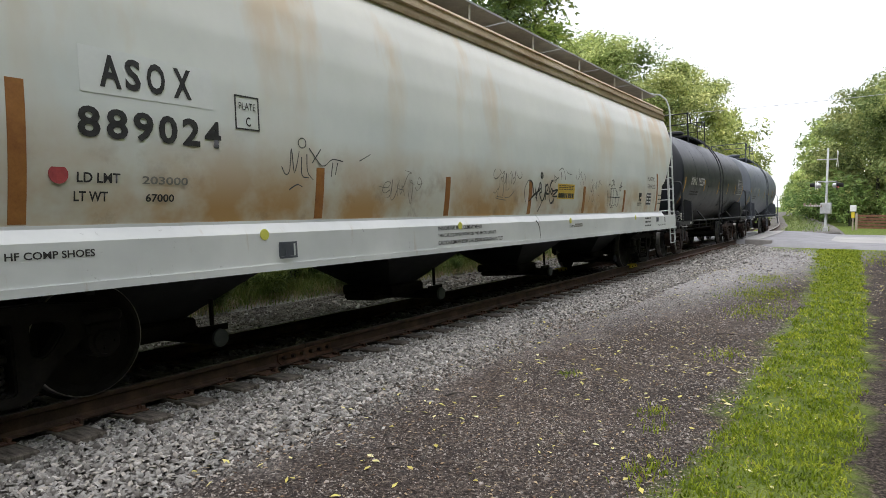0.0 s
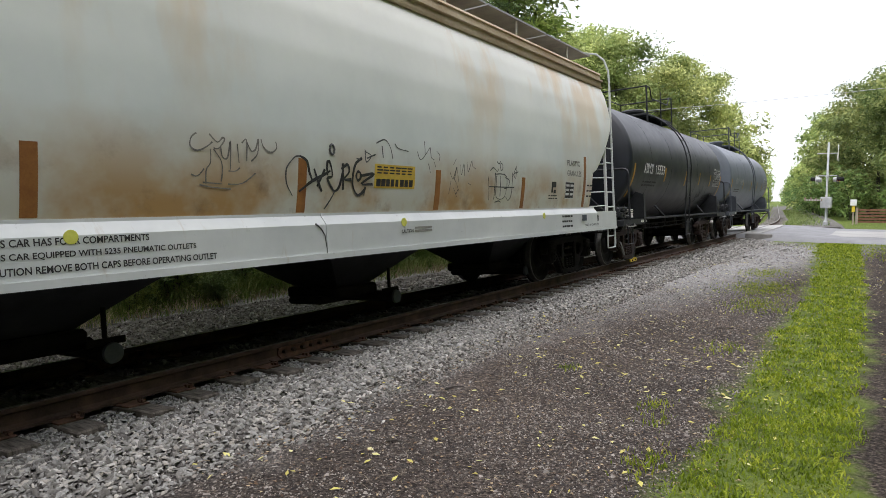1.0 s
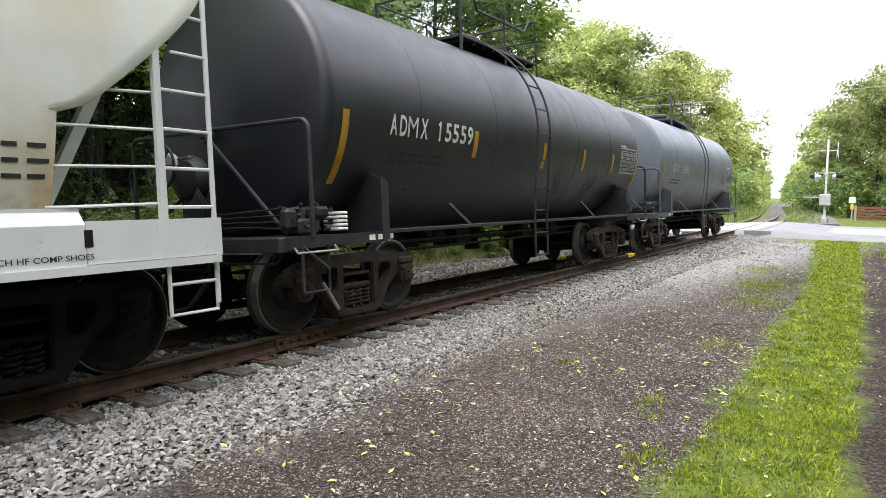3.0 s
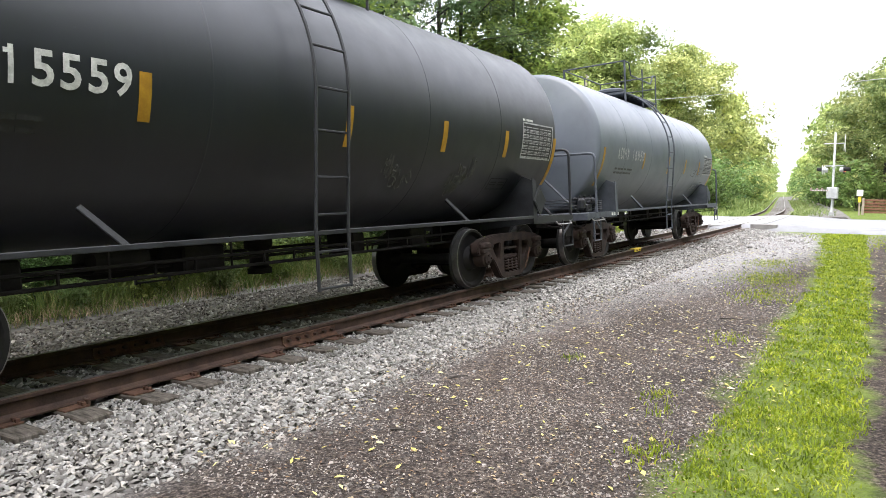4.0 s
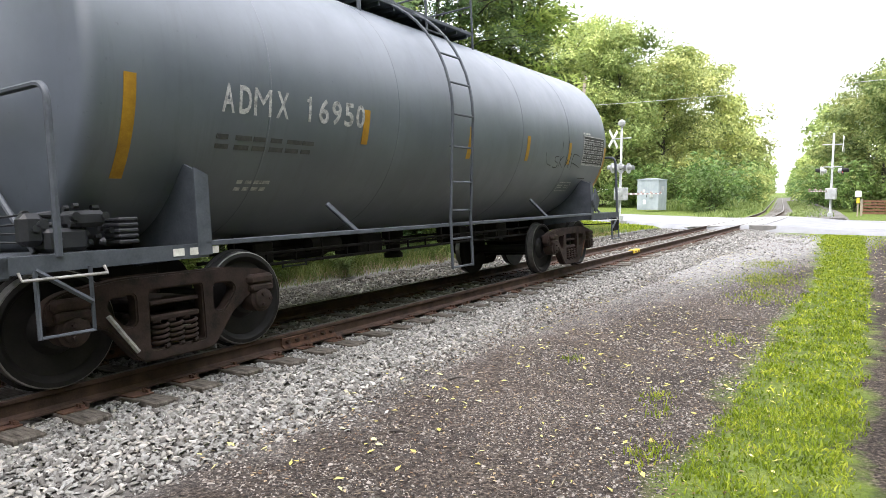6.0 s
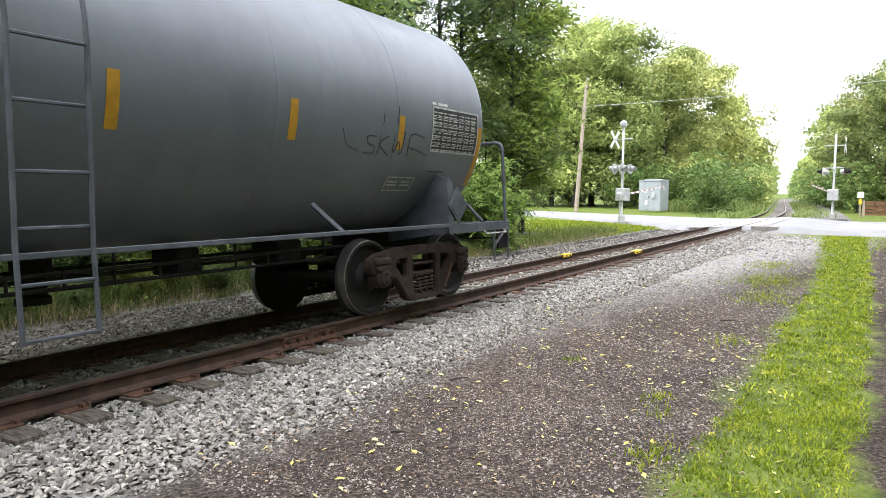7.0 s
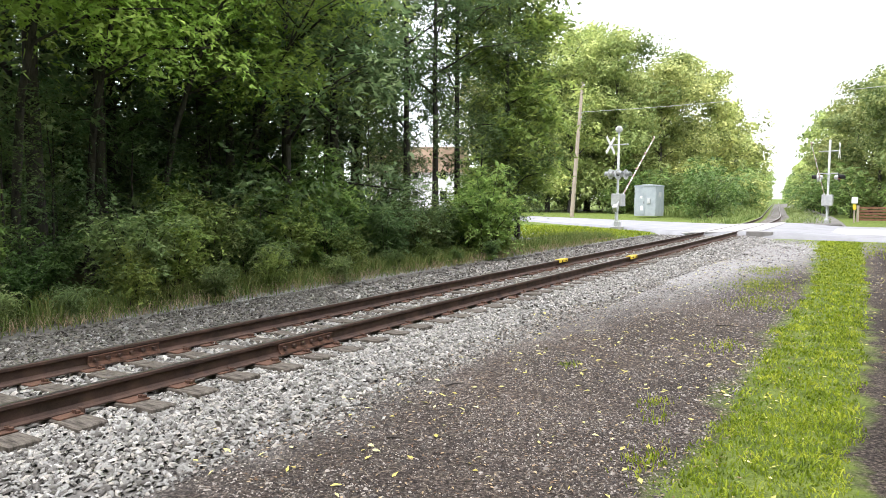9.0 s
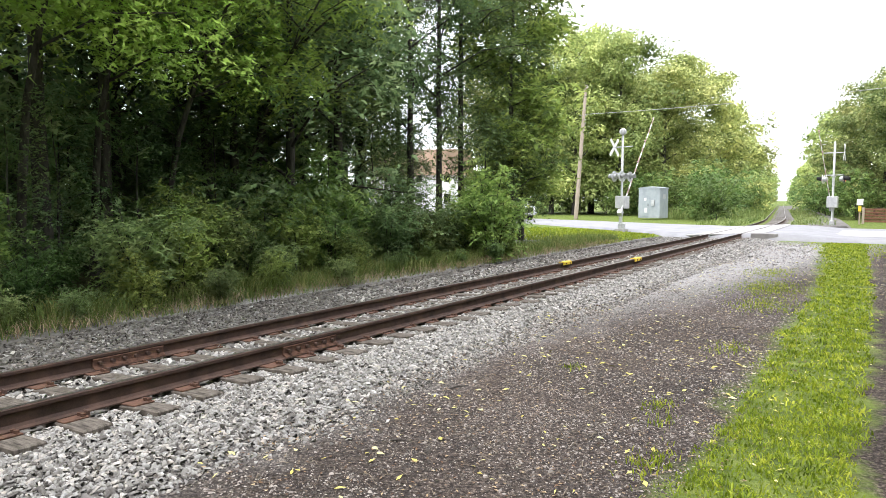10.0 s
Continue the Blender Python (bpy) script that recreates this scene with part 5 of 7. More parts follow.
    bm = patch(B(), 5.80, 5.98, 1.69, 1.78, hopper_side, 0.004, 2)
    patch(bm, 5.80, 5.86, 1.60, 1.69, hopper_side, 0.004, 2)
    patch(bm, 5.90, 5.98, 1.59, 1.65, hopper_side, 0.004, 2)
    part("emblem", bm, INK_B, car, "small black emblem")
    part("notice", bars(B(), 5.70, 6.06, 1.48, 1.57, 2, hopper_side, 9, 0.006, 0.4, 4), INK_B, car)
    part("notice", bars(B(), 7.42, 7.72, 1.50, 1.80, 3, hopper_side, 9, 0.006, 0.3, 2), INK_B, car)
    part("notice", bars(B(), 6.15, 6.62, 0.97, 1.23, 3, sill, 10, 0.004, 0.38, 5), INK_B, car)
    lettering("2 INCH HF COMP SHOES", 7.22, 7.95, 0.985, 1.025, INK_B, car, sill, 0.004, 0.012)
    part("drain_slot", patch(B(), 7.89, 7.95, 1.07, 1.19, sill, 0.003, 1), DARK, car, "dark oval slot")
    bm = patch(B(), 7.02, 7.24, 1.09, 1.2, sill, 0.03, 1)
    part("card_holder", bm, GREYS, car, "steel routing card holder")
    part("phone_decal", patch(B(), 1.08, 1.83, 1.60, 1.86, hopper_side, 0.004, 3), DECAL_Y, car, "yellow emergency decal")
    bm = bars(B(), 1.12, 1.79, 1.75, 1.845, 3, hopper_side, 4, 0.006, 0.5, 6)
    bars(bm, 1.11, 1.80, 1.61, 1.71, 1, hopper_side, 6, 0.006, 0.8, 8)
    part("notice", bm, INK_B, car)
    part("graffiti", scribble(B(), -3.8, -3.0, 1.52, 1.85, 3, 6, 0.010, hopper_side), SPRAY_T, car, "sprayed graffiti scrawl")
    bm = B()
    tube(bm, [(hopper_side(2.0) + 0.004, 0.40 + 0.035 * math.cos(k * 0.524), 1.97 + 0.05 * math.sin(k * 0.524)) for k in range(13)], 0.012, 4)
    part("graffiti", bm, SPRAY, car, "sprayed graffiti ring")
    # tags in thin and thick spray lines
    lines = [[(-5.25, 1.83), (-5.20, 1.76), (-5.15, 1.80), (-5.13, 2.0), (-5.09, 1.78), (-5.03, 1.98)], [(-5.0, 1.93), (-4.99, 1.76), (-4.90, 1.74)], [(-4.93, 1.96), (-4.92, 1.80), (-4.84, 1.72)],
             [(-4.90, 2.02), (-4.72, 1.86), (-4.58, 1.93), (-4.42, 1.92)], [(-4.74, 2.02), (-4.86, 1.88)], [(-4.57, 1.90), (-4.59, 1.76)], [(-4.50, 1.90), (-4.53, 1.78)], [(-5.15, 1.62), (-5.05, 1.67), (-4.98, 1.65)], [(-4.16, 1.94), (-3.98, 2.02)],
             arc(-4.99, 2.06, 0.05, 0.045)]
    part("graffiti", functools.reduce(lambda bm, k: ribbon(bm, k, 0.013, hopper_side), lines, B()), SPRAY, car, "thin sprayed tag with a ring over it")
    lines = [[(-1.17, 2.0), (-1.22, 1.96), (-1.23, 1.89), (-1.16, 1.86), (-1.07, 1.9), (-1.02, 1.94)], [(-1.05, 2.0), (-0.97, 1.94), (-0.92, 1.98), (-0.9, 1.96), (-0.96, 1.89), (-1.01, 1.89)], [(-0.94, 1.9), (-0.92, 1.82), (-0.87, 1.82), (-0.84, 1.96), (-0.84, 1.72)], [(-0.77, 1.94), (-0.75, 1.78)], [(-0.72, 1.95), (-0.67, 1.98), (-0.67, 1.8)], [(-0.67, 1.97), (-0.62, 1.89), (-0.57, 1.91), (-0.54, 2.0), (-0.55, 1.87), (-0.62, 1.8)], [(-0.51, 2.0), (-0.48, 1.93), (-0.4, 1.89), (-0.33, 1.93), (-0.34, 1.99)]]
    part("graffiti", functools.reduce(lambda bm, k: ribbon(bm, k, 0.016, hopper_side), lines, B()), SPRAY_T, car, "thin grey sprayed tag")
    lines = [[(-1.04, 1.88), (-1.04, 1.77), (-1.08, 1.71), (-1.08, 1.6)], [(-1.01, 1.88), (-0.94, 1.8), (-0.92, 1.72), (-0.93, 1.62)], [(-1.22, 1.67), (-1.16, 1.66), (-1.1, 1.72)], [(-1.14, 1.59), (-1.0, 1.57), (-0.83, 1.56)], [(-1.11, 1.61), (-0.92, 1.6)], [(-0.86, 1.71), (-0.79, 1.71), (-0.74, 1.74)], [(-0.86, 1.6), (-0.71, 1.61), (-0.57, 1.7)]]
    part("graffiti", functools.reduce(lambda bm, k: ribbon(bm, k, 0.014, hopper_side), lines, B()), SPRAY_T, car, "thin grey strokes under the tag")
    lines = [[(-0.04, 1.88), (0.05, 1.84), (0.09, 1.73), (0.13, 1.66)], [(-0.04, 1.55), (0.13, 1.65), (0.3, 1.72), (0.38, 1.76)], [(0.15, 1.77), (0.21, 1.65), (0.27, 1.55)], [(0.2, 1.6), (0.3, 1.77)], [(0.34, 1.71), (0.33, 1.83), (0.37, 1.84), (0.41, 1.71), (0.34, 1.68), (0.41, 1.59), (0.46, 1.56), (0.52, 1.61), (0.57, 1.78)], [(0.56, 1.84), (0.58, 1.57)], [(0.54, 1.78), (0.63, 1.83), (0.66, 1.76), (0.59, 1.68), (0.7, 1.68)], [(0.86, 1.91), (0.75, 1.83), (0.72, 1.64), (0.81, 1.52), (0.91, 1.57), (0.93, 1.61)], [(0.84, 1.72), (1.07, 1.75), (0.86, 1.64), (1.05, 1.64)]] + [arc(0.81, 1.72, 0.035, 0.045)]
    part("graffiti", functools.reduce(lambda bm, k: ribbon(bm, k, 0.032, hopper_side), lines, B()), INK_B, car, "bold black sprayed tag")
    lines = [[(-0.15, 1.83), (-0.1, 1.87), (-0.04, 1.88)], [(-0.12, 1.51), (-0.2, 1.62), (-0.21, 1.75), (-0.15, 1.83)], [(0.46, 1.56), (0.39, 1.46), (0.32, 1.38)], [(0.93, 1.6), (0.91, 1.51)], [(0.77, 1.9), (0.86, 1.89)], [(0.91, 2.0), (0.93, 1.87), (1.01, 1.94), (0.91, 1.98)], [(0.94, 1.91), (1.09, 1.96)], [(1.1, 2.08), (1.25, 2.13), (1.35, 2.05), (1.39, 1.93)], [(1.2, 2.06), (1.22, 1.93)], [(1.43, 2.1), (1.5, 2.05), (1.69, 2.03)]]
    part("graffiti", functools.reduce(lambda bm, k: ribbon(bm, k, 0.016, hopper_side), lines, B()), SPRAY, car, "thin sprayed strokes round the bold tag")
    lines = [[(1.87, 2.04), (1.92, 1.95), (1.99, 1.97)], [(2.02, 2.17), (2.03, 2.01)], [(1.99, 1.97), (2.09, 2.06), (2.14, 2.1), (2.16, 1.99), (2.23, 1.96)], [(2.1, 1.91), (2.15, 1.8)], [(2.28, 2.07), (2.35, 2.02), (2.33, 1.95)], [(2.23, 1.93), (2.26, 1.87)]]
    part("graffiti", functools.reduce(lambda bm, k: ribbon(bm, k, 0.013, hopper_side), lines, B()), SPRAY, car, "short scratchy sprayed tag")
    lines = [[(2.8, 2.0), (2.73, 1.92)], [(2.65, 1.83), (2.73, 1.74), (2.81, 1.9), (2.76, 1.72)], [(2.81, 1.9), (2.87, 1.71)], [(2.9, 1.93), (2.93, 1.8), (2.99, 1.95), (3.01, 1.79)], [(3.07, 1.97), (3.1, 1.84), (3.19, 1.99), (3.22, 1.92), (3.31, 1.89)], [(2.68, 1.71), (2.65, 1.55)], [(2.75, 1.63), (2.86, 1.5)], [(2.87, 1.61), (2.82, 1.54)], [(3.1, 1.7), (3.19, 1.67)], [(2.74, 1.78), (2.9, 1.58)]]
    part("graffiti", functools.reduce(lambda bm, k: ribbon(bm, [(y - 0.06, z) for y, z in k], 0.010, hopper_side), lines, B()), SPRAY, car, "scratchy sprayed tag")
    lines = [[(3.60, 1.80), (3.66, 1.47)], [(3.80, 1.86), (3.80, 1.48)], [(3.62, 1.66), (4.40, 1.66)], [(3.78, 1.84), (4.14, 1.82), (4.12, 1.52), (3.86, 1.52), (3.84, 1.82)], [(3.96, 1.82), (3.98, 1.52)], [(4.10, 1.80), (4.24, 1.76), (4.20, 1.66), (4.08, 1.64)], [(4.33, 1.88), (4.33, 1.56), (4.24, 1.47), (4.16, 1.52)],
             [(3.64, 1.88), (3.74, 1.93), (3.84, 1.88), (3.90, 1.92)], arc(3.98, 1.95, 0.04, 0.05), [(4.36, 1.84), (4.46, 1.98), (4.44, 1.80), (4.38, 1.86), (4.52, 1.90)], [(3.84, 1.44), (3.95, 1.46), (4.02, 1.44)], [(3.84, 2.02), (3.90, 1.99), (3.95, 2.03)]]
    part("graffiti", functools.reduce(lambda bm, k: ribbon(bm, k, 0.016, hopper_side), lines, B()), SPRAY, car, "boxy sprayed tag")
    # paint that ran down over the sill
    bm = B()
    tube(bm, [(1.532, 0.12, 1.235), (1.533, 0.19, 1.19), (1.533, 0.24, 1.12), (1.533, 0.26, 0.98)], [0.010, 0.008, 0.006, 0.003], 5)
    part("graffiti", bm, SPRAY, car, "run of black spray paint")
    return car


THINGS = [(build_hopper_car(), 9.5, 7.62), (black_car, 25.16, 4.35), (grey_car, 37.78, 4.35)]

# ------------------------------------------------------------- road crossing, signals, hut, pole, house, car
STEEL_G = plain("galvanised_steel", (0.36, 0.37, 0.37), (0.55, 0.56, 0.56), 4, 0.5, 0.3, 0.1)
HUT = plain("pale_grey_metal", (0.26, 0.295, 0.315), (0.36, 0.40, 0.42), 1.5, 0.5, 0, 0.1)
WHITE = plain("white_paint", (0.66, 0.66, 0.64), (0.82, 0.82, 0.80), 2, 0.6, 0, 0.1)
SIDING = plain("white_siding", (0.62, 0.62, 0.61), (0.80, 0.80, 0.79), 1, 0.7, 0, 0.1)
ROOF_T = plain("tan_shingles", (0.36, 0.26, 0.17), (0.50, 0.39, 0.28), 3, 0.9, 0, 0.3)
LAMPBLACK = plain("black_lamp_hood", (0.012, 0.012, 0.012), (0.03, 0.03, 0.03), 6, 0.7)
STRIPE = plain("faded_red_stripe", (0.32, 0.19, 0.17), (0.50, 0.37, 0.34), 6, 0.6)
POLE_WOOD = plain("pole_timber", (0.25, 0.205, 0.16), (0.42, 0.36, 0.29), 3, 0.9, 0, 0.4, 0.3, 40, (6, 6, 0.5))
FENCE_W = plain("brown_fence_boards", (0.12, 0.055, 0.032), (0.24, 0.12, 0.075), 5, 0.9, 0, 0.3)
SIGN_Y = plain("yellow_sign", (0.60, 0.45, 0.03), (0.75, 0.58, 0.06), 5, 0.5)
CAR_P = plain("silver_car_paint", (0.42, 0.44, 0.45), (0.52, 0.54, 0.55), 1, 0.3, 0.3, 0)
GLASS_D = plain("dark_car_glass", (0.01, 0.012, 0.012), (0.02, 0.022, 0.022), 1, 0.1, 0, 0)
RUBBER = plain("tyre_rubber", (0.015, 0.015, 0.015), (0.03, 0.03, 0.03), 6, 0.9)
TIMBER = plain("dark_crossing_timber", (0.14, 0.135, 0.13), (0.26, 0.25, 0.24), 3, 0.9)


def red_glass():
    m, n, l, b = shader("lit_red_lens", 0.3)
    b.inputs["Base Color"].default_value = (0.45, 0.01, 0.015, 1)
    b.inputs["Emission Color"].default_value = (1.0, 0.03, 0.06, 1)
    b.inputs["Emission Strength"].default_value = 1.6
    return m


RED = red_glass()
ROAD_NEAR = [(60, 30.5), (20, 31.2), (8, 31.6), (0.3, 32.0), (-3, 32.2), (-6.5, 32.8), (-9, 34.3), (-11.8, 36.6), (-17, 40.8), (-23, 45.9), (-40, 60), (-75, 88)]
ROAD_FAR = [(60, 43.5), (20, 44.2), (8, 44.6), (0.4, 45.0), (-3, 45.2), (-6.8, 45.4), (-10, 46.0), (-13.5, 47.4), (-20, 51), (-26, 54), (-44, 68), (-80, 97)]


def road_z(x, y):
    mx = line(y)[0] if y > 0 else MID
    d = abs(x - mx)
    flush = max(0.0, min(1.0, (4.6 - d) / 2.4))
    rail = DIP + max(-1.4, min(1.4, x - mx)) * math.tan(radians(CANT)) - 0.012
    return rail * flush + (-0.13) * (1 - flush)


def build_road():
    bm = B()

    def dense(pts):
        out = []
        for a, b in zip(pts, pts[1:]):
            for k in range(5):
                out.append(tuple(p + (q - p) * k / 5 for p, q in zip(a, b)))
        return out + [pts[-1]]
    near, far = dense(ROAD_NEAR), dense(ROAD_FAR)
    rows = []
    for a, b in zip(near, far):
        row = [bm.verts.new((a[0], a[1] - 0.35, -0.40))]
        for k in range(9):
            x, y = a[0] + (b[0] - a[0]) * k / 8, a[1] + (b[1] - a[1]) * k / 8
            row.append(bm.verts.new((x, y, road_z(x, y))))
        row.append(bm.verts.new((b[0], b[1] + 0.4, -0.40)))
        rows.append(row)
    for p, q in zip(rows, rows[1:]):
        for k in range(len(p) - 1):
            bm.faces.new((p[k], p[k + 1], q[k + 1], q[k]))
    bmesh.ops.recalc_face_normals(bm, faces=bm.faces[:])
    single("road", bm, ASPHALT, "grey asphalt road across the track", "road", "structure", 60)
    bm = B()
    xs = [-1.6, 0, 2, 5, 10, 20]
    top = [[bm.verts.new((x - (1.6 if k == 0 else 0), 35.0 + 6.6 * k / 3, road_z(x, 36) + 0.006)) for x in xs] for k in range(4)]
    for p, q in zip(top, top[1:]):
        for k in range(len(xs) - 1):
            bm.faces.new((p[k], p[k + 1], q[k + 1], q[k]))
    single("pavement", bm, CONCRETE, "pale worn concrete laid into the road", "pavement", "structure", 60)
    deck = empty("level_crossing_deck", "pale concrete crossing deck laid level with the rails", "crossing deck")
    for a, b in ((-0.66, 0.66), (0.84, 1.75), (-1.75, -0.84)):
        bm = sweep(B(), [(a, -0.05), (b, -0.05), (b, -0.003), (a, -0.003)], 0, [32.7, 35, 38, 41, 44.9])
        part("panel", bm, CONCRETE, deck)
    for y0, x0, w in ((32.55, -4.75, 1.1),):
        bm = box(B(), (x0, y0 - 0.35, -0.30), (x0 + w, y0 + 0.05, 0.03 if x0 > -6 else -0.10), 0.02)
        single("crossing_timber", bm, TIMBER, "dark timber at the edge of the crossing", "timber", group="timbers at the crossing")


def build_signal(base, face, arm_heading, arm_length, label, swap):
    """A crossing signal: mast, crossbuck, lamps and a gate with a swinging arm."""
    sig = empty("crossing_signal", label, "crossing signal", "signals at the crossing")
    sig.matrix_basis = pose(*base)
    n = Vector((*face, 0)).normalized()
    u = Vector((-n.y, n.x, 0))
    m = Matrix(((u.x, n.x, 0, 0), (u.y, n.y, 0, 0), (0, 0, 1, 0), (0, 0, 0, 1)))

    def put(name, bm, mat, lab=""):
        for v in bm.verts:
            v.co = m @ v.co
        bmesh.ops.recalc_face_normals(bm, faces=bm.faces[:])
        return part(name, bm, mat, sig, lab)
    put("foundation", box(B(), (-0.28, -0.28, -0.3), (0.28, 0.28, 0.12), 0.02), CONCRETE)
    bm = lathe(B(), [(0.17, 0.12), (0.17, 0.16), (0.09, 0.45), (0.065, 0.5), (0.062, 5.3), (0.02, 5.36)], "z", 16)
    put("mast", bm, STEEL_G)
    bm = lathe(B(), [(0.03, 5.3), (0.17, 5.36), (0.20, 5.48), (0.17, 5.60), (0.03, 5.68)], "z", 16)
    put("bell", bm, STEEL_G) if not swap else bm.free()
    for s in (-1, 1):
        bm = box(B(), (-0.61, 0.52, -0.09), (0.61, 0.54, 0.09), 0.006, Matrix.Translation((0, 0, 4.65)) @ Matrix.Rotation(radians(48 * s), 4, "Y") @ Matrix.Translation((0, 0.012 * s, 0)))
        put("crossbuck_board", bm, WHITE, "white crossbuck board")
    put("crossbuck_arm", rod(B(), (0, -0.60, 4.65), (0, 0.52, 4.65), 0.03), STEEL_G)
    put("lamp_bar", box(B(), (-0.95, -0.04, 3.16), (0.95, 0.04, 3.22), 0.01), STEEL_G)
    out = 0.34 if swap else 0.0
    if swap:
        put("cross_bar", box(B(), (-0.03, -0.52, 3.24), (0.03, 0.52, 3.30), 0.01), STEEL_G)
    for s in (-1, 1):
        for d in (-1, 1):
            x = 0.42 * s
            bm = lathe(B(), [(0.03, -0.05 * d), (0.14, -0.02 * d), (0.15, 0.18 * d), (0.13, 0.20 * d)], "y", 16, (x, (0.05 + out) * d, 3.02))
            put("lamp_housing", bm, STEEL_G)
            bm = lathe(B(), [(0.01, 0.0), (0.28, 0.004 * d), (0.29, 0.02 * d), (0.01, 0.026 * d)], "y", 20, (x, (0.212 + out) * d, 3.02))
            put("background_disc", bm, STEEL_G if not swap else WHITE if d < 0 else LAMPBLACK)
            bm = lathe(B(), [(0.01, 0.262 * d), (0.12, 0.255 * d), (0.125, 0.235 * d)], "y", 16, (x, out * d, 3.02))
            put("lens", bm, RED if swap else LAMPBLACK, "lit red signal lens" if swap else "dark unlit signal lens")
            bm = B()
            rings = [[bm.verts.new((x + 0.155 * math.cos(a * 0.2618), y, 3.02 + 0.155 * math.sin(a * 0.2618))) for a in range(-2, 15)] for y in ((0.24 + out) * d, (0.52 + out) * d)]
            for i in range(16):
                bm.faces.new((rings[0][i], rings[0][i + 1], rings[1][i + 1], rings[1][i]))
            bmesh.ops.solidify(bm, geom=bm.faces[:], thickness=0.008)
            put("hood", bm, LAMPBLACK if swap else STEEL_G)
    put("mechanism", box(B(), (-0.34, -0.30, 1.25), (0.20, 0.30, 1.95), 0.03), STEEL_G, "grey gate mechanism box")
    put("relay_box", box(B(), (-0.16, -0.14, 0.12), (0.16, 0.14, 0.42), 0.02), STEEL_G)
    put("conduit", rod(B(), (0.12, 0.05, 0.3), (0.12, 0.05, 1.3), 0.03), STEEL_G)
    # the arm turns about its pivot; its length runs along local y
    bm = B()
    plate(bm, [(-0.7, -0.08), (0.3, -0.05), (0.3, 0.05), (-0.7, 0.08)], "x", 0.02, 0.05)
    box(bm, (-0.10, -0.95, -0.16), (0.16, -0.62, 0.16), 0.03)
    root = part("gate_arm", bm, STEEL_G, sig, "striped gate arm with its counterweight")
    k = 0
    y = 0.25
    while y < arm_length - 0.01:
        e = min(arm_length, y + 0.41)
        w = 0.055 - 0.025 * y / arm_length
        bm = box(B(), (0.03, y, -w), (0.06, e, w))
        part("stripe", bm, STRIPE if k % 2 else WHITE, root)
        y, k = e, k + 1
    for q in (0.45, 0.7, 0.98):
        part("arm_lamp", lathe(B(), [(0.02, 0.0), (0.05, 0.01), (0.05, 0.08), (0.02, 0.09)], "y", 10, (0.045, arm_length * q - 0.1, 0.09)), STRIPE, root, "small unlit arm lamp")
    return sig, root, arm_heading


SIG_L = build_signal((-11.95, 36.05, -0.2), (-0.98, 0.25), -2, 7.0, "grey crossing signal with a rising striped gate near the hut", False)
SIG_R = build_signal((-2.42, 47.7, -0.2), (0.995, -0.05), 174, 6.0, "grey crossing signal with a rising gate and red lamps", True)


def build_hut():
    hut = empty("signal_hut", "pale grey metal signal hut on the grass by the crossing", "signal hut")
    hut.matrix_basis = pose(-17.1, 60.4, -0.1, 0, 0, -11.6) @ Matrix.Diagonal((0.83, 0.83, 1.02, 1))
    part("body", box(B(), (-1.25, -0.95, 0), (1.25, 0.95, 2.60), 0.02), HUT, hut)
    bm = plate(B(), [(-1.30, 2.60), (1.30, 2.60), (1.30, 2.68), (0, 2.80), (-1.30, 2.68)], "y", -1.00, 2.00)
    part("roof", bm, HUT, hut)
    door = part("door", box(B(), (-0.95, -0.985, 0.15), (0.0, -0.95, 2.3), 0.01), HUT, hut)
    part("handle", box(B(), (-0.12, -1.02, 1.1), (-0.06, -0.985, 1.3), 0.005), LAMPBLACK, door)
    part("notice", box(B(), (-0.55, -0.992, 1.55), (-0.3, -0.985, 1.78)), WHITE, hut)
    part("notice", box(B(), (-0.5, -0.992, 0.5), (-0.2, -0.985, 0.9)), WHITE, hut)
    part("vent", box(B(), (1.25, -0.3, 1.7), (1.28, 0.3, 2.1), 0.005), STEEL_G, hut)
    part("meter", box(B(), (0.3, -1.08, 1.1), (0.65, -0.95, 1.6), 0.02), STEEL_G, hut)


def build_pole():
    pole = empty("utility_pole", "tall brown timber utility pole standing in the grass", "utility pole")
    pole.matrix_basis = pose(-23.4, 57.6, -0.2)
    part("shaft", tube(B(), [(0, 0, -0.3), (0.32, 0.2, 6), (0.66, 0.42, 12.2)], [0.20, 0.17, 0.13], 12), POLE_WOOD, pole)
    for k, z in enumerate((11.9, 9.4, 9.0)):
        part("insulator", lathe(B(), [(0.03, 0), (0.06, 0.05), (0.05, 0.12), (0.02, 0.15)], "z", 10, (0.33 + 0.054 * z - 0.15, 0.034 * z, z)), STEEL_G, pole)
        part("bracket", rod(B(), (0.054 * z, 0.034 * z, z + 0.02), (0.20 + 0.054 * z, 0.034 * z, z + 0.02), 0.02), STEEL_G, pole)
    def wire(a, b, sag, r):
        bm = B()
        a, b = Vector(a), Vector(b)
        tube(bm, [a.lerp(b, k / 16) - Vector((0, 0, sag * 4 * (k / 16) * (1 - k / 16))) for k in range(17)], r, 5)
        single("overhead_wire", bm, LAMPBLACK if r < 0.02 else STEEL_G, "thin overhead wire strung from the utility pole", "wire", group="overhead wires")
    p = Vector((-22.75, 57.92, 9.35))
    wire(p, (34, 58, 12.2), 0.9, 0.02)
    wire(p, (-64, 70, 8.6), 0.5, 0.026)
    wire(p + Vector((0, 0, 0.4)), (-64, 70, 8.9), 0.4, 0.016)


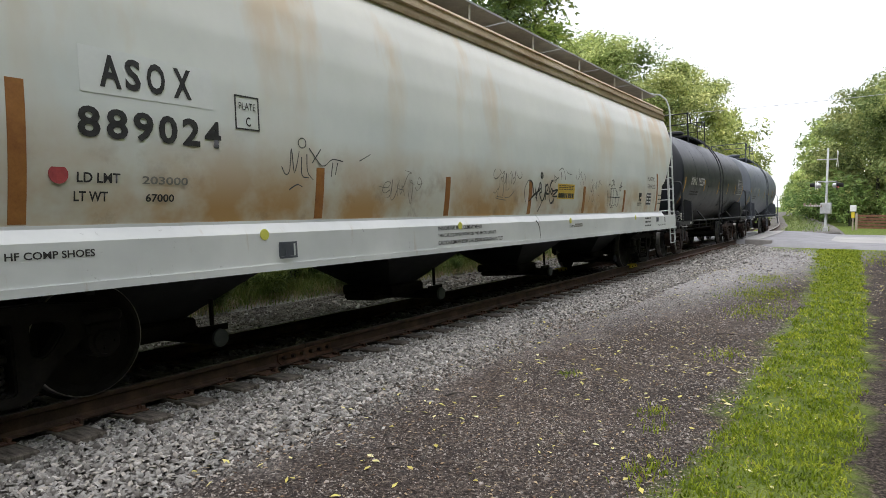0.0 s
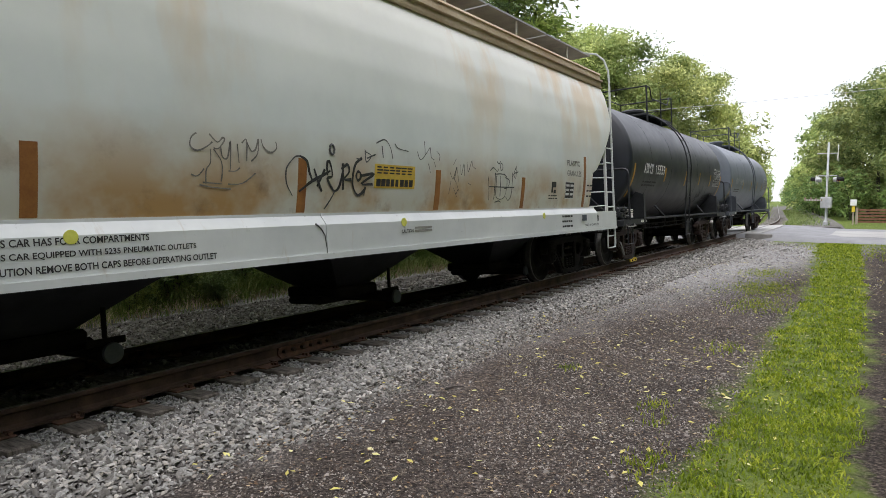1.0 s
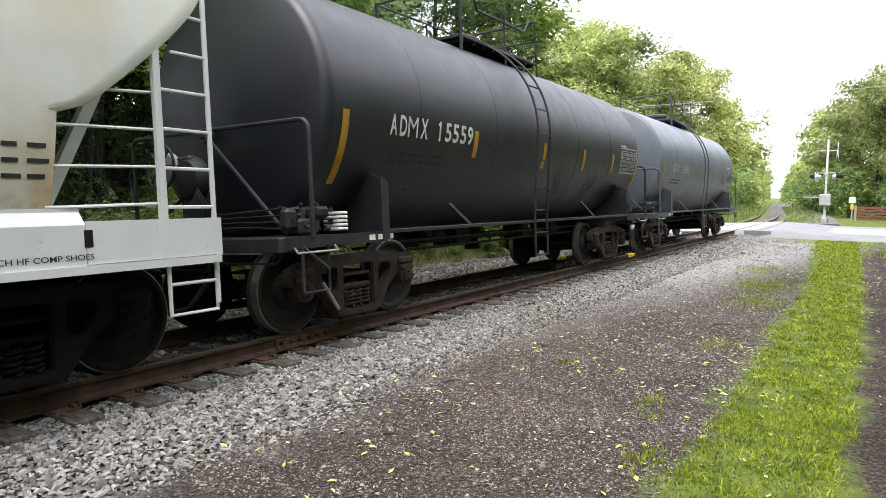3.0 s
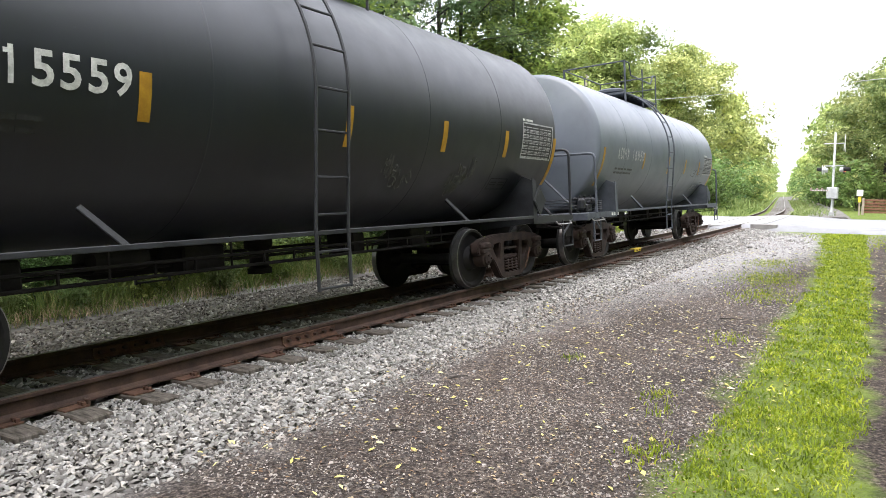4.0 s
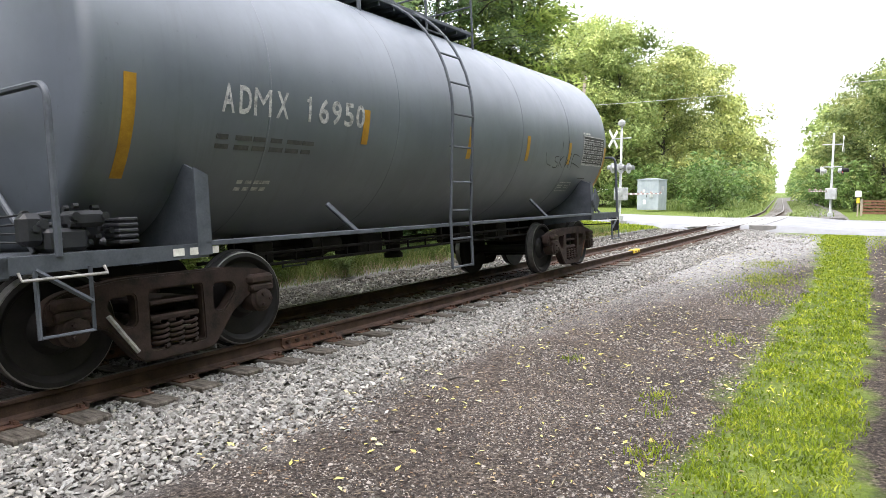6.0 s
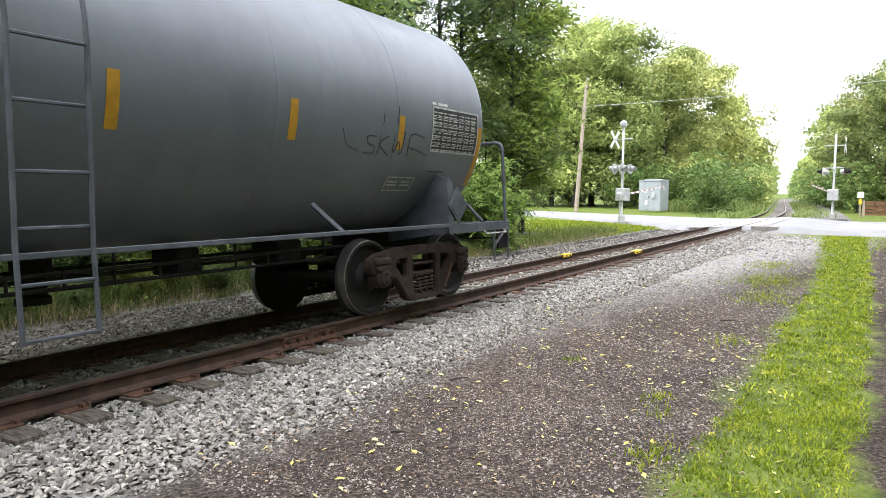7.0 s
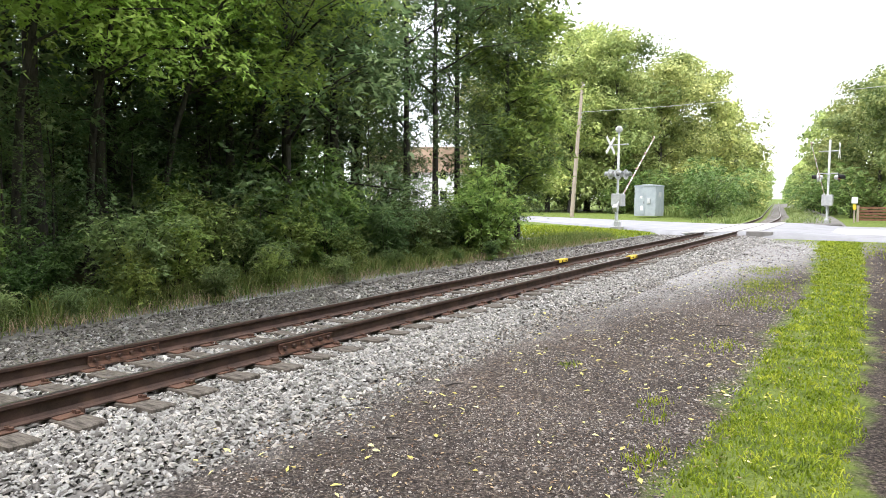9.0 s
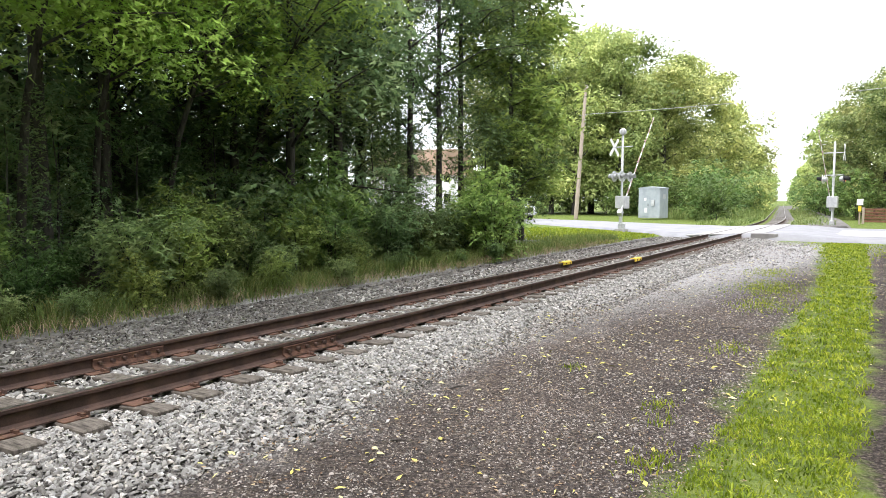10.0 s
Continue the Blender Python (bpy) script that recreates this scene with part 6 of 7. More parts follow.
def build_post_and_fence():
    post = empty("marker_post", "timber post with a white box and a yellow marker", "post")
    post.matrix_basis = pose(-1.15, 56.6, -0.25)
    part("shaft", box(B(), (-0.05, -0.05, -0.2), (0.05, 0.05, 1.5), 0.01), POLE_WOOD, post)
    part("marker", box(B(), (-0.10, -0.08, 0.95), (0.10, -0.05, 1.35), 0.005), SIGN_Y, post, "yellow marker plate")
    part("notice_box", box(B(), (-0.2, -0.12, 1.4), (0.2, 0.05, 1.85), 0.02), WHITE, post, "white box")
    for k in range(4):
        x0 = -0.95 + 2.45 * k
        fence = empty("fence_panel", "brown board fence panel under the trees", "fence", "fence panels")
        fence.matrix_basis = pose(x0, 58.2 + 0.1 * k, -0.25, 0, 0, 2)
        part("post", box(B(), (-0.08, -0.08, -0.2), (0.08, 0.08, 1.25), 0.01), POLE_WOOD, fence)
        for j in range(5):
            part("board", box(B(), (0.08, -0.02, 0.12 + 0.22 * j), (2.37, 0.02, 0.27 + 0.22 * j), 0.005), FENCE_W, fence)


def build_house():
    house = empty("house", "white house with a tan roof behind the woods", "house")
    house.matrix_basis = pose(-54.2, 76.5, -0.2, 0, 0, 27)
    w, d, h = 6.6, 4.2, 5.4
    bm = box(B(), (-w, -d, 0), (w, d, h))
    plate(bm, [(-d, h), (d, h), (0, h + 3.4)], "x", -w, 2 * w)
    part("wall", bm, SIDING, house, "white siding")
    for s in (-1, 1):
        bm = B()
        a, b = Vector((0, 0, h + 3.5)), Vector((0, (d + 0.5) * s, h - 0.32))
        vs = [bm.verts.new(p) for p in ((-w - 0.4, a.y, a.z), (w + 0.4, a.y, a.z), (w + 0.4, b.y, b.z), (-w - 0.4, b.y, b.z))]
        bm.faces.new(vs)
        bmesh.ops.solidify(bm, geom=bm.faces[:], thickness=0.15)
        part("roof", bm, ROOF_T, house, "tan shingled roof")
    for x, z in ((-4, 1.4), (0.2, 1.4), (4, 1.4), (-4, 4.1), (0.2, 4.1), (4, 4.1)):
        win = part("window", box(B(), (x - 0.5, -d - 0.04, z), (x + 0.5, -d, z + 1.3), 0.01), WHITE, house)
        part("pane", box(B(), (x - 0.42, -d - 0.05, z + 0.08), (x + 0.42, -d - 0.04, z + 1.22)), GLASS_D, win)


def build_car():
    car = empty("pickup_truck", "silver pickup truck driving up the road", "pickup truck")
    # nose towards +y
    prof = [(-2.7, 0.45), (-2.72, 1.15), (-1.0, 1.2), (-0.95, 1.85), (-0.3, 1.92), (0.75, 1.88), (1.25, 1.28), (2.45, 1.16), (2.68, 1.0), (2.72, 0.5), (2.3, 0.4), (-2.4, 0.4)]
    bm = plate(B(), prof, "x", -0.92, 1.84)
    bmesh.ops.bevel(bm, geom=[e for e in bm.edges if abs(e.verts[0].co.x - e.verts[1].co.x) < 0.1], offset=0.06, segments=2, affect="EDGES")
    part("body", bm, CAR_P, car, "silver body")
    part("windscreen", plate(B(), [(0.80, 1.84), (1.24, 1.31), (1.27, 1.33), (0.84, 1.87)], "x", -0.78, 1.56), GLASS_D, car)
    for x in (-0.93, 0.915):
        part("side_window", plate(B(), [(-0.75, 1.3), (0.95, 1.3), (0.62, 1.78), (-0.7, 1.8)], "x", x, 0.015), GLASS_D, car)
    part("grille", box(B(), (-0.62, 2.69, 0.72), (0.62, 2.75, 1.05), 0.02), LAMPBLACK, car, "black grille")
    part("bumper", box(B(), (-0.93, 2.62, 0.42), (0.93, 2.85, 0.66), 0.05), STEEL_G, car)
    part("plate", box(B(), (-0.16, 2.85, 0.48), (0.16, 2.865, 0.62)), WHITE, car)
    for x in (-0.76, 0.76):
        part("headlight", box(B(), (x - 0.14, 2.66, 0.8), (x + 0.14, 2.74, 1.0), 0.03), WHITE, car)
        part("mirror", box(B(), (x * 1.35 - 0.1, 0.85, 1.25), (x * 1.35 + 0.1, 0.98, 1.45), 0.03), LAMPBLACK, car)
    wheels = []
    for x in (-0.82, 0.82):
        for y in (-1.75, 1.75):
            bm = lathe(B(), [(0.20, -0.12), (0.34, -0.12), (0.38, -0.07), (0.38, 0.07), (0.34, 0.12), (0.20, 0.12)], "x", 24)
            w = part("wheel", bm, RUBBER, car)
            w.matrix_basis = pose(x, y, 0.38)
            part("rim", lathe(B(), [(0.03, -0.13), (0.20, -0.10), (0.20, 0.10), (0.03, 0.13)], "x", 16), STEEL_G, w)
            wheels.append((w, x, y))
    return car, wheels


build_road()
build_hut()
build_pole()
build_post_and_fence()
build_house()
PICKUP, PICKUP_WHEELS = build_car()

# ------------------------------------------------------------- plants
BARK = plain("grey_bark", (0.024, 0.021, 0.019), (0.10, 0.09, 0.08), 4, 0.95, 0, 0.8, 0.2, 30, (3, 3, 0.6))
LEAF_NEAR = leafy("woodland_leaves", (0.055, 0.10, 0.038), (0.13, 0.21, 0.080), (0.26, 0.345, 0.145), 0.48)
# lighter than the near leaves, making up in colour for light missing inside the woods
LEAF_DEEP = leafy("lightened_leaves", (0.07, 0.13, 0.060), (0.17, 0.27, 0.12), (0.30, 0.41, 0.19), 0.45)
# light end raised for sunlight on the far crowns, dark end lowered for shadow
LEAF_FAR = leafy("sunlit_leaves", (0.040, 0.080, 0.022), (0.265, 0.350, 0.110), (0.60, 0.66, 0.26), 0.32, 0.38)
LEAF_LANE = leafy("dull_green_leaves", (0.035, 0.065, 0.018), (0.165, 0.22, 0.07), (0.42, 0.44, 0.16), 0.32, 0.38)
LEAF_BRUSH = leafy("brush_leaves", (0.030, 0.070, 0.018), (0.115, 0.205, 0.055), (0.27, 0.39, 0.12), 0.35)
# yellow-green raised well past leaf brightness, standing in for a lit front canopy
LEAF_SUN = leafy("lit_yellow_green_leaves", (0.18, 0.29, 0.06), (0.37, 0.53, 0.13), (0.54, 0.66, 0.22), 0.68)
LEAF_MID = leafy("bright_shrub_leaves", (0.07, 0.125, 0.034), (0.18, 0.285, 0.075), (0.37, 0.47, 0.14), 0.45)
# wide tone range paints lit sprays and shaded gaps into one crown
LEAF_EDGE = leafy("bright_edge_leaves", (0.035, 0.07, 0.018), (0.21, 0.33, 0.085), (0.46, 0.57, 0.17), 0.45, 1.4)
LEAF_SHRUB = leafy("shrub_leaves", (0.045, 0.09, 0.030), (0.11, 0.185, 0.058), (0.24, 0.32, 0.11), 0.42)


def leaf_cloud(rng, centres, radii, each, size, flat=0.6):
    """Folded leaf blades scattered about clump centres."""
    n = len(centres) * each
    c = np.repeat(centres, each, 0)
    r = np.repeat(radii, each, 0)
    d = rng.normal(size=(n, 3))
    d /= np.linalg.norm(d, axis=1)[:, None]
    p = c + d * r * rng.uniform(0.35, 1.15, (n, 1)) ** 0.5
    s = size * rng.uniform(0.5, 1.4, (n, 1))
    nrm = rng.normal(size=(n, 3)) * 0.5 + d * 0.9 + np.array([0, 0, flat])
    nrm /= np.linalg.norm(nrm, axis=1)[:, None]
    u = np.cross(nrm, rng.normal(size=(n, 3)))
    u /= np.linalg.norm(u, axis=1)[:, None]
    w = np.cross(nrm, u)
    v = np.stack([p - u * s * 0.75 + w * s * 0.40, p + u * s, p - u * s * 0.6 - w * s * 0.40 - nrm * s * 0.2], 1)
    return v.reshape(-1, 3), np.arange(n * 3).reshape(n, 3)


def fronds(rng, centres, radii, each, size, flat=0.6):
    """Drooping sprays of slim leaflets in pairs, several sprays to a clump."""
    per = 10
    k = max(1, each // per)
    n = len(centres) * k
    c, r = np.repeat(centres, k, 0), np.repeat(radii, k, 0)
    a = rng.uniform(0, 2 * math.pi, n)
    d = np.stack([np.cos(a), np.sin(a), rng.normal(size=n) * 0.45], 1)
    start = c + rng.normal(size=(n, 3)) * r * 0.45
    reach = np.maximum(size * 4.5, r[:, :1] * rng.uniform(0.5, 1.0, (n, 1)))
    side = np.stack([-np.sin(a), np.cos(a), rng.normal(size=n) * 0.5], 1)
    droop = rng.uniform(0.15, 0.8, (n, 1))
    out = []
    for i in range(per):
        q = (i // 2 + 0.7) / (per / 2)
        p = start + d * reach * q - np.array([[0, 0, 1]]) * droop * reach * q * q
        sgn = 1 if i % 2 else -1
        u = side * sgn + d * (0.55 + 0.3 * q) + rng.normal(size=(n, 3)) * 0.30 - np.array([[0, 0, 0.3]]) * droop
        u /= np.linalg.norm(u, axis=1)[:, None]
        nrm = np.array([[0, 0, flat + 0.6]]) + rng.normal(size=(n, 3)) * 0.55
        w = np.cross(nrm, u)
        w /= np.linalg.norm(w, axis=1)[:, None]
        s = size * rng.uniform(0.6, 1.25, (n, 1))
        out.append(np.stack([p - w * s * 0.46, p + u * s * 1.65, p + w * s * 0.46 + u * s * 0.25], 1))
    v = np.stack(out, 1)
    return v.reshape(-1, 3), np.arange(n * per * 3).reshape(-1, 3)


def tree_thing(seed, height, spread, low, leaf, clumps, each, size, bark=BARK, trunk_r=0.17, clump_r=0.7, label="", lean=0.0, spray=True):
    """A tapered trunk with limbs, and a crown of leaf clumps from the height low up."""
    rng = np.random.default_rng(seed)
    tree = empty("tree", label, "tree")
    bm = B()
    top = height * 0.86
    spine = []
    wob = rng.normal(size=(8, 2)) * 0.045
    for i in range(8):
        k = i / 7
        spine.append(Vector((wob[i][0] * k * 1.4 + lean * k * k, wob[i][1] * k * 1.4, k * top - (0.3 if i == 0 else 0))))
    tube(bm, spine, [trunk_r * (1.25 if i == 0 else 1 - 0.8 * i / 7) for i in range(8)], 8)
    tips = []
    limbs = 9 + int(height / 2)
    for i in range(limbs):
        k = low / height + (0.94 - low / height) * (i + rng.random() * 0.6) / limbs
        z = k * height
        j = min(6, int(z / top * 7))
        base = spine[j].lerp(spine[j + 1], min(1, z / top * 7 - j)) if z < top else spine[7]
        ang = i * 2.4 + rng.random()
        reach = spread * (0.45 + 0.55 * math.sin(math.pi * min(1, 0.18 + 0.8 * (z - low) / (height - low + 0.01)))) * rng.uniform(0.7, 1.1)
        end = base + Vector((math.cos(ang) * reach, math.sin(ang) * reach, reach * rng.uniform(0.1, 0.55)))
        midp = base.lerp(end, 0.5) + Vector((0, 0, 0.12 * reach))
        tube(bm, [base, midp, end], [trunk_r * 0.38 * (1 - 0.6 * k), trunk_r * 0.22 * (1 - 0.5 * k), 0.012], 5)
        for q in (0.4, 0.6, 0.8, 1.0):
            tips.append(base.lerp(midp, q * 2) if q < 0.5 else midp.lerp(end, q * 2 - 1))
    part("trunk", bm, bark, tree, smooth=60)
    tips = np.array([t[:] for t in tips])
    pick = tips[rng.integers(0, len(tips), clumps)] + rng.normal(size=(clumps, 3)) * np.array([0.45, 0.45, 0.35]) * spread * 0.34
    pick[:, 2] = np.clip(pick[:, 2], low * 0.8, height)
    # no clump hangs in the air by itself
    gap = np.sort(np.linalg.norm(pick[:, None] - pick[None], axis=2), axis=1)[:, 4]
    pick = pick[gap < clump_r * 2.0]
    clumps = len(pick)
    v, f = (fronds if spray else leaf_cloud)(rng, pick, clump_r * rng.uniform(0.5, 1.2, (clumps, 1)) * np.array([[1.15, 1.15, 0.7]]), each, size)
    crown = new("crown", quick("crown", v, f, leaf))
    crown.parent = tree
    return tree


def shrub_thing(seed, height, spread, leaf, clumps, each, size, label):
    """Several thin stems from the ground, leafy from low down."""
    rng = np.random.default_rng(seed)
    shrub = empty("shrub", label, "shrub")
    bm = B()
    tips = []
    for k in range(11):
        a, r = k * 2.4 + rng.random(), spread * rng.uniform(0.3, 1.0)
        h = height * rng.uniform(0.55, 1.0)
        end = Vector((math.cos(a) * r, math.sin(a) * r, h))
        mid = Vector((math.cos(a) * r * 0.35, math.sin(a) * r * 0.35, h * 0.55))
        base = Vector((math.cos(a) * 0.12, math.sin(a) * 0.12, -0.15))
        tube(bm, [base, mid, end], [0.022, 0.015, 0.005], 5)
        for q in (0.25, 0.45, 0.65, 0.85, 1.0):
            tips.append((base.lerp(mid, q * 2) if q < 0.5 else mid.lerp(end, q * 2 - 1))[:])
    part("stem", bm, BARK, shrub, smooth=60)
    tips = np.array(tips)
    c = tips[rng.integers(0, len(tips), clumps)] + rng.normal(size=(clumps, 3)) * np.array([0.27, 0.27, 0.18]) * spread
    c[:, 2] = np.clip(c[:, 2], 0.12, height * 1.1)
    v, f = fronds(rng, c, 0.24 * rng.uniform(0.35, 1.4, (clumps, 1)) * np.array([[1.1, 1.1, 0.7]]), each, size, 0.9)
    foliage = new("foliage", quick("foliage", v, f, leaf))
    foliage.parent = shrub
    return shrub


def place(kinds, spots, rng, low=0.85, high=1.15):
    """The first of each kind is set, and the rest are copies."""
    for i, (x, y) in enumerate(spots):
        m = pose(x, y, GROUND_Z, 0, 0, rng.random() * 360) @ Matrix.Scale(rng.uniform(low, high), 4)
        if i < len(kinds):
            kinds[i].matrix_basis = m
        else:
            copy_thing(kinds[i % len(kinds)], m)


def bearing(x, y):
    return math.degrees(math.atan2(-x, y))


def build_woods():
    rng = random.Random(3)
    near = "tall broadleaf tree with a dark trunk in the woods"
    kinds = [tree_thing(11 + i, 13 + i, 2.7, 5.0, LEAF_NEAR, 310, 50, 0.075, label=near, trunk_r=(0.17, 0.13, 0.15, 0.11)[i], clump_r=0.75) for i in range(4)]
    front = [(-13.2, 6.18), (-13.6, 7.66), (-14.3, 11.6), (-14.8, 12.9)]
    back = [(-15.5, 3), (-16.5, 9.2), (-18, 14), (-20, 6), (-21, 12), (-21.5, 18.0), (-25, 8), (-26, 21), (-14.5, -0.5), (-19, 0), (-30, 12)]
    place(kinds, front + back, rng, 0.92, 1.12)
    # thin crowns on bare trunks, with the sky between them
    airy = "tall thin-crowned tree with a bare dark trunk"
    open_crowns = [tree_thing(16 + i, 15 + i, 2.9, 3.5, LEAF_NEAR, 300 + 50 * i, 50, 0.075, label=airy, trunk_r=0.15 - 0.03 * i, clump_r=0.65) for i in range(2)]
    place(open_crowns, [(-13.8, 15.1), (-13, 17.65), (-15.2, 17.8), (-12.5, 18.65), (-16.2, 15.9), (-12.9, 20.7), (-17.5, 17.1), (-19.5, 21.0), (-22.0, 24.5), (-18.0, 23.5)], rng, 0.92, 1.1)
    # yellow-green trees that hang over the verge, in leaves coloured as if lit
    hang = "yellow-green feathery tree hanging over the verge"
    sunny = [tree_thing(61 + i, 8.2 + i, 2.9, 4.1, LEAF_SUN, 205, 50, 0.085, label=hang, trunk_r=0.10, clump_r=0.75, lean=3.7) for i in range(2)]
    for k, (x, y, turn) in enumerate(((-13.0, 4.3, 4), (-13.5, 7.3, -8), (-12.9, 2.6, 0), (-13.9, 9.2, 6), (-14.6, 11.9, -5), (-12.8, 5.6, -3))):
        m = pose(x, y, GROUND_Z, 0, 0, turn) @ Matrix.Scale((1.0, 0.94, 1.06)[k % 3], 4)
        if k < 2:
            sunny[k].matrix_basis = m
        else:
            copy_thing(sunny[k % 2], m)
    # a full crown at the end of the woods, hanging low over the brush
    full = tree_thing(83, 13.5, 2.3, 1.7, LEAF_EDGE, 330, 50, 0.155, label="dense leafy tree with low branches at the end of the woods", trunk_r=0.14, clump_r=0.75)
    full.matrix_basis = pose(-12.15, 23.2, GROUND_Z)
    copy_thing(full, pose(-13.3, 26.4, GROUND_Z, 0, 0, 130) @ Matrix.Scale(0.95, 4))
    # the dense dark depth of the woods
    deep = [tree_thing(65 + i, 13 + i, 3.6, 0.5, LEAF_DEEP, 320, 40, 0.105, label="dense dark green tree deep in the woods", trunk_r=0.14, clump_r=0.9) for i in range(2)]
    spots = []
    for k in range(15):
        a, d = radians(46.5 + 2.2 * k), 18.5 + 3.2 * (k % 3)
        spots.append((-math.sin(a) * d, math.cos(a) * d))
    place(deep, spots, rng, 0.85, 1.1)
    for a, d, k in ((41.0, 25, 0.62), (43.2, 23, 0.7), (45.2, 26, 0.75), (38.5, 27, 0.5)):
        a = radians(a)
        copy_thing(deep[0], pose(-math.sin(a) * d, math.cos(a) * d, GROUND_Z, 0, 0, d * 40) @ Matrix.Scale(k, 4))
    thin = "slender leafy sapling at the edge of the woods"
    saps = [tree_thing(51 + i, 5.2 + i, 1.5, 0.7, (LEAF_NEAR, LEAF_DEEP, LEAF_SHRUB)[i], 210, 30, 0.058, label=thin, trunk_r=0.05, clump_r=0.5) for i in range(3)]
    spots = [(-12.4 - rng.random() * 2.2, -1.5 + 1.05 * k + rng.random() * 0.6) for k in range(24)]
    spots += [(-15.5 - rng.random() * 4, 0.5 + 1.35 * k) for k in range(17)]
    spots = [q for q in spots if not 29.5 < bearing(*q) < 47]
    place(saps, spots, rng, 0.6, 1.0)
    for x, y, k, q in ((-12.6, 22.0, 1.25, 0), (-12.1, 24.1, 1.2, 2), (-11.9, 22.9, 1.1, 0), (-12.6, 15.2, 0.8, 2), (-13.4, 16.9, 0.85, 0), (-14.5, 18.5, 0.9, 1), (-13.6, 18.7, 0.62, 2), (-14.5, 19.9, 0.55, 2), (-13.0, 20.4, 0.42, 0), (-16.5, 21.2, 0.95, 0), (-11.0, 3.4, 0.42, 1), (-11.9, 7.3, 0.34, 1), (-11.2, 12.4, 0.40, 1), (-11.3, 15.0, 0.42, 2), (-11.4, 19.6, 0.40, 2), (-13.5, 15.3, 0.55, 0), (-14.5, 16.6, 0.6, 1), (-14.0, 13.9, 0.6, 2), (-15.6, 15.0, 0.5, 0), (-15.2, 12.0, 0.55, 1), (-15.4, 9.0, 0.55, 0), (-15.8, 6.9, 0.55, 2)):
        copy_thing(saps[q], pose(x, y, GROUND_Z, 0, 0, y * 50) @ Matrix.Scale(k, 4))
    bushy = "dense green shrub at the edge of the woods"
    shrubs = [shrub_thing(71 + i, 2.1 + 0.25 * i, 1.0, (LEAF_SHRUB, LEAF_NEAR, LEAF_MID)[i], 210, 30, (0.062, 0.080, 0.072)[i], bushy) for i in range(3)]
    spots = [(-9.6 - rng.random() * 1.3, -2.0 + 1.1 * k + rng.random() * 0.6) for k in range(24)]
    spots += [(-11.2 - rng.random() * 0.9, -2.0 + 1.25 * k + rng.random() * 0.4) for k in range(21)]
    spots = [(x, y) for x, y in spots if -x / max(y, 0.1) > 0.535]
    small = [q for q in spots if 29.5 < bearing(*q) < 38]
    spots = [q for q in spots if q not in small]
    place(shrubs, spots, rng, 0.6, 1.2)
    small += [(-9.15 - rng.random() * 0.7, 0.5 + 1.3 * k + rng.random()) for k in range(14)]
    for x, y in small:
        k = rng.uniform(0.9, 1.15) if x < -9.9 else rng.uniform(0.22, 0.45)
        copy_thing(shrubs[int(y) % 3], pose(x, y, GROUND_Z, 0, 0, y * 90) @ Matrix.Scale(k, 4))
    # big trees beyond the road, on both sides of the line
    wide = "broad bright green tree beyond the crossing"
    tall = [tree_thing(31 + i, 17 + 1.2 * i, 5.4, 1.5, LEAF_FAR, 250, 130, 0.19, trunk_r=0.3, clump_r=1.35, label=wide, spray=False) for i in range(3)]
    for k, (x, y, size) in enumerate(((-22.6, 84, 1.08), (-26.2, 78, 1.20), (-30.8, 75.5, 1.12), (-35.0, 78, 0.92), (-39.5, 77, 0.86), (-45, 79, 0.9), (-24.8, 95, 1.20), (-32.0, 84, 1.12))):
        m = pose(x, y, GROUND_Z, 0, 0, 61 * k) @ Matrix.Scale(size, 4)
        if k < 3:
            tall[k].matrix_basis = m
        else:
            copy_thing(tall[k % 3], m)
    low = "round green tree beside the fence and signal"
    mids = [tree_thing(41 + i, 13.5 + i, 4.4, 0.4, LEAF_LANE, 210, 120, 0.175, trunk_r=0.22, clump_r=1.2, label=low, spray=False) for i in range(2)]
    for k, (x, y, size) in enumerate(((2.9, 70, 1.02), (8.0, 68, 1.12), (0.4, 84, 1.08), (-2.0, 98, 0.86), (4.9, 77, 1.2), (-0.3, 91, 0.98))):
        m = pose(x, y, GROUND_Z, 0, 0, 77 * k) @ Matrix.Scale(size, 4)
        if k < 2:
            mids[k].matrix_basis = m
        else:
            copy_thing(mids[k % 2], m)
    plainer = "green tree far off, also set unseen beside the viewer to block light"
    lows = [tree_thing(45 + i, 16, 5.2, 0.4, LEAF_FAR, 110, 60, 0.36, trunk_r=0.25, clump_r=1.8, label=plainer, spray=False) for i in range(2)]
    behind = [(-28.0, 90), (-37, 90), (-31.0, 103), (-28.0, 118)]
    behind += [(line(y)[0] - 7.6 - 1.6 * (k % 2), y) for k, y in enumerate((101, 110, 120, 131, 143, 156, 171, 188, 208, 232, 262, 300, 345, 400, 470))]
    behind += [(line(y)[0] - 9.5, y) for y in (560, 680, 840)]
    place(lows, behind, rng, 0.85, 1.12)
    behind = [(5, 92), (3, 106)] + [(line(y)[0] + 7.8 + 1.2 * (k % 2), y) for k, y in enumerate((112, 128, 146, 166, 188, 214, 244, 280, 325, 380, 460, 560, 680, 840))]
    for x, y in behind:
        copy_thing(lows[int(y) // 2 % 2], pose(x, y, GROUND_Z, 0, 0, y * 37) @ Matrix.Scale(rng.uniform(0.72, 0.92), 4))
    brush = [shrub_thing(91 + i, 4.2, 2.6, LEAF_BRUSH, 90, 30, 0.17, "tangled green bush beside the track beyond the road") for i in range(2)]
    # undergrowth that lines the track and the trees beyond the road
    spots = []
    for k in range(24):
        y = 58 + 6.0 * k + 0.12 * k * k
        x = line(y)[0]
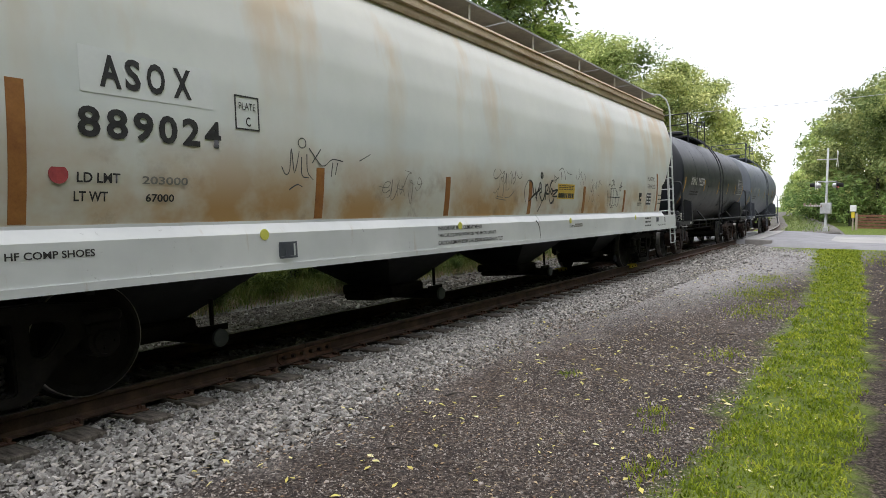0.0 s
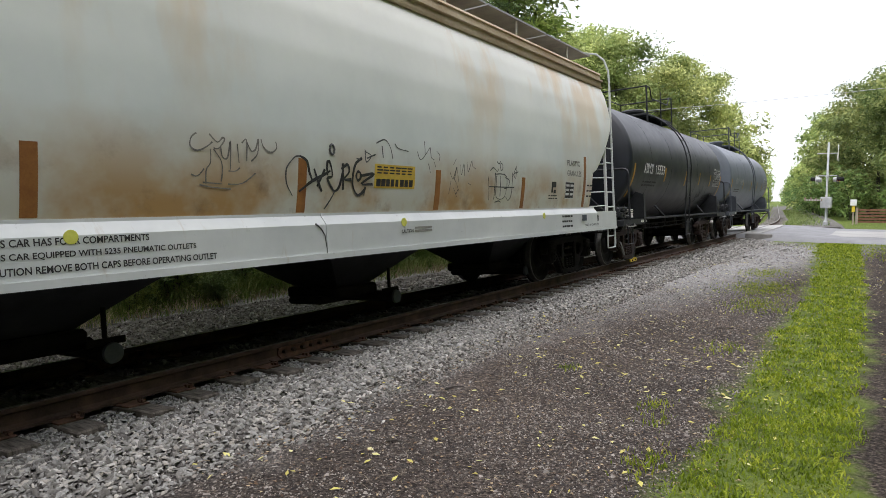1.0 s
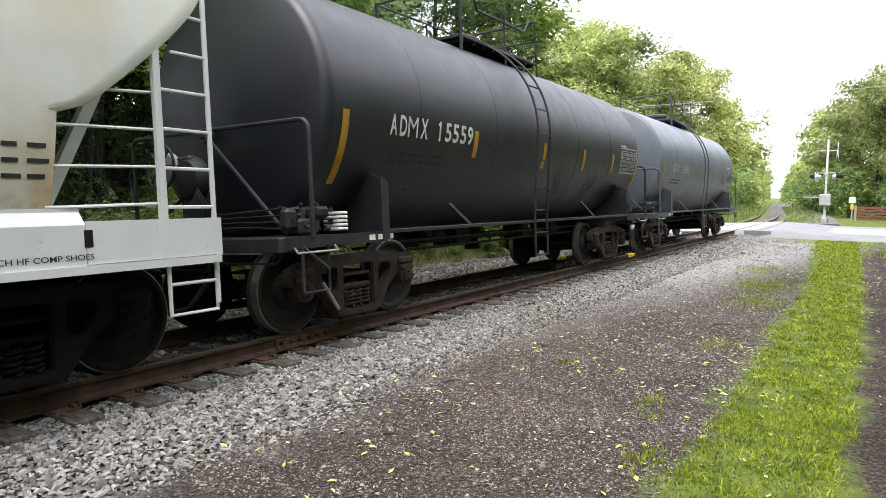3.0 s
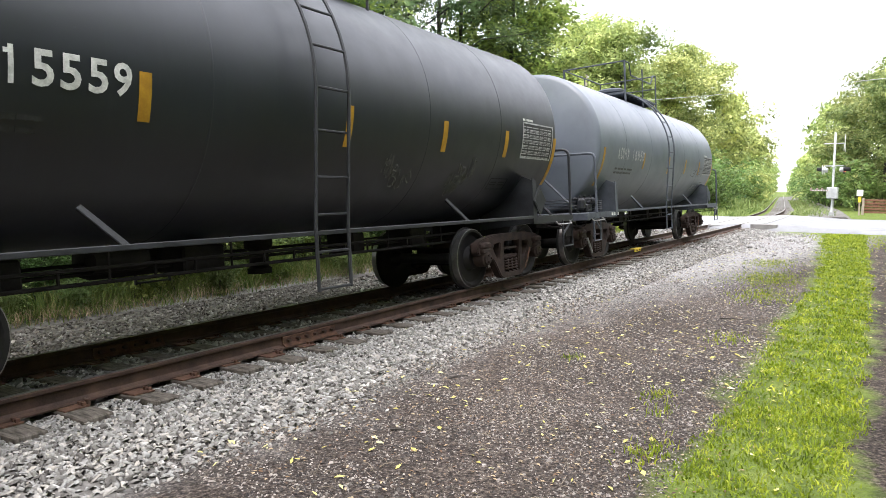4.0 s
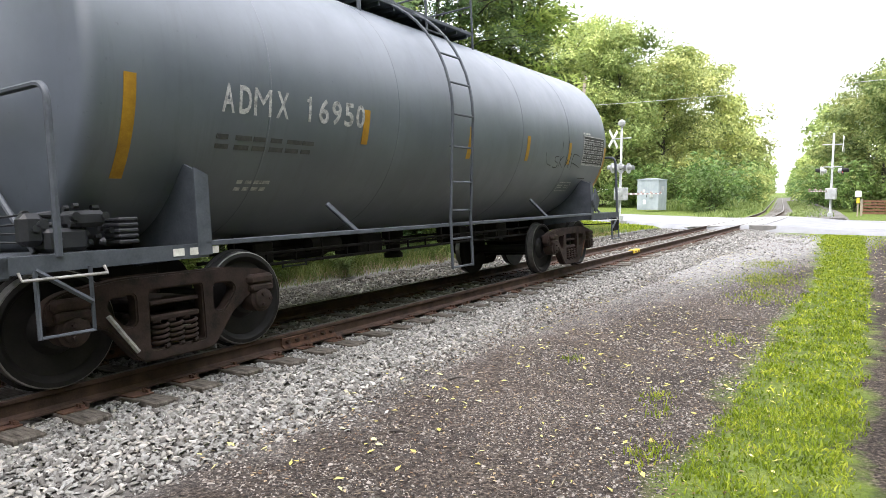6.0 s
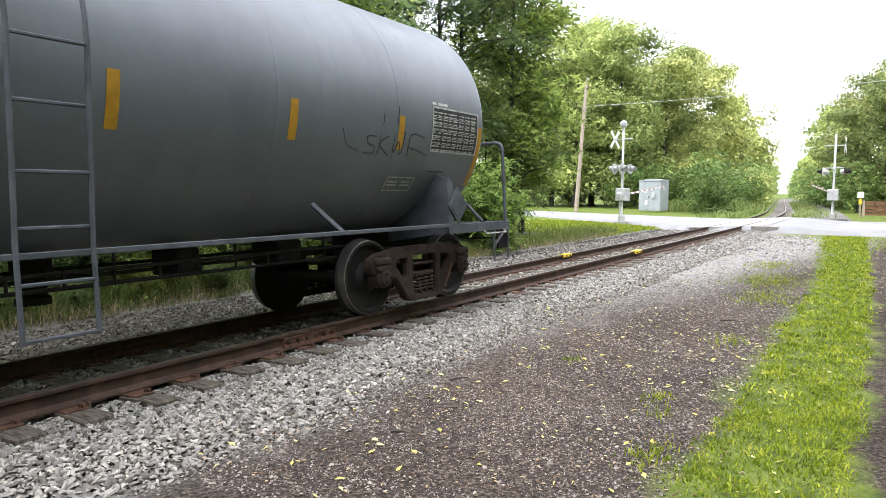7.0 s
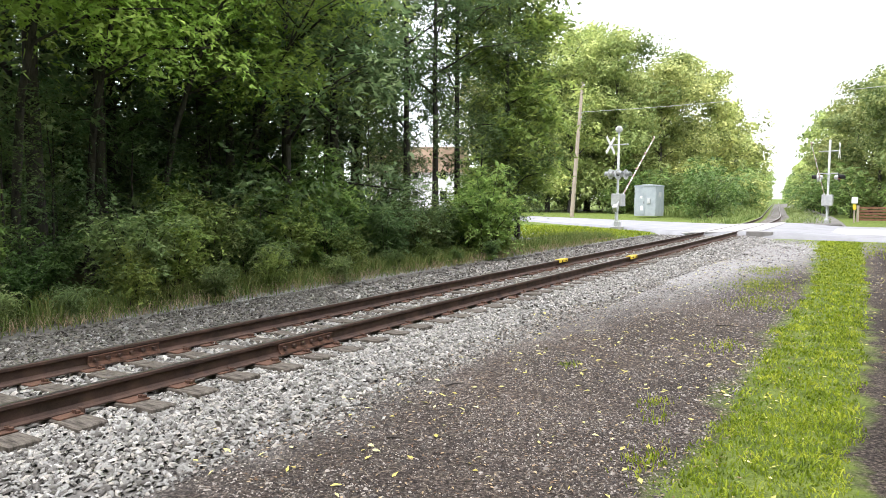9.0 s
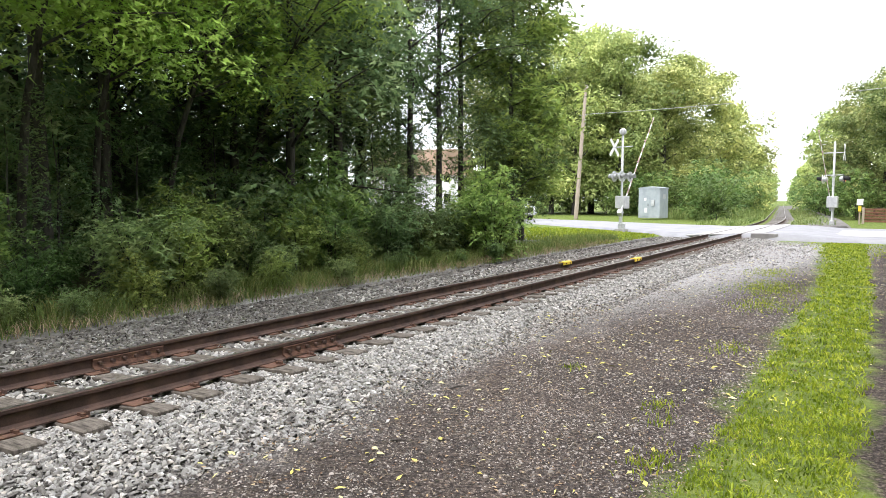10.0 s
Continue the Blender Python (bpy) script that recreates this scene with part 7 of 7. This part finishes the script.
        for side in (-4.4 - 1.4 * (k % 2), 4.6 + 1.0 * (k % 3)):
            if side > 0 and y < 66:
                continue
            spots.append((x + side, y))
    spots += [(-46 + 3.1 * k, 71.5 + 1.5 * (k % 3)) for k in range(7, 11)] + [(-50 + 2.9 * k, 81.5 + 1.8 * (k % 3)) for k in range(11)] + [(2.5 + 3.4 * k, 63.5 + (k % 2)) for k in range(3)]
    place(brush, spots, rng, 0.6, 1.2)
    # low growth that closes the woods' far side
    for k in range(16):
        a = radians(47 + 2.0 * k)
        d = 21 + 4.0 * (k % 3)
        copy_thing(brush[k % 2], pose(-math.sin(a) * d, math.cos(a) * d, GROUND_Z, 0, 0, 70 * k) @ Matrix.Scale(0.85 + 0.1 * (k % 4), 4))
    for k in range(6):
        copy_thing(lows[k % 2], pose(-42 - 3.0 * (k % 3), 20 + 4.5 * k, GROUND_Z, 0, 0, 40 * k) @ Matrix.Scale(0.36, 4))
    # unseen trees added beside and behind the viewer to block low sky light
    for x, y in [(10.4 + 0.9 * (k % 3), -16 + 4.6 * k) for k in range(16)] + [(14.6 + 0.8 * (k % 2), -14 + 4.6 * k) for k in range(15)] + [(9, -20), (5, -19), (-1, -20), (-7, -19), (-13, -15), (-18, -10)]:
        copy_thing(lows[int(x + y + 40) % 2], pose(x, y, GROUND_Z, 0, 0, x * 40 + y * 25) @ Matrix.Scale(0.95, 4))


build_woods()


def blades(rng, x, y, height, width, lean, z=GROUND_Z):
    """Grass blades: each a bent, tapered strip of two quads."""
    n = len(x)
    a = rng.uniform(0, 2 * math.pi, n)
    u = np.stack([np.cos(a), np.sin(a), np.zeros(n)], 1)
    b = rng.uniform(0, 2 * math.pi, n)
    d = np.stack([np.cos(b), np.sin(b), np.zeros(n)], 1)
    h = (height * rng.uniform(0.45, 1.2, n))[:, None]
    w = (width * rng.uniform(0.6, 1.2, n))[:, None]
    k = (lean * rng.uniform(0.2, 1.3, n))[:, None]
    p = np.stack([x, y, np.full(n, z) if np.isscalar(z) else z], 1)
    up = np.array([[0, 0, 1.0]])
    m = p + up * h * 0.6 + d * h * k * 0.35
    t = p + up * h * (1 - 0.25 * k) + d * h * k
    v = np.stack([p - u * w, p + u * w, m + u * w * 0.75, m - u * w * 0.75, t + u * w * 0.12, t - u * w * 0.12], 1)
    f = np.array([[0, 1, 2, 3], [3, 2, 4, 5]])[None] + (np.arange(n) * 6)[:, None, None]
    return v.reshape(-1, 3), f.reshape(-1, 4)


def join(name, sets, material, label, category):
    vs, fs, k = [], [], 0
    for v, f in sets:
        vs.append(v)
        fs.append(f + k)
        k += len(v)
    return tagged(new(name, quick(name, np.concatenate(vs), np.concatenate(fs), material)), label, category, kind="stuff")


LAWN = leafy("lawn_blades", (0.040, 0.070, 0.006), (0.19, 0.25, 0.016), (0.43, 0.44, 0.055), 0.35, 4.5)
REED = leafy("reed_blades", (0.10, 0.17, 0.045), (0.22, 0.31, 0.09), (0.40, 0.46, 0.18), 0.3)
STRAW = leafy("dry_grass_blades", (0.16, 0.12, 0.06), (0.32, 0.26, 0.15), (0.50, 0.43, 0.28), 0.2)
WEEDS = leafy("weedy_grass", (0.04, 0.085, 0.018), (0.10, 0.15, 0.035), (0.26, 0.25, 0.10), 0.3, 2.0)


def meadow(rng):
    """Short grass between the woods and the road."""
    n = 14000
    x, y = rng.uniform(-22, -9.0, n), rng.uniform(24, 38, n)
    keep = (y < 36.0 - (x + 11) * 0.86 - 1.2) & (y > 25.5 - (x + 10) * 0.2)
    v, f = blades(rng, x[keep], y[keep], 0.13, 0.022, 0.8)
    # thin grass spreading towards the road
    n = 5000
    x, y = rng.uniform(-3.0, 5.0, n), rng.uniform(22.5, 31.2, n)
    keep = rng.random(n) < np.clip((x + 3.4 - (31 - y) * 0.25) / 2.0, 0, 1) * np.clip((y - 22) / 4, 0, 1)
    v2, f2 = blades(rng, x[keep], y[keep], 0.06, 0.014, 1.0)
    return np.concatenate([v, v2]), np.concatenate([f, f2 + len(v)])


def build_grass():
    rng = np.random.default_rng(9)

    def wavy(y, seed, k):
        return np.array([noise.noise(Vector((0.0, q * 1.1, seed))) + 0.5 * noise.noise(Vector((3.0, q * 3.1, seed))) for q in y]) * k

    sets = []
    for y0, y1, per, h, w in ((2.6, 6, 2700, 0.040, 0.0062), (6, 11, 1500, 0.042, 0.009), (11, 20, 700, 0.05, 0.013), (20, 31, 340, 0.06, 0.018)):
        n = int((y1 - y0) * 1.9 * per)
        x, y = rng.uniform(-1.75, 0.15, n), rng.uniform(y0, y1, n)
        left = -1.0 + wavy(y, 2.0, 0.22) - np.maximum(0, y - 15) * 0.055
        right = 0.02 + wavy(y, 8.0, 0.10) - np.maximum(0, y - 15) * 0.02
        fade = np.clip((x - left) / 0.16, 0, 1) * np.clip((right - x) / 0.12, 0, 1)
        bare = np.array([noise.noise(Vector((a * 2.2, b * 2.2, 5.0))) for a, b in zip(x, y)])
        keep = rng.random(n) < fade * np.clip(0.75 + 1.1 * bare, 0.12, 1)
        sets.append(blades(rng, x[keep], y[keep], h, w, 1.0))
    # tufts that stray over the gravel
    for cx, cy, r, n in ((-1.5, 5.6, 0.14, 90), (-1.35, 5.2, 0.10, 50), (-1.75, 14.5, 0.75, 1500), (-1.5, 12.0, 0.5, 700), (-2.1, 17.5, 0.6, 700), (-1.4, 8.2, 0.25, 150), (-2.6, 6.4, 0.1, 40), (-1.2, 4.3, 0.15, 150)):
        x, y = cx + rng.normal(size=n) * r * 0.5, cy + rng.normal(size=n) * r
        sets.append(blades(rng, x, y, 0.05, 0.005, 0.8))
    join("lawn_grass", sets + [meadow(rng)], LAWN, "bright green mown grass strip between gravel", "grass")
    sets = []
    n = 15000
    x, y = -9.35 - rng.random(n) ** 1.4 * 1.7, rng.uniform(-1, 28, n)
    x -= wavy(y, 4.0, 0.25)
    sets.append(blades(rng, x, y, 0.42, 0.006, 0.8))
    n = 5000
    x, y = -8.9 - rng.random(n) ** 1.2 * 1.2, rng.uniform(-1, 29, n)
    sets.append(blades(rng, x, y, 0.16, 0.006, 0.8))
    # straw along the foot of the verge
    n = 3600
    x, y = -9.0 - rng.random(n) ** 1.5 * 0.9, rng.uniform(-1, 27, n)
    x -= wavy(y, 4.0, 0.25)
    straw = blades(rng, x, y, 0.22, 0.0045, 1.2)
    join("dry_grass", [straw], STRAW, "dry straw-coloured grass along the ballast", "grass")
    join("verge_grass", sets, WEEDS, "tall weedy grass and straw along the woods", "grass")
    sets = []
    n = 1500
    a = rng.uniform(0, 1, n)
    x, y = -16.5 + a * 6.0 + rng.normal(size=n) * 1.0, 63.0 + rng.uniform(-1.5, 8, n)
    sets.append(blades(rng, x, y, 1.3, 0.035, 0.9))
    # weeds along the track beyond the road
    n = 8000
    d = rng.uniform(47, 120, n)
    side = np.where(rng.random(n) < 0.5, -1, 1) * (1.5 + rng.random(n) ** 1.5 * 2.6)
    mid = np.array([line(q)[:2] for q in d])
    sets.append(blades(rng, mid[:, 0] + side, mid[:, 1], 0.45, 0.03, 0.9))
    join("reeds", sets, REED, "tall bright reeds beside the track beyond the road", "reeds")


build_grass()

# ------------------------------------------------------------- small things on the gravel
DRY = plain("dry_stalks", (0.07, 0.055, 0.04), (0.30, 0.25, 0.19), 20, 0.95, 0, 0.1)


def fallen(name, low, mid, high):
    m, n, l, b = shader(name, 0.7, 0, 0.3)
    g = n.new("ShaderNodeNewGeometry")
    l.new(ramp(n, l, g.outputs["Random Per Island"], [(0.0, low), (0.5, mid), (1.0, high)]), b.inputs["Base Color"])
    return m


LEAF_Y = fallen("fallen_yellow_leaves", (0.36, 0.31, 0.07), (0.50, 0.46, 0.13), (0.58, 0.55, 0.30))
LEAF_B = fallen("fallen_brown_leaves", (0.035, 0.018, 0.011), (0.13, 0.075, 0.04), (0.42, 0.33, 0.20))
GRITS = fallen("mixed_grit", (0.008, 0.006, 0.006), (0.050, 0.043, 0.038), (0.31, 0.28, 0.25))


def ground_at(x, y):
    z = GROUND_Z
    if -20 < x < 10 and -5 < y < 35:
        z += 0.05 * (noise.noise(Vector((x * 0.35, y * 0.35, 0))) + 0.4 * noise.noise(Vector((x, y, 4)))) - 0.02
    return max(z, bed_height(x, y) - 0.01) if x < -3.2 else z


def build_litter():
    rng = np.random.default_rng(21)

    def leaves(n, x0, x1, y0, y1, size, near=1.0):
        x, y = rng.uniform(x0, x1, n), y0 + (y1 - y0) * rng.random(n) ** near
        z = np.array([ground_at(a, b) for a, b in zip(x, y)]) + 0.012
        a = rng.uniform(0, 6.283, n)
        s = size * rng.uniform(0.5, 1.3, n)
        u = np.stack([np.cos(a), np.sin(a), rng.uniform(-0.25, 0.25, n)], 1) * s[:, None]
        w = np.stack([-np.sin(a), np.cos(a), rng.uniform(-0.3, 0.3, n)], 1) * (s * rng.uniform(0.3, 0.55, n))[:, None]
        p = np.stack([x, y, z], 1)
        lift = np.array([[0, 0, 1.0]]) * (s * rng.uniform(0, 0.35, n))[:, None]
        v = np.stack([p - u, p - u * 0.2 + w + lift, p + u, p - u * 0.2 - w + lift * 0.4], 1)
        return v.reshape(-1, 3), np.arange(n * 4).reshape(n, 4)

    join("fallen_yellow_leaves", [leaves(260, -4.2, -0.3, 2.6, 9, 0.032), leaves(900, -4.4, 0.9, 6, 22, 0.030)], LEAF_Y, "small fallen yellow leaves on the dark gravel", "leaves")
    join("fallen_brown_leaves", [leaves(4200, -4.0, -0.6, 2.6, 10, 0.015), leaves(3600, -4.2, 1.6, 8, 26, 0.022)], LEAF_B, "brown and pale leaf scraps on the dark gravel", "leaves")

    base = np.array([(1, 0, -0.3), (-1, 0, -0.3), (0, 1, -0.3), (0, -1, -0.3), (0, 0, 1)], dtype=float)
    tri = np.array([(0, 2, 4), (2, 1, 4), (1, 3, 4), (3, 0, 4)])

    def grit(n, x0, x1, y0, y1, size, z_of=ground_at):
        x, y = rng.uniform(x0, x1, n), rng.uniform(y0, y1, n)
        strip = (x > -0.95) & (x < -0.02)
        x, y = x[~strip], y[~strip]
        n = len(x)
        z = np.array([z_of(a, b) for a, b in zip(x, y)])
        s = size * rng.uniform(0.4, 1.3, n) ** 1.3
        v = base[None] * (1 + rng.uniform(-0.3, 0.3, (n, len(base), 1))) * (s[:, None] * rng.uniform(0.55, 1.2, (n, 3)) * np.array([1, 1, 0.6]))[:, None, :]
        v = v + np.stack([x, y, z + s * 0.12], 1)[:, None, :]
        return v.reshape(-1, 3), (tri[None] + (np.arange(n) * len(base))[:, None, None]).reshape(-1, 3)

    join("gravel_grit", [grit(50000, -4.4, -0.6, 2.4, 7, 0.0082), grit(24000, -4.4, -0.6, 7, 14, 0.0120), grit(3500, -4.4, -0.6, 2.4, 9, 0.016), grit(6000, -4.3, 1.6, 14, 30, 0.022)], GRITS, "loose grit and pebbles over the dark gravel", "gravel")
    # stalks and twigs
    bm = B()
    pr = random.Random(4)
    for k in range(520):
        x, y = pr.uniform(-4.2, -0.9), 2.6 + 12 * pr.random() ** 1.3
        a, ln = pr.uniform(0, 6.28), pr.uniform(0.03, 0.13)
        z = ground_at(x, y) + 0.012
        c = pr.uniform(-0.012, 0.012)
        dx, dy = math.cos(a) * ln, math.sin(a) * ln
        tube(bm, [(x, y, z), (x + dx / 2 - dy * c * 5, y + dy / 2 + dx * c * 5, z + 0.012), (x + dx, y + dy, z)], pr.uniform(0.0012, 0.0026), 4)
    me = finish("dry_stalks", bm, DRY, 60)
    tagged(new("dry_stalks", me), "dry stalks and twigs lying on the gravel", "twigs", kind="stuff")
    for k, (x, y, ln, a) in enumerate(((-2.95, 3.75, 0.16, 20), (-1.75, 9.6, 0.3, 10), (-3.3, 5.1, 0.2, 60))):
        bm = tube(B(), [(0, 0, 0.012), (ln * 0.5, 0.01, 0.02), (ln, 0, 0.012)], [0.009, 0.008, 0.004], 6)
        single("stick", bm, BARK, "short dark stick lying on the gravel", "stick").matrix_basis = pose(x, y, ground_at(x, y), 0, 0, a)


build_litter()

# ------------------------------------------------------------- what moves


def gone(t):
    """Metres that the train has rolled towards the viewer by t seconds."""
    return 4.975 * t + 0.00525 * t * t


def car_pose(centre, half, t):
    a, b = on_track(centre - half - gone(t)), on_track(centre + half - gone(t))
    d = b.translation - a.translation
    p = (a.translation + b.translation) / 2
    return pose(*p, 0, 0, math.degrees(math.atan2(-d.x, d.y))) @ pose(0, 0, 0, 0, -CANT, 0)


def motions():
    times = [i * 0.5 for i in range(21)]
    for car, centre, half in THINGS:
        walk(car, [(t, car_pose(centre, half, t)) for t in times])
    for wheel, y in ROLLING:
        walk(wheel, [(i * 0.1, pose(0, y, WHEEL_R, math.degrees(gone(i * 0.1) / WHEEL_R))) for i in range(101)])

    # the gates rise once the train has cleared the road
    for (sig, arm, heading), z, rises in (
        (SIG_L, 1.6, ((0, 0), (6.3, 0), (6.8, 1.5), (7.2, 7), (7.5, 11), (8, 17.5), (8.5, 25.5), (9, 34), (9.4, 39), (9.8, 44), (10, 47))),
        (SIG_R, 1.75, ((0, 0), (6.3, 0), (6.8, 1.5), (7.2, 6.5), (7.5, 9.5), (8, 17), (8.5, 25), (9, 31), (9.5, 36.5), (10, 41)))):
        walk(arm, [(t, pose(0, 0, z, 0, 0, heading) @ pose(0.1, 0, 0, a, 0, 0)) for t, a in rises])
    # the pickup comes up the road at the end
    a, b = Vector((-41.2, 62.3, -0.13)), Vector((-23.9, 48.3, -0.13))
    d = (b - a).normalized()
    turn = math.degrees(math.atan2(-d.x, d.y))
    speed = 7.5
    walk(PICKUP, [(t, pose(*(b - d * (2.7 + speed * (10 - t))), 0, 0, turn)) for t in (0, 5, 10)])
    for w, x, y in PICKUP_WHEELS:
        walk(w, [(i * 0.05, pose(x, y, 0.38, -math.degrees(speed * i * 0.05 / 0.38))) for i in range(201)])


motions()
